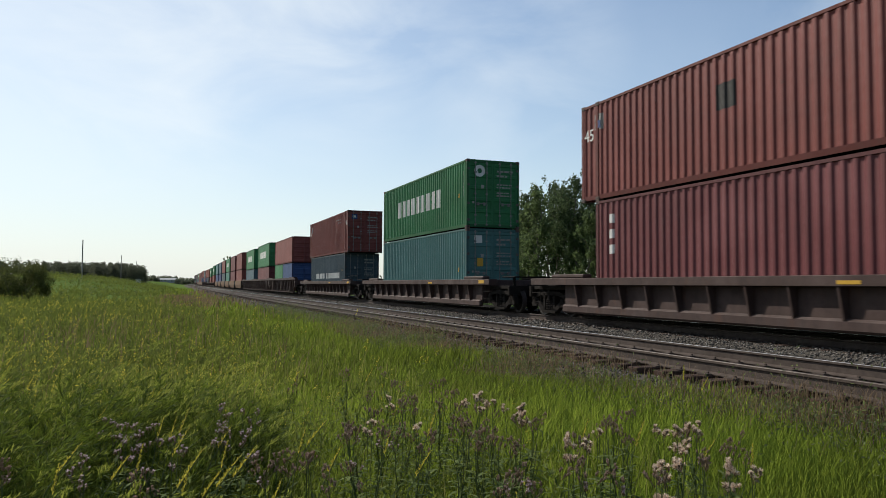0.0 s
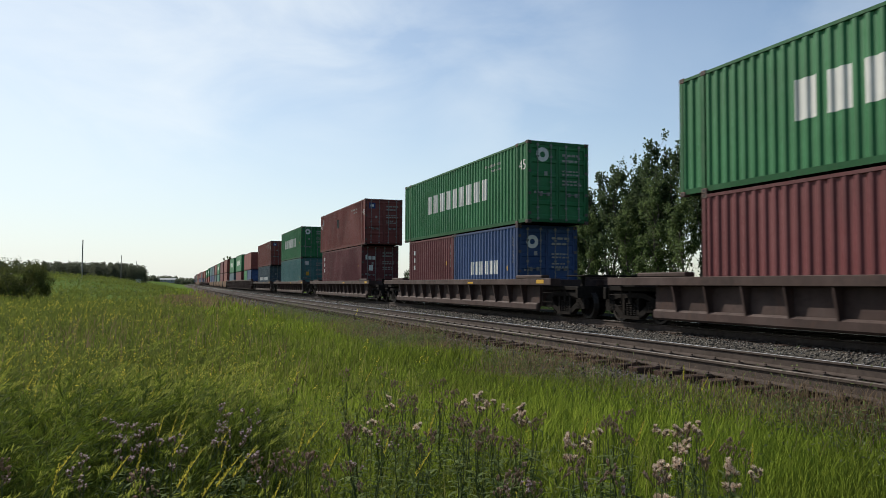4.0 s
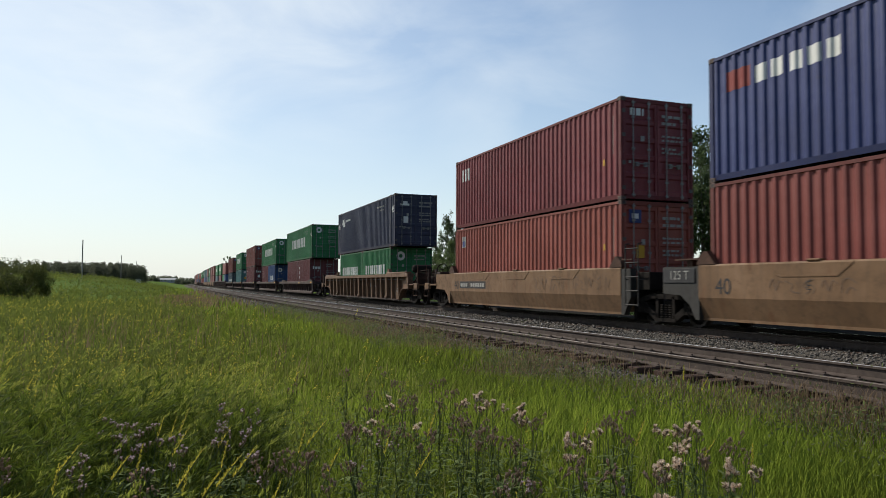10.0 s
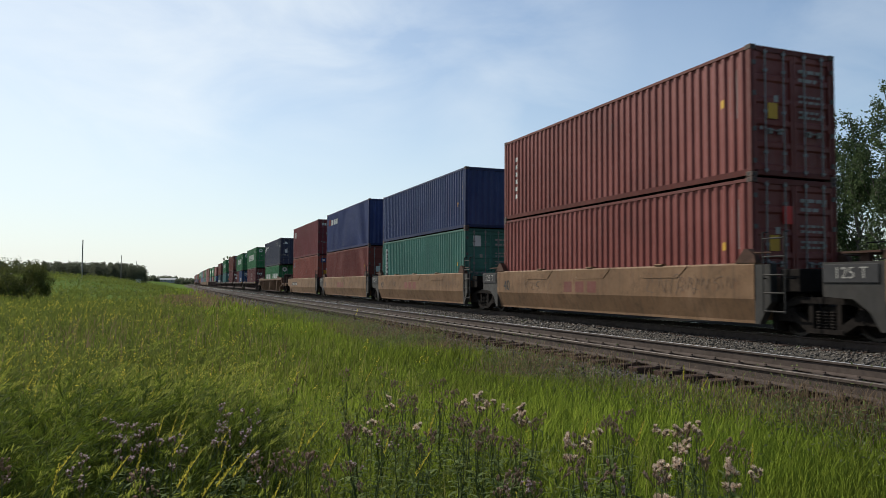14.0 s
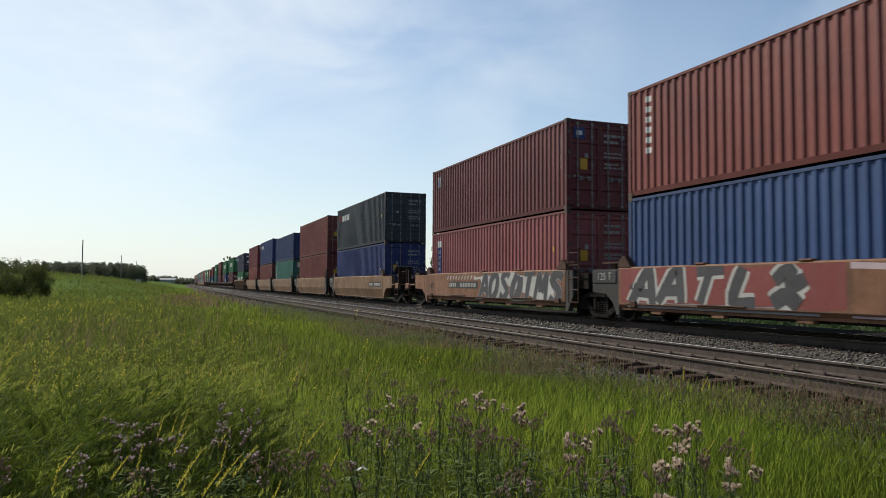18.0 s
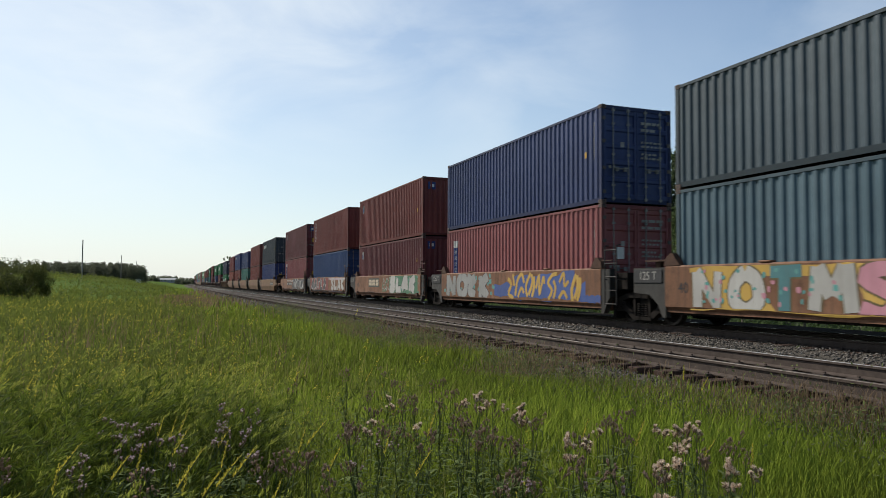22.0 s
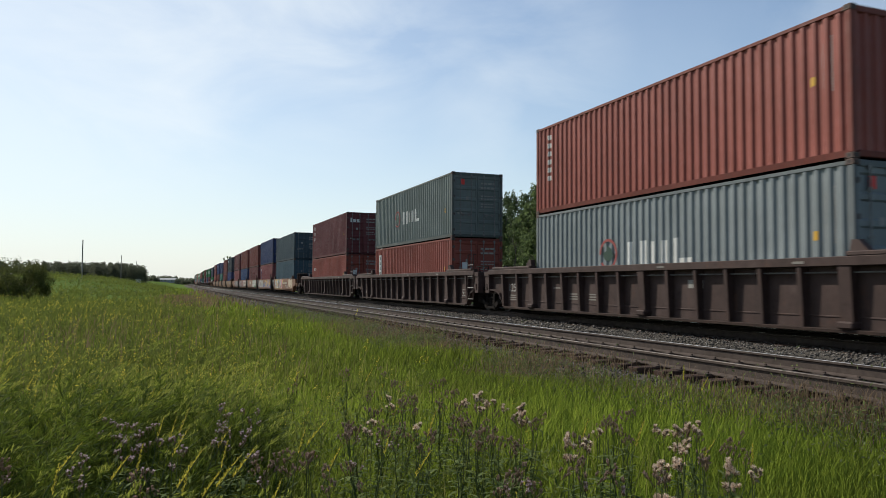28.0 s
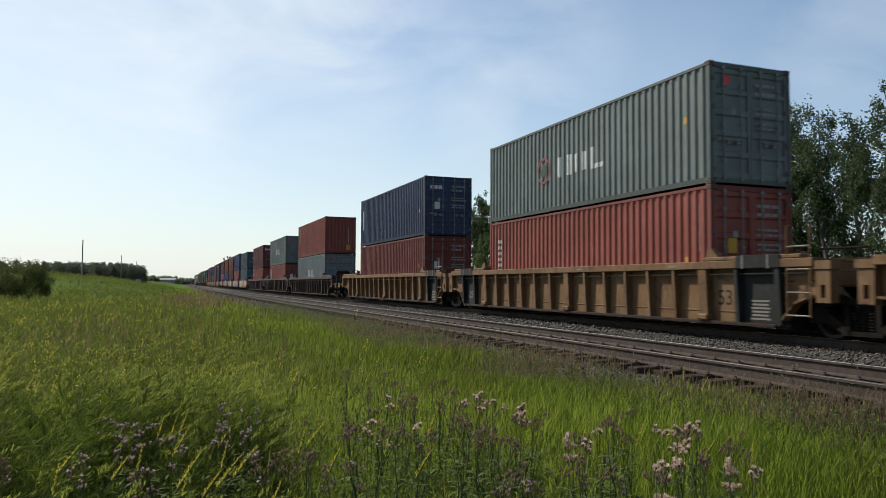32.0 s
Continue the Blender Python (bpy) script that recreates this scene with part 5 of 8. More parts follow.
load(c, [(BASE + 0.1, 3.067, b1), (BASE + 0.1, -3.067, b2), (BASE + 0.1 + H8, 0, green_box(L45, H9))])

c = -31.27
add_car(c, low_well_car())
b1 = box40(MAROON, H8, "front", True, L20)
b2 = box40(MAROON, H8, "door", True, L20)
vertical_name(b2, L20, H8, 3, 0.75, 2.0, 0.75, 0.3)
end_plates(b2, "white_name", [(-0.95, -0.82, 1.7, 1.98), (-0.76, -0.56, 1.7, 1.92), (-0.5, -0.3, 1.7, 1.92)], -L20 / 2 - 0.03, white_mark)
load(c, [(BASE + 0.1, 3.067, b1), (BASE + 0.1, -3.067, b2), (BASE + 0.1 + H8, 0, green_box(L45, H9))])

# tan ribbed car on its own
c = -55.03
car = add_car(c, ribbed_well_car(sooty_tan, "sooty tan", "platform", "platform", True, "45"))
decal(car, "car_name", bars(2.2, 3.0, 0.85, 1.05, 1) + bars(3.3, 4.1, 0.85, 1.05, 1) + bars(4.4, 5.2, 0.85, 1.05, 1), dull_mark, 0.0, -1.275)
a = box40(NAVY, H9, "door", True, L45)
decal(a, "white_emblem", [(1.2, 1.9, 2.05, 2.2), (1.3, 1.8, 2.2, 2.4), (1.45, 2.0, 1.9, 2.05)] + bars(2.15, 3.6, 2.2, 2.33, 6, 0.3), white_mark, L45, None, "white swirl emblem")
forty_fives(a, L45)
end_plates(a, "white_emblem", [(-0.9, -0.4, 2.25, 2.36), (-0.75, -0.5, 2.36, 2.48)], -L45 / 2 - 0.03, white_mark)
load(c, [(BASE, 3.067, green_box(L20, H8, "front")), (BASE, -3.067, green_box(L20, H8)), (BASE + H8, 0, a)])

# five jointed smooth tan cars
def smooth(centre, n, last, **kw):
    return add_car(centre, smooth_well_car(tan_car, "tan", far_end="platform" if n == 0 else "joint", near_end="platform" if last else "joint", **kw))


faded_mark = paint("faded_red_marking", (0.125, 0.036, 0.026), 0.3, 0.5, 0.7)
def recesses(car):
    """Thin pressed outlines on the smooth side, as on the real plate."""
    for u in (2.2, 5.4, 8.6):
        y = 6.096 - u
        g = Geo()
        for (ya, za), (yb, zb) in (((y, 1.20), (y - 1.35, 1.20)), ((y - 1.35, 1.20), (y - 1.7, 1.46)), ((y, 1.20), (y + 0.12, 1.24))):
            g.prism([(ya, za), (yb, zb), (yb, zb + 0.022), (ya, za + 0.022)][::-1], -1.412, -1.398)
        part("pressed_seam", g.mesh("pressed_seam", tan_car), car)


TAN_CARS = []
letters = {1: "E", 2: "D", 3: "C", 4: ""}
for n, (c, lo, up, lo_end, up_end, hl, hu) in enumerate((
        (-76.8, ORANGE, CRIMSON, "door", "door", H9, H9), (-92.48, RED, BLUE, "door", "front", H9, H9),
        (-107.8, TEAL, DEEP, "door", "front", H9, H8), (-123.7, RED, RED, "door", "door", H9, H9), (-139.3, BLUE, CHAR, "door", "door", H9, H9))):
    car = smooth(c, n, n == 4)
    TAN_CARS.append(car)
    lettering("40", 0.50, black_mark, car, -1.405, 5.5, 0.98)
    recesses(car)
    if n in letters and letters[n]:
        lettering(letters[n], 0.26, black_mark, car, -1.405, 3.2, 1.02)
    if n in (0, 4):
        u = 9.5 if n == 4 else 0.95
        decal(car, "dark_plate", [(u, u + 2.6, 0.86, 1.14)], black_mark, 12.19, -1.404)
        decal(car, "reporting_mark", bars(u + 0.1, u + 0.85, 0.93, 1.07, 4, 0.25) + bars(u + 1.15, u + 2.5, 0.93, 1.07, 6, 0.25), dull_mark, 12.19, -1.408, "pale figures on a dark plate")
    elif n:
        decal(car, "faded_name", bars(4.6, 6.6, 0.80, 1.12, 3, 0.3), faded_mark, 12.19, -1.404, "faded red block marking")
    a, b = box40(up, hu, up_end), box40(lo, hl, lo_end)
    if n == 0:
        decal(a, "white_name", bars(0.62, 1.5, 1.95, 2.45, 3, 0.3), white_mark, L40)
        logo_plate(b, L40, H9)
        end_plates(a, "white_name", [(-0.9, -0.75, 2.4, 2.6), (-0.7, -0.55, 2.4, 2.6), (-0.5, -0.45, 2.4, 2.6)], -L40 / 2 - 0.03, white_mark)
    if n in (1, 4):
        decal(a, "white_name", bars(1.40, 3.7, 2.0, 2.38, 5, 0.34), white_mark, L40, None, "white block marking")
        decal(a, "red_square", [(0.55, 1.25, 2.0, 2.45)], faded_red, L40)
    if n == 2:
        decal(b, "white_strip", [(0.55, 0.95, 0.9, 2.5)], white_mark, L40)
        decal(b, "dark_letters", column(0.62, 0.88, 0.95, 2.4, 6, 0.35), black_mark, L40, None)
        end_plates(b, "white_plate", [(-0.85, -0.5, H9 - 0.75, H9 - 0.3)], -L40 / 2 - 0.03, white_mark)
    if n == 3:
        vertical_name(a, L40, H9, 6, 0.62, 2.2, 0.85, 0.26)
        end_plates(b, "red_sticker", [(-0.35, -0.05, 1.9, 2.3)], -L40 / 2 - 0.03, red_mark)
    load(c, [(BASE, 0, b), (BASE + hl, 0, a)])

# five jointed smooth cars under graffiti
def blob(rng, u, z, w, h, n=22, wob=0.12):
    pts = []
    ph = [rng.uniform(0, 6.28) for _ in range(3)]
    for i in range(n):
        t = 2 * math.pi * i / n
        c, s = math.cos(t), math.sin(t)
        r = 1 + wob * math.sin(2 * t + ph[0]) + wob * 0.7 * math.sin(3 * t + ph[1]) + wob * 0.4 * math.sin(5 * t + ph[2])
        pts.append((u + 0.5 * w * r * math.copysign(abs(c) ** 0.7, c), z + 0.5 * h * min(r, 1.08) * math.copysign(abs(s) ** 0.6, s)))
    return pts


def sprayed(car, name, polys, mat, layer, zmin=0.52, zmax=1.455):
    """Flat sprayed shapes that lie on the near side; u counts from the far end of the containers."""
    g = Geo()
    for i, p in enumerate(polys):
        x = -1.4015 - 0.0011 * layer - 0.0002 * (i % 5)
        vs = [(x + 0.32 * max(0.0, 0.50 - max(z, zmin)), 6.096 - u, min(max(z, zmin), zmax)) for u, z in p]
        g.add(vs, [tuple(range(len(vs)))])
    ob = part(name, g.mesh(name, mat), car)
    if len(polys) > 1:
        ob["kind"] = "stuff"
    return ob


# bent strokes in a unit square, from which the sprayed pieces are put together
STROKES = {
    "snake": [[(0.95, 0.82), (0.55, 1.0), (0.12, 0.78), (0.85, 0.36), (0.55, 0.02), (0.0, 0.16)]],
    "hook": [[(0.2, 1.0), (0.12, 0.12), (0.95, 0.10)]],
    "peak": [[(0.0, 0.0), (0.45, 1.0), (0.6, 1.0), (1.0, 0.0)], [(0.22, 0.36), (0.80, 0.36)]],
    "fork": [[(0.12, 0.0), (0.12, 1.0)], [(1.0, 1.0), (0.30, 0.52), (1.0, 0.0)]],
    "arc": [[(0.0, 0.05), (0.12, 0.70), (0.55, 1.0), (0.98, 0.62)], [(0.35, 0.0), (0.62, 0.42), (1.0, 0.22)]],
    "wave": [[(0.0, 0.35), (0.22, 0.92), (0.52, 0.10), (0.80, 0.80), (1.0, 0.55)]],
    "claw": [[(1.0, 0.98), (0.45, 0.90), (0.05, 0.62), (0.62, 0.34), (0.30, 0.0)], [(0.72, 0.72), (0.98, 0.40), (0.86, 0.05)]],
    "crest": [[(0.0, 0.62), (0.40, 1.0), (0.55, 0.52), (0.92, 0.70)], [(0.10, 0.05), (0.50, 0.28), (0.98, 0.02)]],
    "flame": [[(0.25, 0.0), (0.05, 0.45), (0.40, 1.0)], [(0.45, 0.10), (0.75, 0.55), (0.55, 0.95)], [(0.80, 0.0), (1.0, 0.40), (0.88, 0.85)]],
    "ring": [[(0.5, 1.0), (0.08, 0.72), (0.10, 0.25), (0.5, 0.0), (0.92, 0.28), (0.90, 0.75), (0.45, 1.0)]],
    "zig": [[(0.06, 0.0), (0.08, 1.0)], [(0.08, 1.0), (0.90, 0.02)], [(0.90, 0.02), (0.94, 1.0)]],
    "bar": [[(0.0, 0.95), (1.0, 0.98)], [(0.5, 0.95), (0.46, 0.0)]],
    "crown": [[(0.0, 0.0), (0.14, 1.0)], [(0.14, 1.0), (0.50, 0.35)], [(0.50, 0.35), (0.86, 1.0)], [(0.86, 1.0), (1.0, 0.0)]],
    "spur": [[(0.0, 0.85), (0.55, 0.62), (0.30, 0.20), (1.0, 0.0)], [(0.70, 1.0), (0.95, 0.55)]],
}


def rounded(line, steps=4):
    """A smooth curve through the points of a line."""
    out = []
    n = len(line)
    for i in range(n - 1):
        p0, p1, p2, p3 = line[max(i - 1, 0)], line[i], line[i + 1], line[min(i + 2, n - 1)]
        for k in range(steps):
            t = k / steps
            out.append(tuple(0.5 * (2 * b + (c - a) * t + (2 * a - 5 * b + 4 * c - d) * t * t + (3 * b - a - 3 * c + d) * t ** 3) for a, b, c, d in zip(p0, p1, p2, p3)))
    return out + [line[-1]]


def ribbon(line, w):
    """The outline quads of a thick bent stroke."""
    line = rounded(line) if len(line) > 2 else line
    n = len(line)
    left, right = [], []
    for i, (u, z) in enumerate(line):
        a, b = line[max(i - 1, 0)], line[min(i + 1, n - 1)]
        d = Vector((b[0] - a[0], b[1] - a[1])).normalized()
        ww = w * (1.0 if 0 < i < n - 1 else 0.9)
        left.append((u - d.y * ww, z + d.x * ww))
        right.append((u + d.y * ww, z - d.x * ww))
    return [[left[i], left[i + 1], right[i + 1], right[i]] for i in range(n - 1)]


def piece(car, seed, shapes, u0, u1, fills, rim=None, thick=0.11, edge=0.045, z0=0.66, z1=1.36, layer=2, slant=0.0):
    """A row of fat sprayed shapes, each with a rim in a second colour."""
    r = random.Random(seed)
    w = (u1 - u0) / len(shapes)
    rims, bodies = [], {}
    for i, name in enumerate(shapes):
        a, ww, dz = u0 + i * w + r.uniform(-0.05, 0.05) * w, w * r.uniform(0.82, 0.98), r.uniform(-0.05, 0.04)
        for line in STROKES[name]:
            q = [(a + ww * (0.08 + 0.84 * x) + slant * (z - 0.5) + r.uniform(-0.03, 0.03), z0 + dz + (z1 - z0) * z + r.uniform(-0.02, 0.02)) for x, z in line]
            t = thick * r.uniform(0.85, 1.2)
            rims += ribbon(q, t + edge)
            bodies.setdefault(i % len(fills), []).extend(ribbon(q, t))
    if rim:
        sprayed(car, "sprayed_rim", rims, rim, layer)
    for k, polys in bodies.items():
        sprayed(car, "sprayed_shape", polys, fills[k], layer + 2.6 + 0.2 * k)


def cloud(car, seed, u0, u1, mat, z0=0.54, z1=1.42, layer=0.5, jag=0.10):
    """A ragged patch of sprayed ground colour."""
    r = random.Random(seed)
    n = 12
    top = [(u1 + (u0 - u1) * i / n, z1 + r.uniform(-jag, jag * 0.6)) for i in range(n + 1)]
    low = [(u0 + (u1 - u0) * i / n, z0 + r.uniform(-jag * 0.6, jag)) for i in range(n + 1)]
    sprayed(car, "sprayed_cloud", [low + top], mat, layer, 0.44)


def dots(car, seed, n, u0, u1, mat, size=0.1, layer=7):
    r = random.Random(seed)
    sprayed(car, "sprayed_dot", [blob(r, r.uniform(u0, u1), r.uniform(0.62, 1.36), size * r.uniform(0.6, 1.3), size * r.uniform(0.6, 1.3), 9, 0.08) for _ in range(n)], mat, layer)


def slab_name(car, u0, z0, z1, ground, ink):
    """Three cream slabs with slits on a dark plate."""
    decal(car, "dark_plate", [(u0, u0 + 2.3, z0 - 0.08, z1 + 0.08)], ground, 12.19, -1.404, "grey-green plate")
    rects = [r for i in range(3) for r in column(u0 + 0.12 + 0.72 * i, u0 + 0.70 + 0.72 * i, z0, z1, 4, 0.14)]
    decal(car, "slab_marking", rects, ink, 12.19, -1.408, "cream slab marking")


pale_spray = paint("pale_spray", (0.335, 0.325, 0.30), 0.35, 0.6, 0.7)
dark_spray = paint("dark_spray", (0.039, 0.039, 0.042), 0.35, 0.6, 0.7)
cream_spray = paint("cream_spray", (0.390, 0.325, 0.234), 0.35, 0.6, 0.7)
blue_spray = paint("blue_spray", (0.039, 0.072, 0.215), 0.35, 0.6, 0.7)
ochre_spray = paint("ochre_spray", (0.358, 0.215, 0.039), 0.35, 0.6, 0.7)
aqua_spray = paint("aqua_spray", (0.078, 0.234, 0.215), 0.35, 0.6, 0.7)
pink_spray = paint("pink_spray", (0.390, 0.176, 0.215), 0.35, 0.6, 0.7)
lilac_spray = paint("lilac_spray", (0.34, 0.265, 0.285), 0.35, 0.6, 0.7)
grey_spray = paint("grey_spray", (0.19, 0.19, 0.20), 0.05, 0.4, 0.7)
green_rim = paint("green_rim_spray", (0.020, 0.055, 0.038), 0.35, 0.6, 0.7)
yellow_spray = paint("yellow_spray", (0.40, 0.25, 0.05), 0.35, 0.6, 0.7)
teal_spray = paint("teal_spray", (0.05, 0.14, 0.15), 0.35, 0.6, 0.7)
olive_spray = paint("olive_spray", (0.10, 0.075, 0.03), 0.35, 0.6, 0.7)
plate_green = paint("plate_grey_green", (0.040, 0.043, 0.036), 0.05, 0.4, 0.7)
faded_spray = paint("faded_silver_spray", (0.215, 0.215, 0.205), 0.4, 0.7, 0.7)
leaf_spray = paint("leaf_green_spray", (0.050, 0.135, 0.075), 0.5, 0.7, 0.7)
rose_spray = paint("dull_red_spray", (0.156, 0.033, 0.029), 0.35, 0.6, 0.7)

for n, (c, lo, up, lo_end, up_end, hl, hu) in enumerate((
        (-159.23, PINK, MAROON, "door", "door", H9, H9), (-174.65, MID, RED, "door", "front", H9, H9), (-190.0, MAROON, RED, "front", "front", H9, H9),
        (-205.46, PINK, DEEP, "door", "door", H9, H9), (-220.9, STEEL, SLATE, "door", "door", H9, H8))):
    car = add_car(c, smooth_well_car(rusty_car, "graffiti-covered tan", 0.50, 0.07, n < 3, "platform" if n == 0 else "joint", "platform" if n == 4 else "joint",
                                     True, "125 T", foot=0.36))
    a, b = box40(up, hu, up_end), box40(lo, hl, lo_end)
    if n == 0:
        cloud(car, 4, 5.4, 12.2, pale_spray, 0.42, 1.40, 0.5, 0.14)
        piece(car, 5, ["peak", "ring", "snake", "flame", "bar", "crown", "snake"], 5.9, 12.3, [dark_spray], grey_spray, 0.135, 0.03, 0.46, 1.42, 2, 0.25)
        decal(car, "dark_plate", [(2.6, 5.75, 0.86, 1.14)], black_mark, 12.19, -1.404)
        decal(car, "reporting_mark", bars(2.7, 3.5, 0.92, 1.08, 4, 0.25) + bars(3.9, 5.6, 0.92, 1.08, 6, 0.25), dull_mark, 12.19, -1.412, "pale figures on a dark plate")
        sprayed(car, "sprayed_scribble", [[(2.4 + 0.32 * i, 1.22), (2.5 + 0.32 * i, 1.22), (2.62 + 0.32 * i, 1.38), (2.52 + 0.32 * i, 1.38)] for i in range(10)], pale_spray, 1)
        logo_plate(a, L40, H9)
        blue_plate(b, L40, 1.0, 2.5)
    elif n == 1:
        cloud(car, 6, -0.1, 6.9, rose_spray, 0.56, 1.455, 0.4, 0.05)
        cloud(car, 7, 0.2, 6.3, grey_spray, 0.30, 0.60, 0.7, 0.03)
        piece(car, 8, ["peak", "peak", "bar", "hook", "crest"], 0.4, 6.3, [dark_spray], pale_spray, 0.15, 0.09, 0.56, 1.38, 2, 0.3)
        cloud(car, 9, 7.0, 12.4, lilac_spray, 0.30, 1.45, 0.7, 0.04)
        piece(car, 10, ["snake", "hook", "peak", "fork"], 7.9, 12.1, [pale_spray], None, 0.13, 0.0, 0.62, 1.36, 2)
        vertical_name(a, L40, H9, 6, 0.98, 2.6, 0.78, 0.26)
    elif n == 2:
        slab_name(car, 3.0, 0.92, 1.27, plate_green, cream_spray)
        cloud(car, 11, 7.3, 12.0, leaf_spray, 0.56, 1.45, 0.4, 0.05)
        dots(car, 12, 46, 5.9, 7.3, pale_spray, 0.07, 1)
        dots(car, 13, 60, 6.0, 12.4, leaf_spray, 0.15, 0.8)
        dots(car, 15, 40, 7.2, 12.2, aqua_spray, 0.09, 1.2)
        piece(car, 14, ["snake", "hook", "peak", "fork"], 7.4, 11.8, [pale_spray], green_rim, 0.20, 0.06, 0.68, 1.32, 2, 0.15)
        logo_plate(a, L40, H9)
        logo_plate(b, L40, H9)
    elif n == 3:
        dots(car, 20, 30, 0.2, 5.4, aqua_spray, 0.16, 0.5)
        piece(car, 21, ["zig", "ring", "spur", "fork"], 0.5, 4.9, [faded_spray], dark_spray, 0.19, 0.03, 0.54, 1.38, 2)
        cloud(car, 22, 5.3, 11.6, blue_spray, 0.50, 1.05, 0.4, 0.14)
        cloud(car, 23, 6.9, 11.0, blue_spray, 0.6, 1.40, 0.6, 0.12)
        piece(car, 24, ["spur", "arc", "flame", "wave", "claw", "crest", "flame"], 6.3, 11.5, [yellow_spray], None, 0.065, 0.0, 0.58, 1.40, 3, 0.15)
        cloud(car, 25, 11.2, 12.4, blue_spray, 0.5, 0.72, 0.8, 0.04)
        blue_plate(b, L40, 0.95, 2.4)
    else:
        cloud(car, 30, 0.7, 6.4, yellow_spray, 0.46, 1.455, 0.4, 0.05)
        piece(car, 31, ["zig", "ring", "bar", "crown", "snake"], 0.9, 6.2, [pale_spray, pale_spray, teal_spray, pale_spray, pink_spray], olive_spray, 0.15, 0.04, 0.50, 1.36, 2)
        dots(car, 32, 26, 1.0, 4.9, aqua_spray, 0.10, 6.4)
        dots(car, 33, 14, 1.0, 4.9, pink_spray, 0.10, 6.8)
        piece(car, 34, ["wave", "spur", "arc", "claw", "wave"], 8.2, 10.0, [pale_spray], None, 0.022, 0.0, 0.58, 0.90, 2)
        piece(car, 35, ["claw", "arc", "wave", "crest"], 10.1, 12.6, [cream_spray], olive_spray, 0.20, 0.03, 0.68, 1.32, 2)
        decal(car, "dark_plate", [(6.2, 9.3, 0.94, 1.20)], plate_green, 12.19, -1.404, "grey-green plate")
        decal(car, "reporting_mark", bars(6.3, 7.1, 0.98, 1.14, 4, 0.25) + bars(7.5, 9.0, 0.98, 1.14, 6, 0.25), cream_spray, 12.19, -1.408)
    lettering("40", 0.36, black_mark, car, -1.405, 5.62, 0.95)
    load(c, [(BASE, 0, b), (BASE + hl, 0, a)])

# thin scrawls on the smooth tan cars
scrawl = paint("scrawl_spray", (0.095, 0.058, 0.036), 0.35, 0.6, 0.7)
for n, car in enumerate(TAN_CARS):
    piece(car, 60 + n, ["wave", "spur", "claw", "wave", "arc"], 1.9, 4.0, [scrawl], None, 0.010, 0.0, 0.88, 1.16, 1)
    piece(car, 70 + n, ["spur", "wave", "arc", "wave"], 7.4 + 0.4 * n, 9.6 + 0.4 * n, [scrawl], None, 0.012, 0.0, 0.82, 1.30, 1)
    piece(car, 80 + n, ["arc", "spur", "wave", "claw", "wave"], 9.9, 12.0, [scrawl], None, 0.010, 0.0, 0.90, 1.24, 1)

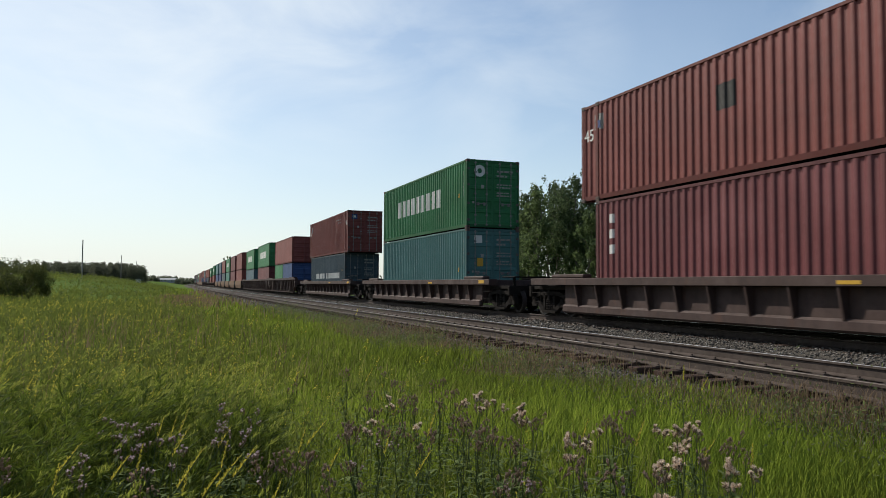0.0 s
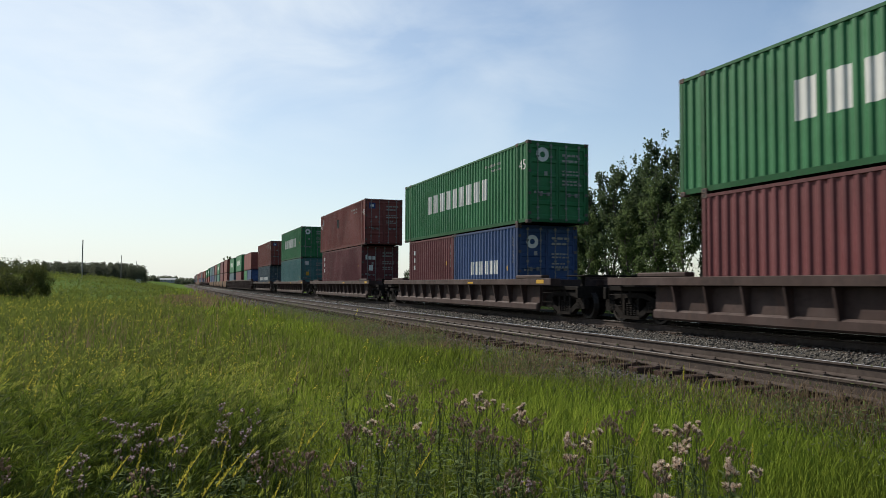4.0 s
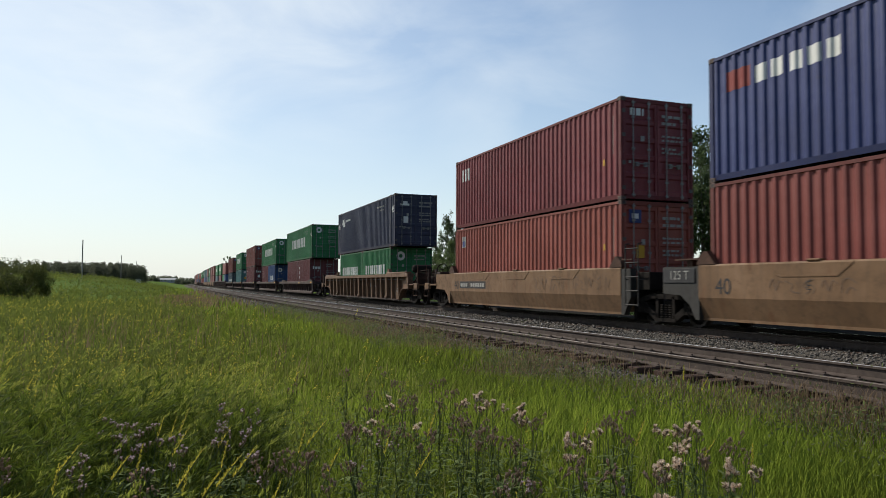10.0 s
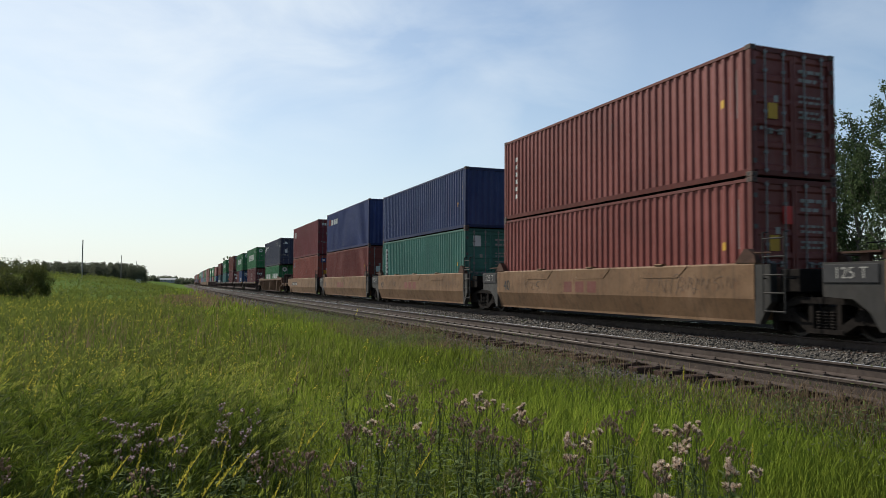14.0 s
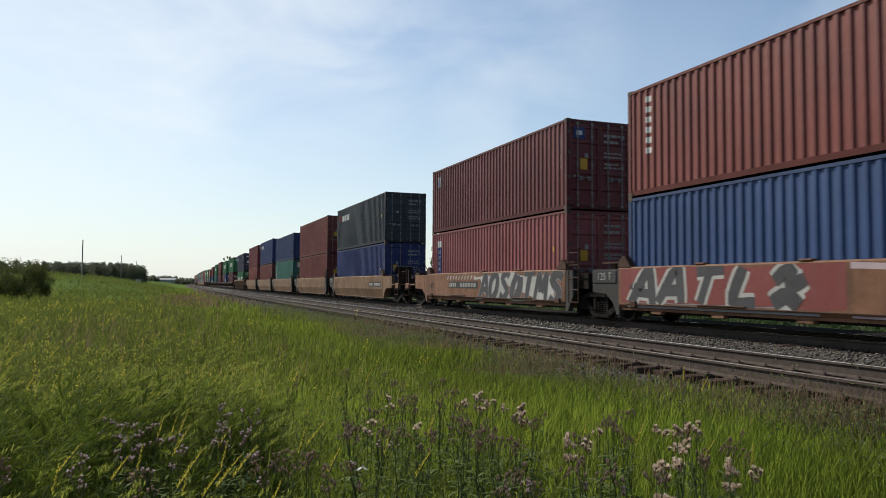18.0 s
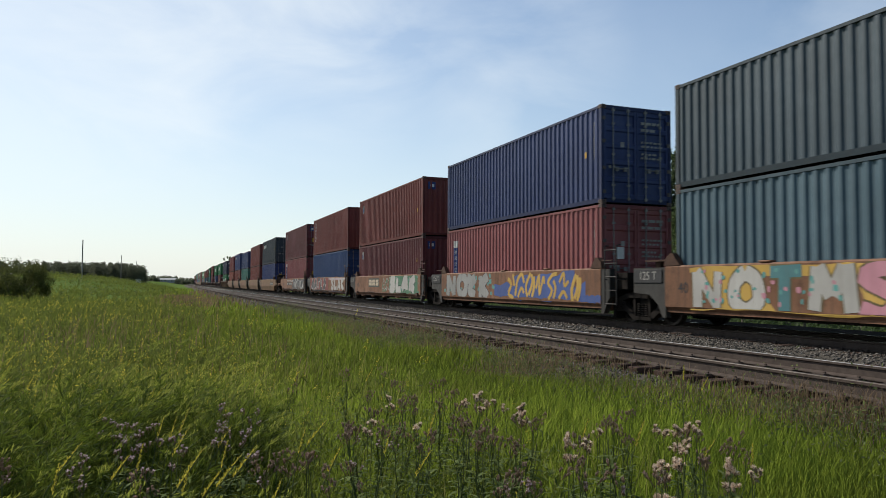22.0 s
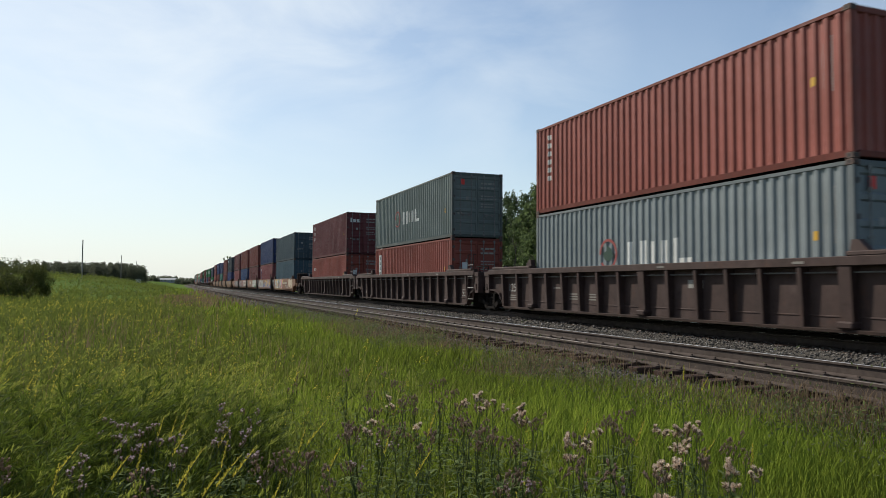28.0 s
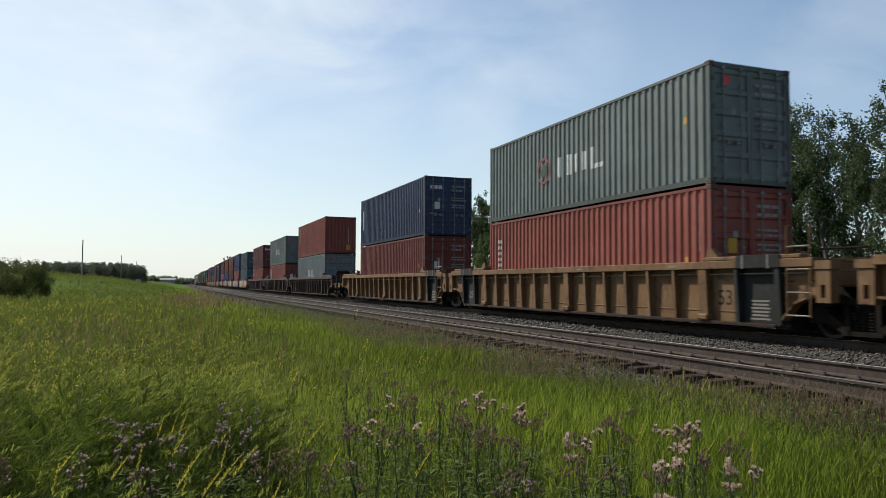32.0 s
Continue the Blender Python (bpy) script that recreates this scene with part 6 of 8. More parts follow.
# three jointed dark ribbed cars, then three tan ones
for n, (c, lo, up, lo_end, up_end, hl, hu) in enumerate((
        (-242.44, ORANGE, MAROON, "door", "door", H8, H9), (-262.02, ORANGE, GREY, "door", "door", H8, H9), (-281.93, PALE, ORANGE, "door", "front", H9, H9),
        (-305.1, RED, DUSK, "door", "door", H9, H9), (-324.78, ORANGE, GREY, "door", "door", H9, H9), (-344.6, MAROON, RED, "door", "door", H9, H9))):
    brown = n < 3
    k = n % 3
    car = add_car(c, ribbed_well_car(brown_car if brown else amber_car, "dark brown" if brown else "tan", "platform" if k == 0 else "joint", "platform" if k == 2 else "joint", True, "53", None if brown else end_black))
    if k:
        lettering("125T", 0.40 if brown else 0.36, dull_mark, car, -1.276 if brown else -1.292, 7.65, 0.9 if brown else 0.60)
    if not brown:
        decal(car, "black_panel", [(13.1, 14.3, 0.25, 1.37)], end_black, 12.19, -1.287, "black stencil panel")
        if k:
            decal(car, "black_panel", [(-2.12, -1.02, 0.25, 1.37)], end_black, 12.19, -1.2875, "black stencil panel")
        end_marks(car, -1.291, -7.62, 0.68, 0.75, faint_mark, 6, n)
    else:
        for q in (4.5, 3.5, 2.5):
            end_marks(car, -1.276, q, 0.9 if q > 4 else 0.72, 0.75, faint_mark, 1 if q > 4 else 3, n + int(q))
        decal(car, "car_name", bars(7.7, 8.3, 0.95, 1.15, 2, 0.25), dull_mark, 12.19, -1.276)
    for q in (-1.0, -5.2):
        part("reflector", box_mesh("reflector", (-1.508, -1.50, q, q + 0.28, 1.44, 1.49), faint_mark, 0.001), car, "small reflector")
    a = grey_box(up_end) if up == GREY else box40(up, hu, up_end)
    b = grey_box(lo_end, lo) if lo in (GREY, PALE) else box40(lo, hl, lo_end)
    if n == 0:
        vertical_name(a, L40, hu, 3, 1.3, 2.6, 0.7, 0.3)
        end_plates(a, "white_name", [(-0.95, -0.82, 2.2, 2.5), (-0.76, -0.56, 2.2, 2.42), (-0.5, -0.3, 2.2, 2.42)], -L40 / 2 - 0.03, white_mark)
        decal(b, "white_name", bars(0.7, 1.6, 1.62, 1.84, 4, 0.3), white_mark, L40)
    if n == 1:
        decal(b, "white_strip", [(0.75, 1.15, 0.9, 2.2)], white_mark, L40)
        decal(b, "dark_letters", column(0.82, 1.08, 0.95, 2.1, 4, 0.4), black_mark, L40, None)
    if n == 2:
        end_plates(a, "caution_label", [(0.45, 0.78, 0.30, 0.72)], -L40 / 2 - 0.046, yellow_mark)
        vertical_name(a, L40, hu, 6, 0.95, 2.55, 0.78, 0.26)
    if n == 3:
        decal(a, "white_plate", [(0.5, 0.75, 1.0, 2.2)], white_mark, L40)
        end_plates(a, "white_name", bars(-0.95, -0.3, 2.28, 2.45, 3, 0.15), -L40 / 2 - 0.03, white_mark)
    if n == 4:
        vertical_name(b, L40, hl, 6, 0.9, 2.2, 0.75, 0.24)
    load(c, [(BASE, 0, b), (BASE + hl, 0, a)])

# the long head of the train, far up the line
AHEAD = [("ribbed", RED, (GREEN, MID), H8, H8), ("ribbed", GREEN, (MAROON,), H8, H9), ("ribbed", GREEN, (STEEL,), H8, H9), ("gap",), ("gap",),
         ("smooth", RED, (RED,), H9, H9), ("smooth", MAROON, (MAROON,), H9, H9), ("smooth", GREEN, (TEAL,), H9, H9), ("smooth", RED, (SLATE,), H9, H9), ("smooth", STEEL, (BLUE,), H9, H9), ("smooth", CYAN, (MID,), H9, H9), ("gap",)]
pool = [RED, RED, MAROON, GREEN, GREEN, STEEL, SLATE, DEEP, CRIMSON, ORANGE, GREY, CHAR]
for i in range(22):
    AHEAD.append((("low", "ribbed", "smooth", "smooth")[i // 3 % 4], rng_train.choice(pool), (rng_train.choice(pool),), rng_train.choice((H8, H9)), H9))
c = 55.8 + 13.6
for kind, *spec in AHEAD:
    if kind == "gap":
        c += 2.0
        continue
    half = {"ribbed": 8.7, "smooth": 7.8, "low": 10.9}[kind]
    c += half
    up, lows, hl, hu = spec
    if kind == "ribbed":
        add_car(c, ribbed_well_car(brown_car, "dark brown", "joint", "joint", False))
    elif kind == "smooth":
        add_car(c, smooth_well_car(tan_car, "tan", full=False))
    else:
        add_car(c, low_well_car(None, False))
    boxes = []
    if len(lows) == 2:
        boxes += [(BASE, 3.067, container(L20, hl, lows[0], "door", False)), (BASE, -3.067, container(L20, hl, lows[1], "door", False))]
    else:
        boxes.append((BASE, 0, container(L40, hl, lows[0], "door", False)))
    top = container(L40, hu, up, "door", False)
    if up == GREEN:
        decal(top, "white_name", bars(2.7, 9.0, 1.15, 1.95, 9, 0.16), white_mark, L40, -W2 + 0.02)
    boxes.append((BASE + hl, 0, top))
    load(c, boxes)
    c += half


# ---- meadow ----
rng_veg = np.random.default_rng(42)


def wedge(n, r0, r1, u_min, u_max, a0=-14.0, a1=56.0):
    """Random places on the ground ahead of the road, between two distances and two lines along the track."""
    r = np.sqrt(rng_veg.uniform(r0 * r0, r1 * r1, n))
    a = np.radians(rng_veg.uniform(a0, a1, n))
    x, y = r * np.sin(a), r * np.cos(a)
    u = x - bend(y)
    k = (u > u_min) & (u < u_max)
    return x[k], y[k]


def patches(x, y, scale, seed):
    """Slow, uneven variation over the meadow, from 0 to 1."""
    s = seed * 1.7
    v = np.sin(x / scale + s + 1.8 * np.sin(y / scale * 0.7 + s)) + np.sin(y / scale * 1.1 - s * 2 + 1.5 * np.sin(x / scale * 0.6)) + 0.7 * np.sin((x + y) / scale * 2.3 + s)
    return np.clip(0.5 + v / 5.0, 0, 1)


def blade_arrays(x, y, h, w, lean, wind=0.06):
    n = len(x)
    z = ground_z(x, y) - 0.02
    a = rng_veg.uniform(0, 2 * np.pi, n)
    dx, dy = np.cos(a) * w / 2, np.sin(a) * w / 2
    b = rng_veg.uniform(0, 2 * np.pi, n)
    lx, ly = np.cos(b) * lean * h + wind * h, np.sin(b) * lean * h - wind * 0.4 * h
    v = np.empty((n, 5, 3))
    v[:, 0] = np.stack([x - dx, y - dy, z], 1)
    v[:, 1] = np.stack([x + dx, y + dy, z], 1)
    mx, my, mz = x + lx * 0.3, y + ly * 0.3, z + h * 0.58
    v[:, 2] = np.stack([mx - dx * 0.8, my - dy * 0.8, mz], 1)
    v[:, 3] = np.stack([mx + dx * 0.8, my + dy * 0.8, mz], 1)
    v[:, 4] = np.stack([x + lx, y + ly, z + h * (1 - 0.35 * lean)], 1)
    f = np.array([(0, 1, 2), (1, 3, 2), (2, 3, 4)])
    return v.reshape(-1, 3), (f[None] + 5 * np.arange(n)[:, None, None]).reshape(-1)


def leaf_arrays(p, length, width, flat=0.5):
    """Small diamond leaves at the points p, each turned at random."""
    n = len(p)
    d = rng_veg.normal(size=(n, 3)) * np.array([1, 1, flat])
    d /= np.linalg.norm(d, axis=1, keepdims=True) + 1e-9
    e = rng_veg.normal(size=(n, 3))
    e -= d * np.sum(d * e, 1, keepdims=True)
    e /= np.linalg.norm(e, axis=1, keepdims=True) + 1e-9
    L = (np.asarray(length) * rng_veg.uniform(0.6, 1.3, n))[:, None]
    Wd = (np.asarray(width) * rng_veg.uniform(0.7, 1.2, n))[:, None]
    v = np.stack([p, p + d * L * 0.5 + e * Wd * 0.5, p + d * L, p + d * L * 0.5 - e * Wd * 0.5], 1)
    return v.reshape(-1, 3), (np.array([0, 1, 2, 3])[None] + 4 * np.arange(n)[:, None]).reshape(-1)


def merged(chunks):
    vs, fs, off = [], [], 0
    for v, f in chunks:
        vs.append(v)
        fs.append(f + off)
        off += len(v)
    return np.concatenate(vs), np.concatenate(fs)


grass_green = foliage("bright_meadow_grass", (0.042, 0.082, 0.013), (0.124, 0.198, 0.024), (0.28, 0.35, 0.046), 0.70, 0.12, (0.085, 0.095, 0.018))
weed_green = foliage("weed_leaves", (0.046, 0.074, 0.015), (0.098, 0.136, 0.026), (0.19, 0.215, 0.044), 0.52, 0.12, (0.056, 0.086, 0.022))
yellow_petal = foliage("yellow_petals", (0.21, 0.21, 0.028), (0.39, 0.36, 0.050), (0.58, 0.50, 0.075), 0.5)
dry_grass = foliage("dry_trackside_weeds", (0.076, 0.056, 0.034), (0.150, 0.108, 0.065), (0.26, 0.19, 0.118), 0.5)
ballast_leaf = foliage("ballast_weed_leaves", (0.060, 0.078, 0.030), (0.110, 0.138, 0.052), (0.19, 0.21, 0.085), 0.45)
olive_grass = foliage("olive_meadow_grass", (0.030, 0.056, 0.009), (0.086, 0.134, 0.017), (0.19, 0.24, 0.034), 0.62, 0.12, (0.070, 0.074, 0.018))
hay_grass = foliage("pale_seed_grass", (0.10, 0.115, 0.024), (0.19, 0.20, 0.048), (0.32, 0.31, 0.10), 0.5)


def stuff(name, arrays, corners, mat, label, category):
    return tagged(new(name, raw_mesh(name, arrays[0], corners, arrays[1], [mat])), label, category, kind="stuff")


def build_grass():
    out = []
    around = []
    for n, r0, r1, w, h in ((84000, 2.2, 6.5, 0.0085, 0.29), (105000, 6.5, 14, 0.012, 0.31), (105000, 14, 32, 0.016, 0.31), (52000, 32, 80, 0.06, 0.36), (26000, 80, 200, 0.16, 0.42)):
        x, y = wedge(n, r0, r1, -1.2, 6.5)
        u = x - bend(y)
        keep = rng_veg.random(len(x)) < np.interp(u - 0.35 * (patches(x, y, 0.8, 8) - 0.5) - 0.25 * np.interp(y, [14, 30], [0, 1]) - 0.55 * np.interp(y, [6.5, 10], [1, 0]), [-1.2, -0.1, 0.3, 4.5, 5.3, 6.1], [0.10, 0.5, 1, 1, 0.42, 0.05])
        keep &= rng_veg.random(len(x)) > np.interp(y, [28, 60], [0.0, 0.8]) * np.interp(u, [2.2, 4.2], [0.0, 1.0])
        x, y, u = x[keep], y[keep], u[keep]
        p = patches(x, y, 1.6, 1)
        hh = h * (0.5 + 0.85 * p) * rng_veg.uniform(0.7, 1.25, len(x)) * np.interp(u, [4.4, 5.8], [1.0, 0.5])
        out.append(blade_arrays(x, y, hh, w * rng_veg.uniform(0.7, 1.4, len(x)), rng_veg.uniform(0.05, 0.45, len(x))))
    v, f = merged(out)
    root = v[::5]
    lush = np.clip((root[:, 0] - 0.6) / 1.0, 0, 1) * np.clip((9.5 - root[:, 1]) / 4.0, 0, 1) + 0.45 * patches(root[:, 0], root[:, 1], 3.2, 19) ** 2
    pick = (rng_veg.random(len(root)) > lush).astype(np.int32)
    tagged(new("meadow_grass", raw_mesh("meadow_grass", v, 3, f, [grass_green, olive_grass], np.repeat(pick, 3))), "lush bright green grass between weeds and track", "grass", kind="stuff")
    out = []
    for n, r0, r1, w, h in ((2200, 2.2, 7, 0.005, 0.55), (11000, 7, 18, 0.008, 0.50), (22000, 18, 55, 0.016, 0.42), (9000, 55, 180, 0.06, 0.30)):
        x, y = wedge(n, r0, r1, -30, 3.4)
        k = rng_veg.random(len(x)) < patches(x, y, 3.0, 4) ** 1.5
        x, y = x[k], y[k]
        out.append(blade_arrays(x, y, h * rng_veg.uniform(0.7, 1.2, len(x)), w, rng_veg.uniform(0.05, 0.35, len(x))))
    # coarser meadow all round the viewpoint
    for n, r0, r1, w, h in ((9000, 0.7, 6, 0.02, 0.34), (16000, 6, 40, 0.05, 0.42)):
        rr = np.sqrt(rng_veg.uniform(r0 * r0, r1 * r1, n))
        a = np.radians(rng_veg.uniform(-180, 180, n))
        x, y = rr * np.sin(a), rr * np.cos(a)
        k = (x < 5.0) & ((np.abs(np.degrees(a) - 21) > 36) | (rr < 2.1))
        x, y = x[k], y[k]
        around.append(blade_arrays(x, y, h * rng_veg.uniform(0.6, 1.3, len(x)), w, rng_veg.uniform(0.05, 0.45, len(x))))
    stuff("rough_grass", merged(around), 3, weed_green, "rough weedy grass along the roadside", "grass")
    # arching plumes close by
    x, y = wedge(3200, 4.5, 8.5, -9, 0.7)
    k = rng_veg.random(len(x)) < 0.25 + 0.75 * patches(x, y, 0.8, 6)
    x, y = x[k], y[k]
    out.append(blade_arrays(x, y, rng_veg.uniform(0.45, 0.8, len(x)), 0.0065, rng_veg.uniform(0.15, 0.5, len(x)), 0.34))
    stuff("seed_grass", merged(out), 3, hay_grass, "pale seeding grass stems scattered over the meadow", "grass")


def build_trackside():
    out = []
    x = rng_veg.uniform(19.3, 21.2, 9000)
    y = rng_veg.uniform(-4, 130, 9000)
    out.append(blade_arrays(x + bend(y), y, rng_veg.uniform(0.2, 0.42, 9000), 0.06, rng_veg.uniform(0.1, 0.5, 9000)))
    stuff("far_bank_weeds", merged(out), 3, weed_green, "rank weeds on the far side of the track", "weeds")
    out = []
    for n, r0, r1, w, h in ((14000, 4, 9, 0.006, 0.17), (15000, 9, 22, 0.010, 0.18), (14000, 22, 70, 0.025, 0.19), (9000, 70, 200, 0.08, 0.24)):
        x, y = wedge(n, r0, r1, 4.6, 6.7)
        u = x - bend(y)
        k = rng_veg.random(len(x)) < np.interp(u, [4.6, 5.3, 6.0, 6.7], [0.15, 0.8, 0.6, 0.12]) * (0.25 + patches(x, y, 0.9, 7))
        x, y = x[k], y[k]
        out.append(blade_arrays(x, y, h * rng_veg.uniform(0.5, 1.5, len(x)), w, rng_veg.uniform(0.1, 0.5, len(x))))
    # thin stems standing in the stones close by
    x, y = wedge(130000, 5, 24, 4.2, 6.9)
    u = x - bend(y)
    k = rng_veg.random(len(x)) < np.interp(u - 0.45 * np.interp(y, [6.5, 10], [1, 0]), [4.2, 4.9, 5.8, 6.9], [0.3, 1.0, 0.7, 0.12]) * patches(x, y, 0.7, 13) ** 2.0 * np.interp(y, [6.5, 10], [3.2, 1.9])
    x, y = x[k], y[k]
    out.append(blade_arrays(x, y, rng_veg.uniform(0.10, 0.40, len(x)), 0.0075, rng_veg.uniform(0.1, 0.5, len(x))))
    # a bare brown patch of dead stalks where the line bends
    x, y = rng_veg.normal(1.7, 0.9, 5000), rng_veg.normal(61, 8, 5000)
    k = (x - bend(y) < 5.4) & (y > 40)
    x, y = x[k], y[k]
    out.append(blade_arrays(x, y, rng_veg.uniform(0.3, 0.6, len(x)), 0.05, rng_veg.uniform(0.1, 0.4, len(x))))
    # brown seed stems among the weeds
    x, y = wedge(15000, 7, 30, -2.5, 2.0)
    k = rng_veg.random(len(x)) < 0.75 * patches(x, y, 1.7, 17) ** 2
    x, y = x[k], y[k]
    out.append(blade_arrays(x, y, rng_veg.uniform(0.55, 0.95, len(x)), 0.010, rng_veg.uniform(0.05, 0.35, len(x)), 0.12))
    # a reddish drift of seed heads in the middle distance
    x, y = wedge(74000, 22, 130, 1.0, 6.0)
    u = x - bend(y)
    k = rng_veg.random(len(x)) < np.interp(u, [1.0, 3.2, 4.6, 5.2, 5.7], [0.0, 0.22, 1.0, 0.7, 0.0]) * np.interp(y, [22, 50], [0.2, 1.0])
    x, y = x[k], y[k]
    out.append(blade_arrays(x, y, rng_veg.uniform(0.22, 0.48, len(x)), 0.035, rng_veg.uniform(0.05, 0.3, len(x))))
    x, y = wedge(34000, 5, 40, 3.9, 6.6)
    u = x - bend(y)
    k = rng_veg.random(len(x)) < np.interp(u, [3.9, 4.8, 5.6, 6.05], [0.08, 0.6, 0.7, 0.0]) * patches(x, y, 0.9, 14) ** 1.5 * 1.9
    x, y = x[k], y[k]
    n = 34
    q = rng_veg.normal(size=(len(x), n, 3)) * np.array([0.11, 0.11, 0.10])
    p = np.stack([x[:, None] + q[..., 0], y[:, None] + q[..., 1], ground_z(x, y)[:, None] + 0.02 + np.abs(q[..., 2]) * rng_veg.uniform(0.6, 2.8, len(x))[:, None]], -1)
    stuff("ballast_weeds", leaf_arrays(p.reshape(-1, 3), 0.048, 0.017, 1.2), 4, ballast_leaf, "low grey-green weeds growing in the ballast edge", "weeds")
    stuff("trackside_weeds", merged(out), 3, dry_grass, "dry reddish-brown weeds along the ballast edge", "weeds")


def build_weeds():
    """Leafy weeds with yellow flower spikes, thick on the side away from the track."""
    stems, leaves, petals = [], [], []
    for n, r0, r1, tall, nleaf, size, nfl in ((2000, 2.0, 6, 0.50, 64, 0.036, 11), (5200, 6, 14, 0.62, 40, 0.058, 9), (7500, 14, 34, 0.75, 22, 0.10, 7), (9000, 34, 62, 0.58, 16, 0.15, 6), (3200, 62, 110, 0.40, 12, 0.26, 0), (2200, 110, 220, 0.4, 8, 0.4, 0)):
        x, y = wedge(n, r0, r1, -60, 3.4)
        u = x - bend(y)
        k = rng_veg.random(len(x)) < np.interp(u, [-60, -1.0, 0.4, 1.4, 2.8], [1, 1, 0.75, 0.22, 0.02]) * (0.45 + 0.55 * patches(x, y, 1.3, 2))
        x, y = x[k], y[k]
        m = len(x)
        h = tall * rng_veg.uniform(0.55, 1.25, m) * (0.30 + 1.15 * patches(x, y, 1.3 if r0 < 14 else 2.6, 3))
        stems.append(blade_arrays(x, y, h, 0.012 * max(1.0, r0 / 8), rng_veg.uniform(0.1, 0.4, m), 0.16))
        z0 = ground_z(x, y)
        t = rng_veg.uniform(0.1, 0.95, (m, nleaf))
        spread = 0.16 + 0.10 * (1 - t)
        px = x[:, None] + rng_veg.normal(size=(m, nleaf)) * spread * 0.6 + 0.14 * h[:, None] * t
        py = y[:, None] + rng_veg.normal(size=(m, nleaf)) * spread * 0.6
        pz = z0[:, None] + h[:, None] * t
        leaves.append(leaf_arrays(np.stack([px, py, pz], -1).reshape(-1, 3), size * 1.5, size * 0.22, 1.9))
        if not nfl:
            continue
        fl = rng_veg.random(m) < (0.16 if r0 < 6 else 0.24 + 0.55 * patches(x, y, 2.6, 11))
        if fl.any():
            a = rng_veg.uniform(0, 2 * np.pi, fl.sum())
            bx, by, bz = x[fl] + 0.16 * h[fl], y[fl] - 0.05 * h[fl], z0[fl] + h[fl] * 0.93
            s = rng_veg.uniform(0, 1, (fl.sum(), nfl))
            ln = (0.10 + 0.10 * rng_veg.random(fl.sum()))[:, None]
            tx, ty = (np.cos(a) * 0.35 + 0.3)[:, None], (np.sin(a) * 0.35)[:, None]
            q = np.stack([bx[:, None] + s * ln * tx, by[:, None] + s * ln * ty, bz[:, None] + s * ln], -1).reshape(-1, 3)
            petals.append(leaf_arrays(q + rng_veg.normal(size=q.shape) * 0.007, min(0.045, size * 0.5), min(0.016, size * 0.18), 2.2))
    stuff("weed_stems", merged(stems), 3, weed_green, "thin green stems of leafy meadow weeds", "weeds")
    stuff("weed_leaves", merged(leaves), 4, weed_green, "dense narrow green leaves of meadow weeds", "weeds")
    stuff("yellow_blossom", merged(petals), 4, yellow_petal, "small yellow flower spikes over the weeds", "wildflowers")


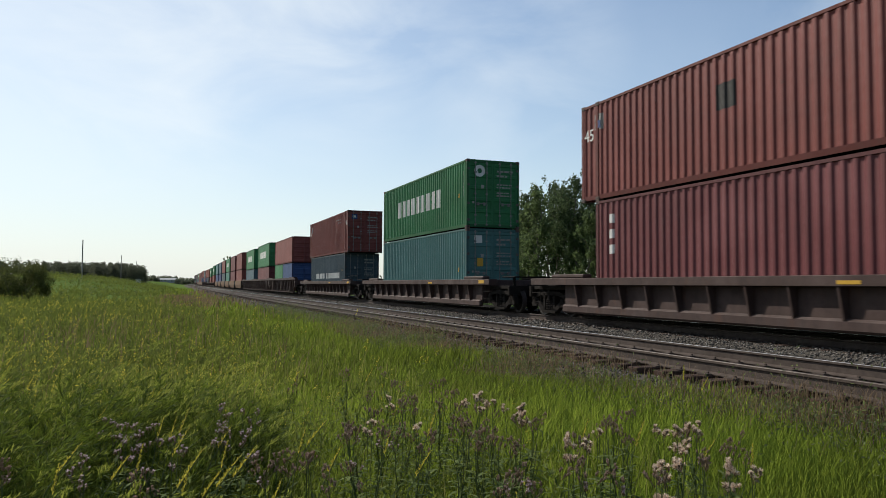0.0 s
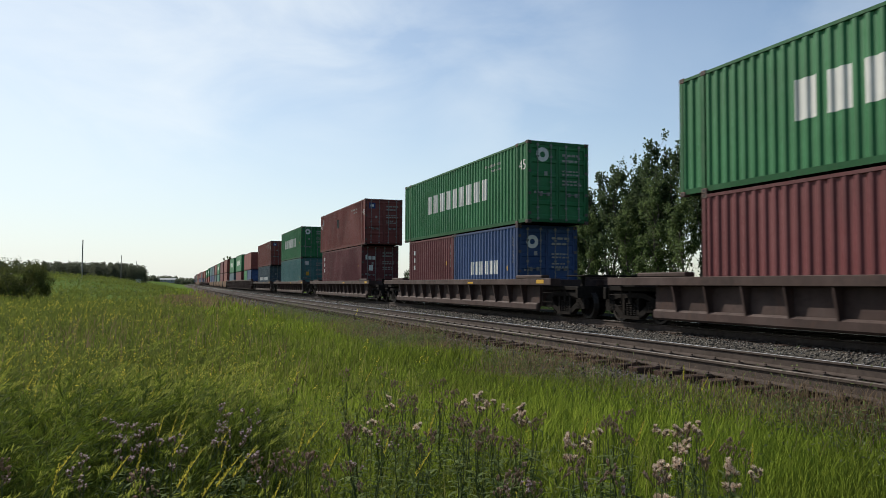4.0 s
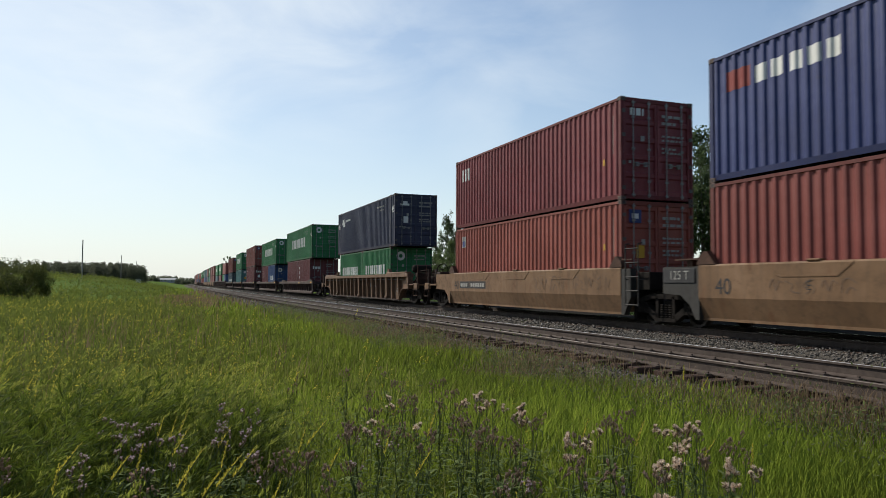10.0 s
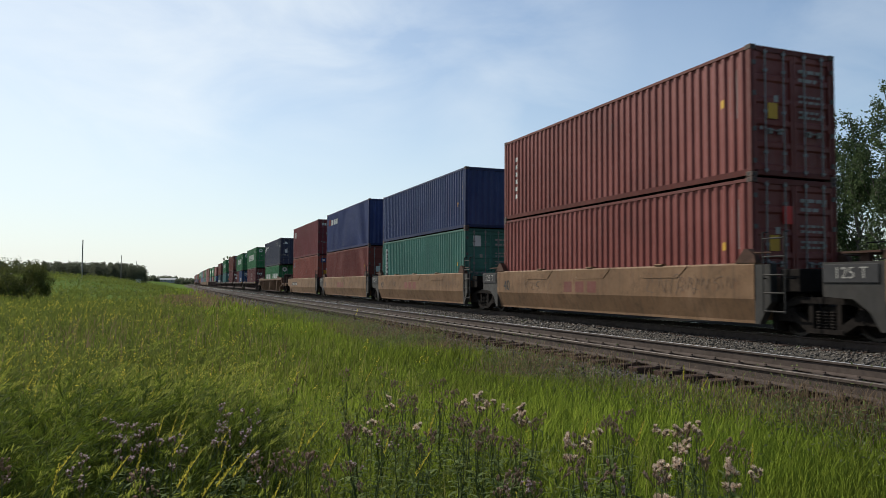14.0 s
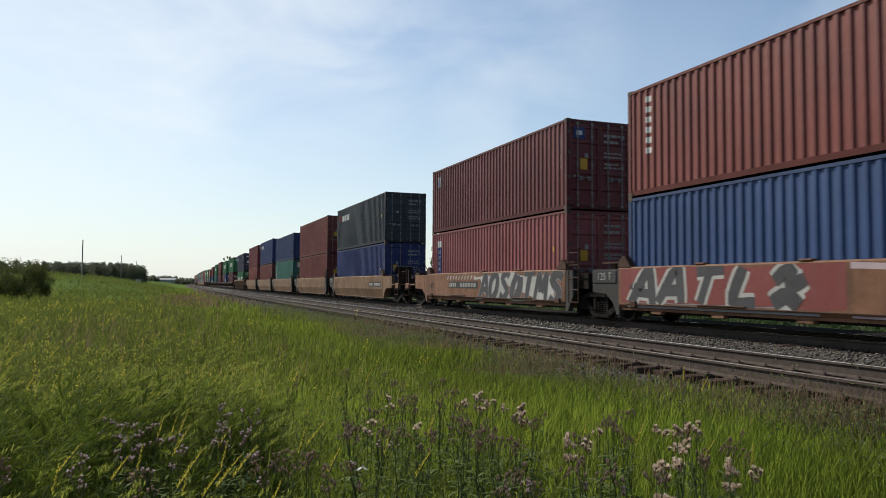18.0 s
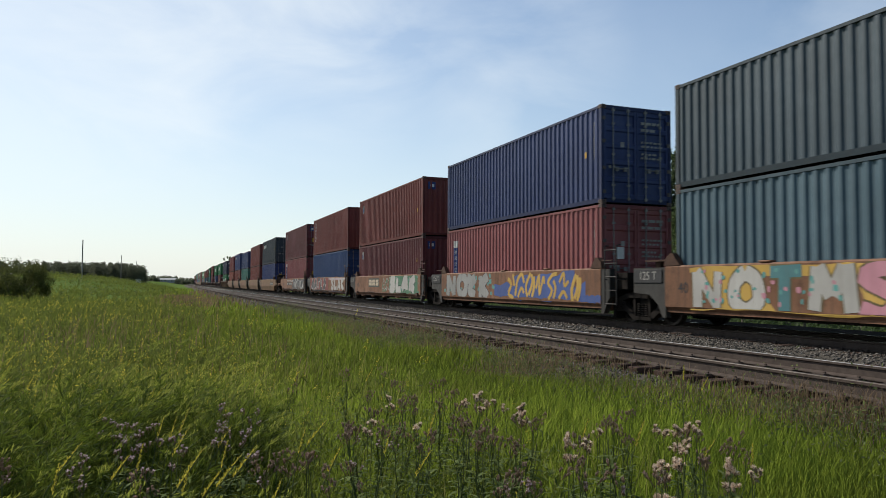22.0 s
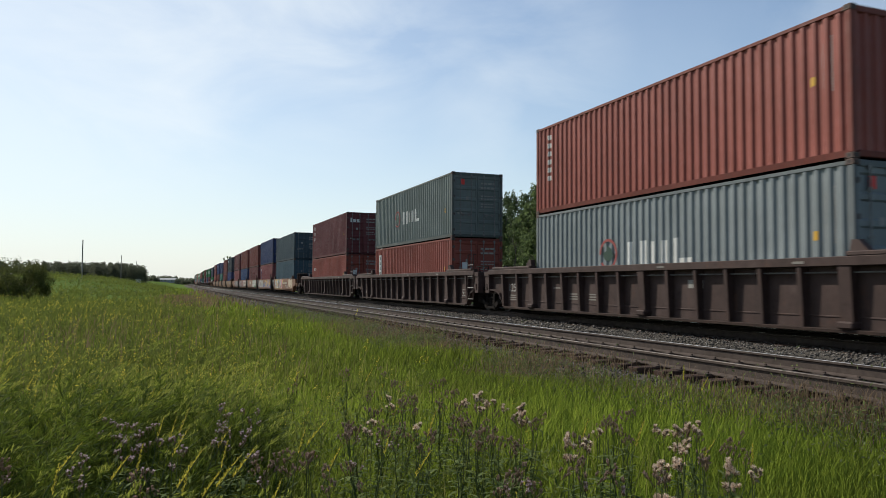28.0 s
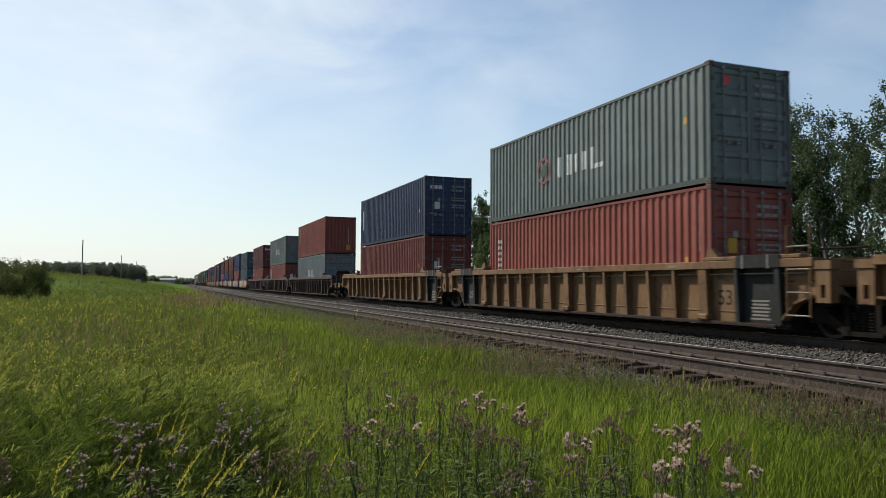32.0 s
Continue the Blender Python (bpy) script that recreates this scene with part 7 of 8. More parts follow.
def build_thicket():
    """Tall feathery weeds in a dense bank beside the road, leaning with the wind."""
    out = []
    r = np.random.default_rng(77)
    for i in range(230):
        rad, a = math.sqrt(r.uniform(2.6 ** 2, 5.7 ** 2)), math.radians(r.uniform(-16, 7.0))
        x, y = rad * math.sin(a), rad * math.cos(a)
        if x > 0.75 or patches(np.array([x]), np.array([y]), 0.6, 12)[0] < 0.3:
            continue
        h = r.uniform(0.60, 0.92) * (1.0 if x < 0.2 else 0.75) * (1.0 if rad > 4.0 else 0.62)
        if 3.2 < rad < 4.7 and a > -0.075:
            h *= 0.72
        z = float(ground_z(x, y))
        lean = np.array([r.normal() * 0.12 + 0.24, r.normal() * 0.12, 1.0])
        for b in range(13):
            t = 0.12 + 0.85 * (b + r.random()) / 13
            base = np.array([x, y, z]) + lean * h * t * np.array([t, t, 1.0])
            ang = r.uniform(0, 6.283)
            reach = h * 0.34 * (1.15 - 0.75 * t)
            d = np.array([math.cos(ang) * 0.8 + 0.45, math.sin(ang) * 0.8, r.uniform(0.5, 1.1)])
            n = 36
            s = np.sort(r.random(n))[:, None]
            p = base + d * s * reach + np.array([0.10, 0, -0.12]) * s ** 2 * reach
            dirs = d[None] * 0.9 + r.normal(size=(n, 3)) * 0.48
            dirs /= np.linalg.norm(dirs, axis=1, keepdims=True)
            e = np.cross(dirs, r.normal(size=(n, 3)))
            e /= np.linalg.norm(e, axis=1, keepdims=True)
            L = r.uniform(0.035, 0.085, n)[:, None]
            wd = r.uniform(0.0015, 0.0036, n)[:, None]
            v = np.stack([p, p + dirs * L * 0.5 + e * wd, p + dirs * L, p + dirs * L * 0.5 - e * wd], 1)
            out.append((v.reshape(-1, 3), np.arange(4 * n)))
    plumes = []
    for i in range(520):
        rad, a = math.sqrt(r.uniform(2.7 ** 2, 7.5 ** 2)), math.radians(r.uniform(-16, 10.0))
        x, y = rad * math.sin(a), rad * math.cos(a)
        if x > 0.9 or r.random() > 0.25 + patches(np.array([x]), np.array([y]), 0.5, 15)[0]:
            continue
        h = r.uniform(0.58, 0.95) * (0.75 if rad < 4.0 else 1.0)
        base = np.array([x, y, float(ground_z(x, y)) + h])
        d = np.array([r.uniform(0.1, 0.9), r.normal() * 0.25, r.uniform(0.5, 1.0)])
        ln = r.uniform(0.08, 0.19)
        n = 26
        s = r.random(n)[:, None]
        p = base + d * s * ln + np.array([0.25, 0, -0.35]) * s ** 2 * ln + r.normal(size=(n, 3)) * 0.005
        way = d / np.linalg.norm(d) + r.normal(size=(n, 3)) * 0.28
        way /= np.linalg.norm(way, axis=1, keepdims=True)
        e = np.cross(way, r.normal(size=(n, 3)))
        e /= np.linalg.norm(e, axis=1, keepdims=True)
        ln2, wd = r.uniform(0.018, 0.034, n)[:, None], r.uniform(0.0018, 0.0034, n)[:, None]
        v = np.stack([p, p + way * ln2 * 0.5 + e * wd, p + way * ln2, p + way * ln2 * 0.5 - e * wd], 1)
        plumes.append((v.reshape(-1, 3), np.arange(4 * n)))
    stuff("grass_plume", merged(plumes), 4, plume_yellow, "pale yellow-green seed plumes nodding over the weeds", "grass")
    stuff("tall_weed_thicket", merged(out), 4, thicket_green, "tall dark green feathery weeds in a bank", "weeds")


def build_thistle_leaves():
    """The leafy mass at the foot of the thistles."""
    x = rng_veg.uniform(-0.4, 2.9, 2600)
    y = rng_veg.uniform(1.9, 7.4, 2600)
    k = rng_veg.random(2600) < np.interp(x, [-0.4, -0.1, 0.3, 0.6, 1.1, 1.8, 2.7], [0.4, 0.6, 0.4, 0.2, 0.6, 0.6, 0.03]) * np.interp(y, [1.9, 3.0, 4.5, 6.2, 7.4], [0.3, 0.6, 0.8, 0.45, 0.05]) * (0.1 + 0.75 * patches(x, y, 0.5, 9))
    x, y = x[k], y[k]
    n = 34
    h = rng_veg.uniform(0.22, 0.62, len(x))
    t = rng_veg.uniform(0.05, 1.0, (len(x), n))
    q = rng_veg.normal(size=(len(x), n, 2)) * 0.055
    p = np.stack([x[:, None] + q[..., 0], y[:, None] + q[..., 1], ground_z(x, y)[:, None] + h[:, None] * t], -1).reshape(-1, 3)
    stuff("thistle_foliage", leaf_arrays(p, 0.050, 0.012, 1.3), 4, thistle_leaf, "thick grey-green foliage at the foot of thistles", "weeds")


thistle_leaf = foliage("thistle_leaves", (0.058, 0.088, 0.026), (0.120, 0.168, 0.050), (0.22, 0.27, 0.09), 0.5)
plume_yellow = foliage("yellow_green_plumes", (0.10, 0.145, 0.024), (0.22, 0.27, 0.042), (0.37, 0.39, 0.075), 0.5)
thicket_green = foliage("thicket_leaves", (0.018, 0.034, 0.008), (0.064, 0.106, 0.016), (0.22, 0.28, 0.036), 0.34)
build_grass()
build_thicket()
build_thistle_leaves()
build_trackside()
build_weeds()

# ---- thistles ----
thistle_stem = foliage("thistle_stem", (0.060, 0.080, 0.032), (0.095, 0.125, 0.048), (0.14, 0.17, 0.07), 0.35)
bulb_mat = foliage("thistle_bulb", (0.145, 0.105, 0.068), (0.235, 0.172, 0.112), (0.34, 0.255, 0.175), 0.45)
purple_tuft = foliage("purple_thistle_tuft", (0.30, 0.21, 0.24), (0.46, 0.35, 0.38), (0.60, 0.50, 0.50), 0.6)
brown_tuft = foliage("faded_thistle_tuft", (0.15, 0.095, 0.080), (0.27, 0.18, 0.15), (0.42, 0.30, 0.25), 0.5)
down_tuft = foliage("white_thistle_down", (0.48, 0.36, 0.27), (0.66, 0.52, 0.41), (0.84, 0.70, 0.57), 0.6)


def add_head(g, kind, m, r):
    """A scaly bulb with a tuft of fine bristles, or a loose puff of down."""
    prof = [(0.0, 0.003), (0.008, 0.0085), (0.018, 0.0085), (0.025, 0.0055)]
    n = 6
    for i in range(n):
        a, b = 2 * math.pi * i / n, 2 * math.pi * (i + 1) / n
        for (za, ra), (zb, rb) in zip(prof, prof[1:]):
            g.add([m @ Vector(q) for q in ((ra * math.cos(a), ra * math.sin(a), za), (ra * math.cos(b), ra * math.sin(b), za), (rb * math.cos(b), rb * math.sin(b), zb), (rb * math.cos(a), rb * math.sin(a), zb))], [(0, 1, 2, 3)])
    count, ln, wide, mi = {"purple": (22, 0.015, 0.0016, 1), "brown": (18, 0.011, 0.0018, 1), "down": (90, 0.022, 0.0017, 2)}[kind]
    for i in range(count):
        a = r.uniform(0, 6.283)
        up = r.uniform(-0.35, 1.0) if kind == "down" else r.uniform(0.6, 1.0)
        s = math.sqrt(max(0.0, 1 - up * up))
        d = Vector((math.cos(a) * s, math.sin(a) * s, up)) * ln * r.uniform(0.65, 1.15)
        o = Vector((math.cos(a) * 0.004, math.sin(a) * 0.004, 0.023))
        w = Vector((-math.sin(a), math.cos(a), 0)) * wide
        g.add([m @ q for q in (o - w * 0.5, o + w * 0.5, o + d + w, o + d - w)], [(0, 1, 2, 3)], mi)


def cluster_mesh(kind, seed):
    """Four to six small heads crowded on one twig end."""
    r = random.Random(seed)
    g = Geo()
    for i in range(r.randint(5, 7)):
        at = Vector((r.uniform(-0.030, 0.030), r.uniform(-0.030, 0.030), r.uniform(-0.030, 0.014)))
        sc = r.uniform(0.62, 0.95)
        which = kind if kind != "down" or i < 4 else "brown"
        m = Matrix.LocRotScale(at, Euler((r.uniform(-0.6, 0.6), r.uniform(-0.6, 0.6), r.uniform(0, 6))), (sc, sc, sc))
        add_head(g, which, m, r)
        foot = m @ Vector((0, 0, 0))
        g.tube((0, 0, -0.045), foot, 0.0012, 4, 0.001, cap=False)
    return g.mesh("flower_head", bulb_mat, purple_tuft if kind == "purple" else brown_tuft, down_tuft)


HEADS = {k: [cluster_mesh(k, s) for s in (1, 2, 3)] for k in ("purple", "brown", "down")}


def thistle(seed, kinds, tall):
    """A branching thistle: ridged stem, spiny leaves, a head on each twig."""
    r = random.Random(seed)
    root = new("thistle")
    tips, joints, line = [], [], [Vector((0, 0, -0.03))]
    for i in range(5):
        p = line[-1]
        line.append(Vector((p.x + r.uniform(-0.02, 0.03), p.y + r.uniform(-0.02, 0.02), tall * 0.74 * (i + 1) / 5)))
        joints.append((p, line[-1]))
    part("stem", Geo().sweep(line, [0.006, 0.0052, 0.0044, 0.0036, 0.003, 0.0022], 6).mesh("stem", thistle_stem), root)
    for i in range(r.randint(3, 4)):
        a, b = joints[r.randint(2, 4)]
        s = a.lerp(b, r.random())
        ang = r.uniform(0, 6.283)
        out = r.uniform(0.02, 0.09)
        e = Vector((s.x + math.cos(ang) * out, s.y + math.sin(ang) * out, tall * r.uniform(0.88, 1.0)))
        m = s.lerp(e, 0.5) + Vector((math.cos(ang) * 0.015, math.sin(ang) * 0.015, -0.015))
        part("twig", Geo().sweep([s, m, e], [0.0024, 0.002, 0.0014], 5).mesh("twig", thistle_stem), root)
        tips.append(e + Vector((0, 0, 0.03)))
        if r.random() < 0.12:
            tips.append(s.lerp(e, 0.8) + Vector((r.uniform(-0.05, 0.05), r.uniform(-0.05, 0.05), 0.02)))
    lv = Geo()
    for i in range(52):
        a, b = joints[r.randint(0, 4)]
        s = a.lerp(b, r.random())
        ang = r.uniform(0, 6.283)
        d = Vector((math.cos(ang), math.sin(ang), r.uniform(0.1, 0.9))).normalized()
        side = Vector((-math.sin(ang), math.cos(ang), 0))
        ln = r.uniform(0.05, 0.12)
        vs = [s]
        for k in range(1, 5):
            c = s + d * ln * k / 5 + Vector((0, 0, -0.03 * (k / 5) ** 2))
            w = side * (0.005 if k % 2 else 0.010)
            vs += [c - w, c + w]
        vs.append(s + d * ln + Vector((0, 0, -0.03)))
        lv.add(vs, [(0, 2, 1), (1, 2, 4, 3), (3, 4, 6, 5), (5, 6, 8, 7), (7, 8, 9)])
    part("leaves", lv.mesh("leaves", thistle_leaf), root, "spiny green leaves")
    for t in tips:
        kind = r.choice(kinds)
        hd = part("flower_head", r.choice(HEADS[kind]), root, {"purple": "crowded small purple heads", "brown": "crowded faded brown heads", "down": "brown heads breaking into pale down"}[kind])
        sc = r.uniform(0.62, 0.95) * (0.82 if kind == "purple" else 1.0)
        hd.matrix_basis = Matrix.LocRotScale(t, Euler((r.uniform(-0.3, 0.3), r.uniform(-0.3, 0.3), r.uniform(0, 6))), (sc, sc, sc))
    return root


THISTLE_AT = [
              (1.53, 4.87, "b"), (1.53, 4.60, "b"), (1.56, 4.44, "b"), (1.35, 4.41, "bd"), (1.72, 4.55, "b"), (1.88, 4.75, "b"), (1.02, 3.77, "pb"), (1.04, 3.62, "bd"),
              (1.16, 3.77, "pb"), (1.20, 3.65, "bd"), (1.15, 3.38, "b"), (1.84, 4.22, "bd"), (1.78, 3.70, "b"), (1.94, 3.90, "bd"),
              (1.95, 3.78, "b"), (1.50, 3.63, "b"), (1.51, 3.34, "b"), (1.53, 3.20, "b"), (1.66, 3.34, "b"), (0.65, 2.97, "pb"),
              (2.38, 3.63, "b"), (2.30, 3.42, "b"), (2.37, 3.35, "b"),
              (-0.23, 4.3, "p"), (-0.16, 4.14, "p"), (0.0, 4.14, "p"), (-0.22, 3.43, "p"), (-0.19, 3.74, "p"), (0.02, 3.73, "p"), (-0.07, 3.12, "pb"), (-0.5, 3.54, "pb"),
              (0.31, 4.68, "p"), (0.46, 4.53, "p"), (0.36, 3.9, "pp"), (0.41, 3.71, "p"), (0.54, 3.36, "pb"),
              (0.44, 3.24, "pb"), (0.61, 3.14, "b"), (0.91, 5.82, "b"), (1.53, 6.37, "b"), (1.96, 6.44, "b"), (1.71, 5.39, "b"), (1.38, 5.2, "b"),
              (2.0, 5.3, "b"), (1.44, 4.55, "bd"), (1.1, 3.9, "bd"), (1.03, 3.81, "pb"), (1.99, 4.52, "d"), (1.8, 4.2, "bd"),
              (1.54, 3.74, "b"), (1.97, 4.25, "bd"), (2.03, 4.06, "d"), (2.03, 3.87, "b"), (1.52, 3.42, "b"), (1.42, 2.74, "pb"), (1.29, 2.63, "pb"),
              (1.54, 2.65, "pb"), (1.87, 3.09, "d"), (1.83, 2.9, "b"), (2.14, 3.33, "bd"), (2.48, 3.71, "b"), (2.59, 3.73, "b"), (2.46, 3.12, "d"), (2.62, 3.25, "d"), (2.76, 3.32, "bd"),
              (2.19, 2.79, "bd"), (2.8, 3.13, "b"), (2.71, 3.13, "bd"), (1.97, 2.54, "d"), (1.91, 2.61, "bd"), (1.65, 2.55, "pb"), (2.26, 2.44, "d"), (2.37, 2.71, "b"), (2.52, 2.75, "b")]
makers = {}
for i, (x, y, code) in enumerate(THISTLE_AT):
    key = ("".join(sorted(set(code))), i % 2)
    words = {"p": "purple", "b": "brown", "d": "down"}
    m = pose(x, y, float(ground_z(x, y)), 0, 0, i * 77 % 360)
    if key not in makers:
        th = thistle(50 + len(makers), [words[c] for c in code] + (["brown"] * 3 if "b" in code and len(set(code)) > 1 else []), 0.745)
        look_of = " and ".join({"p": "purple", "b": "faded brown", "d": "white downy"}[c] for c in key[0])
        tagged(th, "wild thistle with spiny leaves and %s heads" % (look_of if len(key[0]) < 3 else "mixed faded"), "thistle", "thistles in the grass")
        th.matrix_basis = m
        makers[key] = th
    else:
        copy_thing(makers[key], m)


# ---- tall yellow stalks and a butterfly ----
def flower_stalk(seed, tall):
    r = random.Random(seed)
    root = tagged(new("flower_stalk"), "tall yellow-flowered weed stalk rising from the meadow", "wildflower", "yellow stalks in the meadow")
    lean = r.uniform(0.08, 0.30)
    root["reach"] = lean * tall
    line = [Vector((lean * tall * q ** 3, r.uniform(-0.01, 0.01), tall * q - 0.03)) for q in (0.0, 0.35, 0.6, 0.8, 1.0)]
    part("stem", Geo().sweep(line, [0.0034, 0.003, 0.0026, 0.002, 0.0014], 6).mesh("stem", thistle_stem), root)
    g = Geo()
    for i in range(54):
        q = 0.87 + 0.13 * i / 54
        c = Vector((lean * tall * q ** 3, 0, tall * q - 0.03))
        a = r.uniform(0, 6.283)
        d = Vector((math.cos(a) + lean, math.sin(a), 1.6)).normalized() * r.uniform(0.009, 0.019) * (1.25 - 0.7 * (q - 0.87) / 0.13)
        e = d.cross(Vector((0, 0, 1))).normalized() * 0.0032
        g.add([c, c + d * 0.6 + e, c + d, c + d * 0.6 - e], [(0, 1, 2, 3)])
    part("blossom", g.mesh("blossom", yellow_petal), root, "spike of small yellow flowers")["kind"] = "stuff"
    lv = Geo()
    for i in range(12):
        q = r.uniform(0.1, 0.7)
        c = Vector((lean * tall * q ** 3, 0, tall * q - 0.03))
        a = r.uniform(0, 6.283)
        d = Vector((math.cos(a), math.sin(a), 0.5)).normalized() * r.uniform(0.05, 0.11)
        e = d.cross(Vector((0, 0, 1))).normalized() * 0.009
        lv.add([c, c + d * 0.5 + e, c + d, c + d * 0.5 - e], [(0, 1, 2, 3)])
    part("leaves", lv.mesh("leaves", weed_green), root)
    return root


stalks = [flower_stalk(s, 0.80 + 0.04 * s) for s in range(3)]
# where the tips of the stalks stand
STALK_TIP = [(-0.18, 5.66), (-0.01, 5.6), (0.07, 5.38), (-0.28, 5.0), (0.1, 4.1), (0.16, 4.08), (0.36, 3.93), (0.04, 4.17), (0.14, 3.5), (-0.1, 3.42), (-0.05, 3.4), (-0.28, 3.35),
             (0.15, 3.15), (0.29, 3.32), (0.37, 2.97), (0.43, 2.74), (0.65, 3.47), (0.74, 3.44), (0.76, 3.21), (1.02, 3.31), (1.32, 3.52), (1.1, 2.99), (-0.34, 3.16), (0.18, 3.04),
             (0.24, 2.98), (0.12, 2.92), (0.30, 2.85), (-0.54, 5.72), (-0.69, 5.13), (-0.87, 5.83), (1.77, 6.34), (1.16, 6.54), (3.89, 4.79),
             (3.97, 4.61), (2.1, 3.34), (2.2, 3.0), (2.53, 2.89), (2.5, 2.62), (-0.88, 7.97), (-0.9, 6.57), (-0.7, 6.19), (-1.15, 7.38), (-0.39, 6.4)]
for i, (x, y) in enumerate(STALK_TIP):
    turn = math.radians((i * 53 % 90) - 30)
    reach = stalks[i % 3]["reach"]
    x, y = x - reach * math.cos(turn), y - reach * math.sin(turn)
    m = pose(x, y, float(ground_z(x, y)), 0, 0, math.degrees(turn))
    if i < 3:
        stalks[i].matrix_basis = m
    else:
        copy_thing(stalks[i % 3], m)

wing_white = foliage("white_wing", (0.62, 0.64, 0.58), (0.72, 0.73, 0.67), (0.8, 0.8, 0.75), 0.4)
butterfly = tagged(new("butterfly"), "small white butterfly fluttering over the thistles", "butterfly")
part("body", Geo().sweep([(0, -0.008, 0), (0, -0.003, 0.001), (0, 0.003, 0.001), (0, 0.007, 0.0015)], [0.0008, 0.0018, 0.002, 0.001], 6).mesh("body", bulb_mat), butterfly)
wings = []
for s in (-1, 1):
    g = Geo()
    size = 0.75
    fore = [(0.001, 0.004), (0.010, 0.015), (0.022, 0.017), (0.024, 0.010), (0.016, 0.000), (0.001, -0.001)]
    hind = [(0.001, 0.000), (0.014, -0.001), (0.018, -0.009), (0.012, -0.015), (0.004, -0.012)]
    for shape, z in ((fore, 0.0015), (hind, 0.001)):
        g.prism([(s * a * size, b * size) for a, b in shape][::s], z, z + 0.0003, "z")
    wings.append((part("wing", g.mesh("wing", wing_white), butterfly, "thin white wing"), s))


# ---- trees, woods and the distance ----
bark = surface("grey_poplar_bark", (0.07, 0.06, 0.05), (0.20, 0.18, 0.155), 5.0, 0.9, 0.0, 0.6, (3, 3, 0.7))
poplar_leaf = foliage("poplar_leaves", (0.032, 0.054, 0.024), (0.062, 0.094, 0.040), (0.115, 0.158, 0.070), 0.5, 0.2)
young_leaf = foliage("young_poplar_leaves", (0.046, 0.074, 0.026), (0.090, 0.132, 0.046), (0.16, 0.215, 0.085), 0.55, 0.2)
bush_leaf = foliage("bush_leaves", (0.040, 0.054, 0.016), (0.074, 0.092, 0.026), (0.13, 0.14, 0.042), 0.45)
# far leaves: distance haze is put into their paler, greyer colour
hazed_leaf = foliage("far_wood_leaves", (0.070, 0.078, 0.056), (0.100, 0.114, 0.078), (0.14, 0.155, 0.10), 0.5)


def tree_parts(height, seed, leaves, size, crown_from=0.20, spread=0.150):
    """Trunk with limbs, and a crown of loose leaves gathered round the twigs."""
    r = np.random.default_rng(seed)
    g = Geo()
    pts = [Vector((0, 0, -0.15))]
    k = 9
    for i in range(1, k + 1):
        pts.append(Vector((r.normal() * 0.05 * i ** 0.7, r.normal() * 0.05 * i ** 0.7, height * 0.97 * i / k)))
    rad = [0.012 * height * (1 - 0.93 * i / k) + 0.008 for i in range(k + 1)]
    for i in range(k):
        g.tube(pts[i], pts[i + 1], rad[i], 8, rad[i + 1], cap=False)
    twigs = []
    n = 30
    for i in range(n):
        f = crown_from + (0.97 - crown_from) * (i + r.random()) / n
        j = min(int(f * k), k - 1)
        s = pts[j].lerp(pts[j + 1], f * k - j)
        a = r.uniform(0, 2 * math.pi)
        up = (f - crown_from) / (1 - crown_from)
        env = min(1.0, 0.35 + 2.4 * up) * (1.02 - up) ** 0.55
        ln = height * spread * env * r.uniform(0.55, 1.2) + 0.12
        e = s + Vector((math.cos(a) * ln, math.sin(a) * ln, ln * r.uniform(0.9, 2.0)))
        e.z = min(e.z, height * 1.01)
        m = s.lerp(e, 0.5) + Vector((0, 0, -0.08 * ln))
        rr = rad[j] * 0.42
        g.tube(s, m, rr, 5, rr * 0.6, cap=False)
        g.tube(m, e, rr * 0.6, 5, 0.006, cap=False)
        twigs += [(s, m, 0.75), (m, e, 1.0), (m, e, 0.8)]
        for q in range(2):
            d = m.lerp(e, r.random()) + Vector(r.normal(size=3) * ln * 0.28)
            twigs.append((m, d, 0.9))
    w = np.array([t[2] * ((t[1] - t[0]).length + 0.1) for t in twigs])
    A, B = np.array([t[0] for t in twigs]), np.array([t[1] for t in twigs])
    clumps = leaves // 34
    pick = r.choice(len(twigs), clumps, p=w / w.sum())
    t = r.random((clumps, 1)) ** 0.7
    c = A[pick] * (1 - t) + B[pick] * t + r.normal(size=(clumps, 3)) * 0.015 * height
    big = r.uniform(0.5, 1.2, clumps) * 0.038 * height
    k = r.integers(0, clumps, leaves)
    d = r.normal(size=(leaves, 3))
    d /= np.linalg.norm(d, axis=1, keepdims=True)
    p = c[k] + d * (big[k] * r.random(leaves) ** 0.45)[:, None] * np.array([0.8, 0.8, 1.5])
    return g.mesh("trunk", bark), p


def make_tree(name, height, seed, leaves, size, label, category, leaf_mat, **kw):
    root = new(name)
    trunk, p = tree_parts(height, seed, leaves, size, **kw)
    part("trunk", trunk, root, "slender grey trunk with limbs")
    part("crown", raw_mesh("crown", *(lambda a: (a[0], 4, a[1]))(leaf_arrays(p, size, size * 0.75, 0.9)), [leaf_mat]), root, "loose crown of small green leaves")
    return tagged(root, label, category, "poplars behind the line" if name == "poplar_tree" else "")


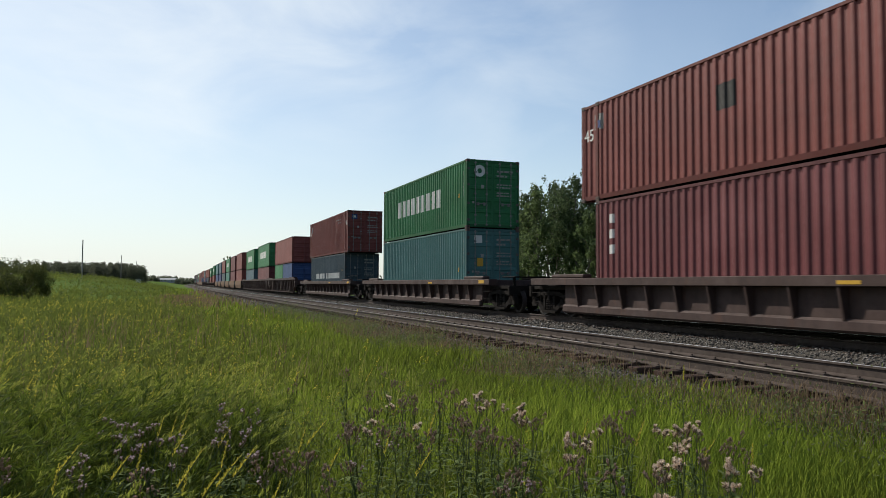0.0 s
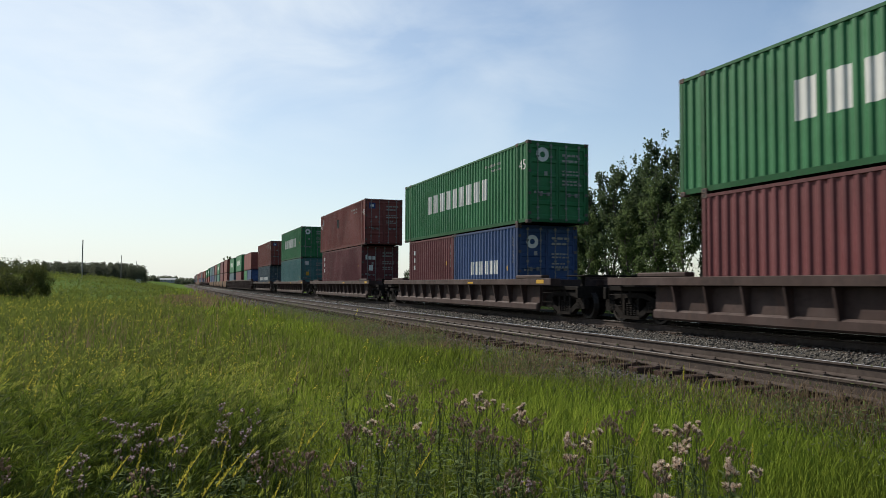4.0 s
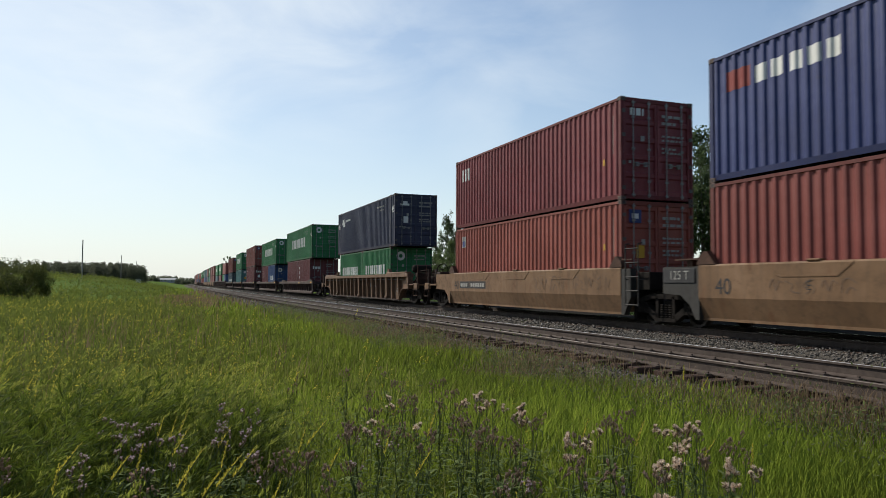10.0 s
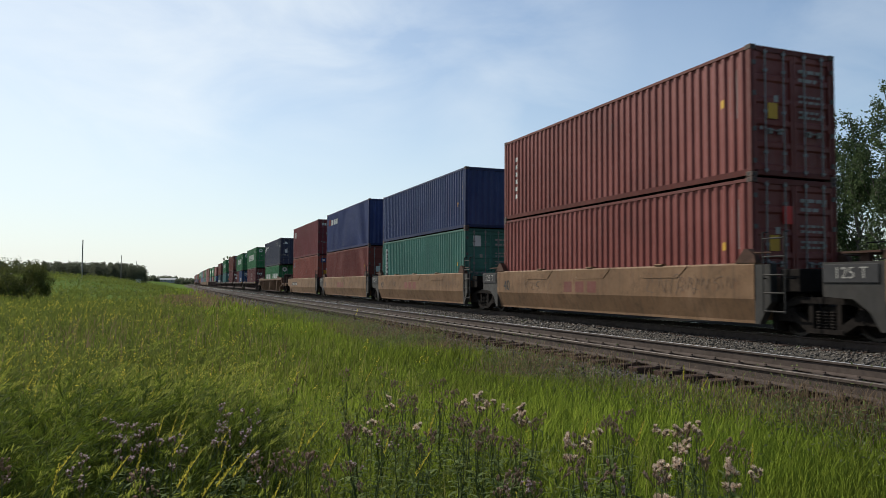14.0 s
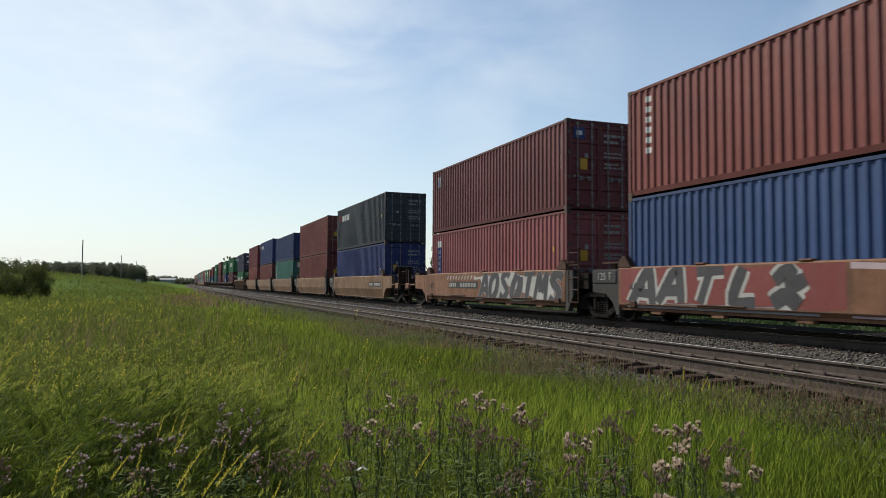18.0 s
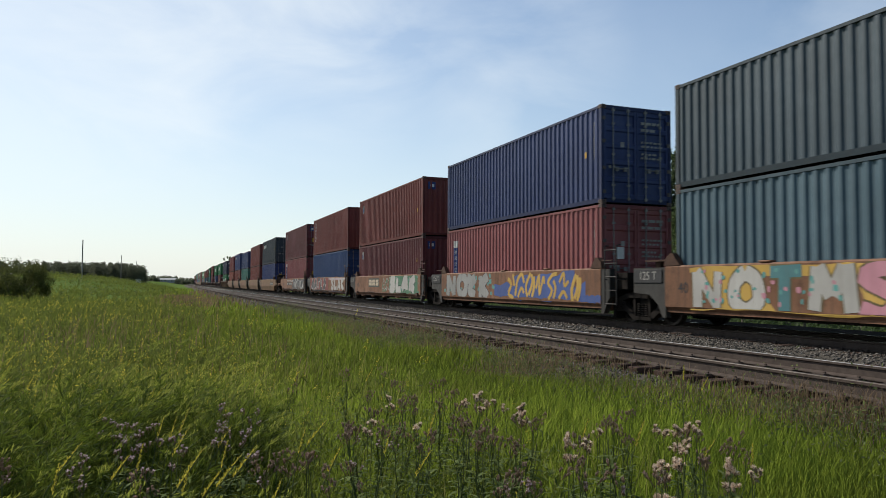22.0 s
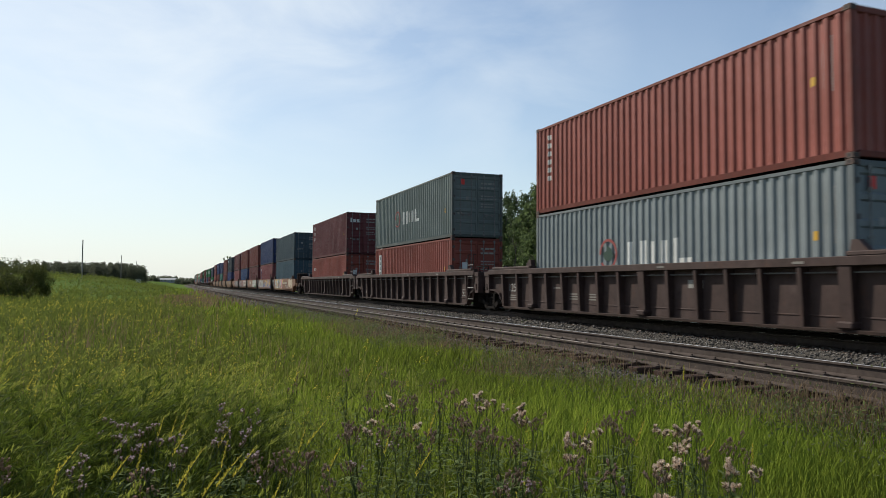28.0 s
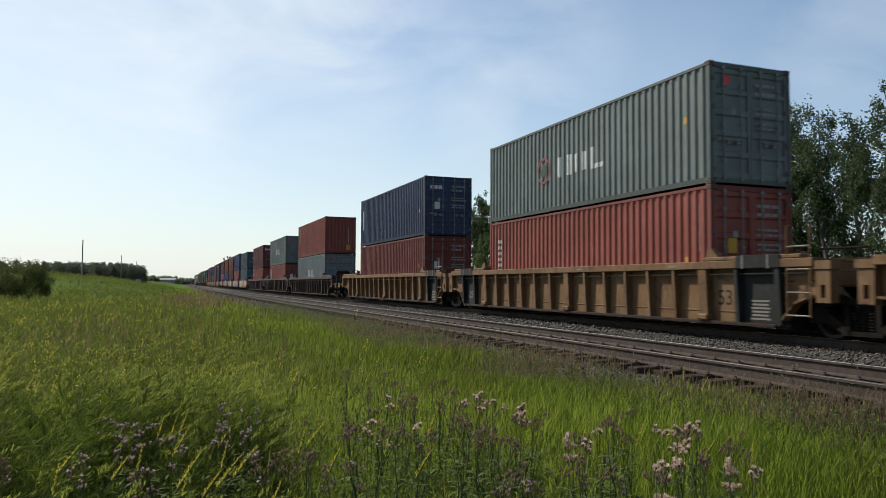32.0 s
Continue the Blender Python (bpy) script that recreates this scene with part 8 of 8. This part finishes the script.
def build_poplars():
    words = "tall slender poplar with loose dark green leaves"
    near = [make_tree("poplar_tree", h, s, 8200, 0.118, words, "tree", poplar_leaf) for h, s in ((10.5, 1), (9.9, 2), (10.9, 3), (9.2, 4), (10.2, 5))]
    far = [make_tree("poplar_tree", h, s, 5000, 0.185, words, "tree", poplar_leaf) for h, s in ((10.5, 6), (9.9, 7), (10.9, 8))]
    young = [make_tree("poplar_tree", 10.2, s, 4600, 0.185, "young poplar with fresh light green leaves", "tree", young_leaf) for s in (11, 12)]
    used = set()
    r = random.Random(3)
    spots = []
    y = 12.0
    while y < 62:
        spots.append((27.5 + r.uniform(-1.2, 1.6), y, 1.0 if y < 50 else 0.95))
        y += r.uniform(1.1, 1.75) if y < 40 else r.uniform(1.3, 2.1)
    for yy, s in ((64, 0.86), (66.5, 0.8), (69, 0.84), (72, 0.66), (75, 0.6), (79, 0.45), (83, 0.38), (88, 0.34)):
        spots.append((28 + r.uniform(-1, 1.5), yy, s))
    for i in range(19):
        spots.append((30.2 + r.uniform(-0.6, 3.0), 14 + 2.9 * i + r.uniform(-1, 1), 0.9 if i < 10 else 0.82))
    grown = len(spots)
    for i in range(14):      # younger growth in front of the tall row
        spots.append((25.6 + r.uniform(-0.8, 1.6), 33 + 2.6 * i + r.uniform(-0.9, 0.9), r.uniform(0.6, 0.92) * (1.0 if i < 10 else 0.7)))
    for i, (x, y, s) in enumerate(spots):
        s *= float(np.interp(y, [20, 25, 28, 33, 41, 46, 58, 64], [0.95, 0.99, 1.0, 0.94, 0.87, 0.90, 0.94, 1.0]))
        m = pose(x, y, float(ground_z(x, y)), 0, 0, r.uniform(0, 360)) @ Matrix.Scale(s * r.uniform(0.96, 1.09), 4)
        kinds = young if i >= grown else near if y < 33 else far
        first = kinds[i % len(kinds)]
        if first.name not in used:
            used.add(first.name)
            first.matrix_basis = m
        else:
            ob = copy_thing(first, m)
            ob.scale = m.to_scale()
    # one lone tree far up the line
    lone = make_tree("lone_tree", 10.3, 9, 1600, 0.34, "lone tree far up the line beyond the train", "tree", poplar_leaf, crown_from=0.45, spread=0.2)
    lone.matrix_basis = pose(21.5, 252, -0.7)


def build_undergrowth():
    """Low shrubs at the foot of the poplars."""
    many = 620
    x = np.concatenate([rng_veg.uniform(19.5, 26, 260), rng_veg.uniform(25.5, 31, many - 260)])
    y = np.concatenate([rng_veg.uniform(6, 100, 260), rng_veg.uniform(8, 78, many - 260)])
    h = rng_veg.uniform(1.2, 4.2, many) * np.interp(x, [19.5, 26], [0.25, 1.0]) * np.interp(y, [30, 38], [0.62, 1.0]) * np.interp(y, [60, 75], [1.0, 0.5])
    z = ground_z(x, y)
    n = 66
    q = rng_veg.normal(size=(many, n, 3)) * np.array([0.6, 0.6, 0.3])
    p = np.stack([x[:, None] + q[..., 0], y[:, None] + q[..., 1], z[:, None] + h[:, None] * np.clip(0.5 + q[..., 2], 0.02, 1.1)], -1)
    stuff("undergrowth", leaf_arrays(p.reshape(-1, 3), 0.15, 0.10, 0.9), 4, poplar_leaf, "dark leafy undergrowth at the foot of the poplars", "shrubs")


def build_bush():
    root = tagged(new("willow_bush"), "dense rounded dark green bush standing in the meadow", "bush")
    g = Geo()
    r = np.random.default_rng(8)
    for i in range(16):
        a = r.uniform(0, 6.283)
        e = Vector((math.cos(a) * r.uniform(0.8, 2.8), math.sin(a) * r.uniform(0.8, 2.8), r.uniform(2.0, 3.6)))
        b = Vector((math.cos(a) * 0.4, math.sin(a) * 0.4, -0.1))
        g.tube(b, b.lerp(e, 0.5) + Vector((0, 0, 0.3)), 0.06, 6, 0.04)
        g.tube(b.lerp(e, 0.5) + Vector((0, 0, 0.3)), e, 0.04, 6, 0.012)
    part("stem", g.mesh("stem", bark), root, "branching stem")
    c = []
    for i in range(120):
        a, rr = r.uniform(0, 6.283), math.sqrt(r.random()) * 3.35
        top = 3.9 * math.sqrt(max(0.05, 1 - (rr / 3.75) ** 2))
        c.append((math.cos(a) * rr, math.sin(a) * rr, r.uniform(0.12, 0.95) * top, r.uniform(0.35, 0.75)))
    c = np.array(c)
    k = r.integers(0, len(c), 24000)
    d = r.normal(size=(24000, 3))
    d /= np.linalg.norm(d, axis=1, keepdims=True)
    p = c[k, :3] + d * c[k, 3:4] * r.random((24000, 1)) ** 0.4
    p[:, 2] = np.maximum(p[:, 2], 0.05)
    part("crown", raw_mesh("crown", *(lambda a: (a[0], 4, a[1]))(leaf_arrays(p, 0.12, 0.085, 0.9)), [bush_leaf]), root)
    root.matrix_basis = pose(-11.3, 72, float(ground_z(-11.3, 72)) - 0.1) @ Matrix.Diagonal((0.80, 0.80, 0.98, 1.0))


def build_woods():
    """A belt of woodland on the rise, and a thin one on the skyline."""
    def belt(x0, x1, y0, y1, n, h0, h1, leaf, per):
        r = rng_veg
        x, y = r.uniform(x0, x1, n), r.uniform(y0, y1, n)
        z = ground_z(x, y)
        h = r.uniform(h0, h1, n)
        wd = h * r.uniform(0.16, 0.26, n)
        t = r.random((n, per))
        a = r.uniform(0, 6.283, (n, per))
        rr = np.sqrt(r.random((n, per))) * np.sin(np.pi * np.clip(t * 0.85 + 0.12, 0, 1)) ** 0.6
        p = np.stack([x[:, None] + np.cos(a) * rr * wd[:, None], y[:, None] + np.sin(a) * rr * wd[:, None], z[:, None] + h[:, None] * (0.05 + 0.95 * t)], -1)
        return leaf_arrays(p.reshape(-1, 3), leaf, leaf * 0.8, 0.9)
    out = [belt(-46, -5.5, 322, 350, 300, 5.2, 7.2, 0.5, 170), belt(-120, -46, 300, 360, 120, 4.5, 7.0, 1.0, 80)]
    stuff("woodland_belt", merged(out), 4, hazed_leaf, "dark belt of woodland on the low rise", "woodland")
    out = [belt(15, 42, 780, 800, 26, 3.6, 5.4, 1.2, 60), belt(-60, 60, 960, 1040, 240, 4, 8, 2.2, 36), belt(60, 900, 900, 1300, 260, 6, 11, 3.5, 24), belt(-900, -90, 800, 1200, 240, 6, 11, 3.5, 24)]
    stuff("skyline_woods", merged(out), 4, hazed_leaf, "thin line of trees on the skyline", "woodland")
    # scrub along the rise
    n = 1300
    x = rng_veg.uniform(-40, 2, n)
    y = rng_veg.uniform(70, 300, n)
    k = rng_veg.random(n) < 0.35 * patches(x, y, 9.0, 5) ** 2 * 4
    x, y = x[k], y[k]
    z = ground_z(x, y)
    per = 40
    q = rng_veg.normal(size=(len(x), per, 3)) * np.array([0.9, 0.9, 0.3])
    p = np.stack([x[:, None] + q[..., 0], y[:, None] + q[..., 1], z[:, None] + np.abs(q[..., 2]) * 1.4], -1)
    stuff("meadow_scrub", leaf_arrays(p.reshape(-1, 3), 0.3, 0.18, 0.8), 4, weed_green, "low clumps of darker scrub on the rise", "shrubs")


def build_far_things():
    pole_wood = surface("weathered_pole_wood", (0.17, 0.155, 0.14), (0.36, 0.33, 0.30), 4.0, 0.9, 0.0, 0.3, (6, 6, 0.5))
    for i, (x, y, h) in enumerate(((-15.2, 170, 7.9), (-12.3, 270, 8.3), (-9.5, 340, 8.6))):
        root = tagged(new("utility_pole"), "bare weathered wooden utility pole on the rise", "pole", "utility poles")
        part("shaft", Geo().tube((0, 0, -0.5), (0, 0, h), 0.15, 10, 0.10).mesh("shaft", pole_wood), root)
        part("cap", Geo().tube((0, 0, h), (0, 0, h + 0.12), 0.11, 10, 0.03).mesh("cap", pole_wood), root)
        root.matrix_basis = pose(x, y, float(ground_z(x, y)))
    white_wall = surface("white_board_wall", (0.34, 0.34, 0.33), (0.45, 0.45, 0.44), 2.0, 0.8)
    grey_roof = surface("grey_sheet_roof", (0.30, 0.31, 0.32), (0.42, 0.43, 0.44), 2.0, 0.6, 0.3)
    hut = tagged(new("equipment_hut"), "small white equipment hut beyond the meadow", "hut")
    part("wall", Geo().cbox(-0.95, 0.95, -0.7, 0.7, -0.3, 1.15, 0.02).mesh("wall", white_wall), hut)
    part("roof", Geo().prism([(-1.1, 1.15), (1.1, 1.15), (0, 1.5)], -0.85, 0.85, "y").mesh("roof", grey_roof), hut)
    part("door", Geo().box(0.1, 0.7, -0.73, -0.70, -0.3, 0.95).mesh("door", grey_roof), hut)
    hut.matrix_basis = pose(-7.4, 290, float(ground_z(-7.4, 290)))
    for x, w, h in ((8.0, 8.0, 2.9),):
        barn = tagged(new("farm_building"), "long low white farm building on the skyline", "building", "farm buildings")
        part("wall", Geo().cbox(-w, w, -5, 5, -0.5, h, 0.05).mesh("wall", white_wall), barn)
        part("roof", Geo().prism([(-5.6, h), (5.6, h), (0, h + 1.6)], -w - 0.4, w + 0.4, "x").mesh("roof", grey_roof), barn)
        for i in range(5):
            xx = -w + (i + 0.5) * 2 * w / 5
            part("window", Geo().box(xx - 0.6, xx + 0.6, -5.04, -5.0, 1.2, 2.1).mesh("window", black_mark), barn)
        part("door", Geo().box(-w * 0.15, w * 0.05, -5.05, -5.0, -0.5, 2.6).mesh("door", grey_roof), barn)
        barn.matrix_basis = pose(x, 800, float(ground_z(x, 800)))


build_poplars()
build_undergrowth()
build_bush()
build_woods()
build_far_things()


# ---- movement ----
def travelled(t):
    """How far the train has come at t seconds; it gathers speed a little."""
    k = t / 10.0
    return 95.88 * k + 4.247 * k * k - 0.18 * k * k * k


def on_line(y, z):
    return pose(TRAIN_X + bend(y), y, z, 0, 0, -math.degrees(math.atan((bend(y + 6) - bend(y - 6)) / 12.0)))


def motions():
    times = [4.0 * i for i in range(9)]
    for ob, centre, dy, z in MOVING:
        walk(ob, [(t, on_line(centre + dy + travelled(t), z)) for t in times])
    # the wheels roll without slipping; all those at the same end of a truck turn alike
    steps = [i / FPS for i in range(int(32 * FPS) + 1)]
    turned = {}
    for w in SPINNING:
        side = w.location.y > 0
        if side not in turned:
            at = w.location.copy()
            walk(w, [(t, Matrix.Translation(at) @ Matrix.Rotation(-travelled(t) / 0.42, 4, "X")) for t in steps])
            turned[side] = w.animation_data
        else:
            w.rotation_mode = "QUATERNION"
            w.animation_data_create()
            w.animation_data.action = turned[side].action
            w.animation_data.action_slot = turned[side].action_slot
    # the butterfly comes up out of the grass, wanders over the thistles and settles again
    way = [(0.0, 0.50, 3.10, -0.30), (16.6, 0.52, 3.08, -0.25), (17.0, 0.542, 3.053, 0.16), (17.2, 0.52, 3.061, 0.169), (17.3, 0.499, 3.064, 0.26), (17.4, 0.55, 3.04, 0.348),
           (17.5, 0.694, 2.979, 0.462), (17.6, 0.865, 2.912, 0.484), (17.8, 0.96, 2.881, 0.388), (18.0, 0.787, 2.954, 0.253), (18.2, 0.635, 3.015, 0.197), (18.4, 0.683, 2.992, 0.289),
           (18.6, 0.62, 2.98, 0.06), (18.9, 0.60, 3.0, -0.30), (32.0, 0.60, 3.0, -0.30)]
    turns = [20, 20, 30, 60, 100, 40, -30, -60, -130, 170, 110, 60, 30, 20, 20]
    rows = []
    for (t, x, y, z), a in zip(way, turns):
        rows.append((t, pose(x * 0.72, y * 0.72, 1.0 + (z - 1.0) * 0.72, 0, 0, a)))
    walk(butterfly, rows)
    flaps = [(0.0, 20)] + [(16.7 + i / 15.0, 62 if i % 2 else -14) for i in range(34)] + [(32.0, 20)]
    for wing, side in wings:
        walk(wing, [(t, pose(0, 0, 0, 0, side * a, 0)) for t, a in flaps])


motions()
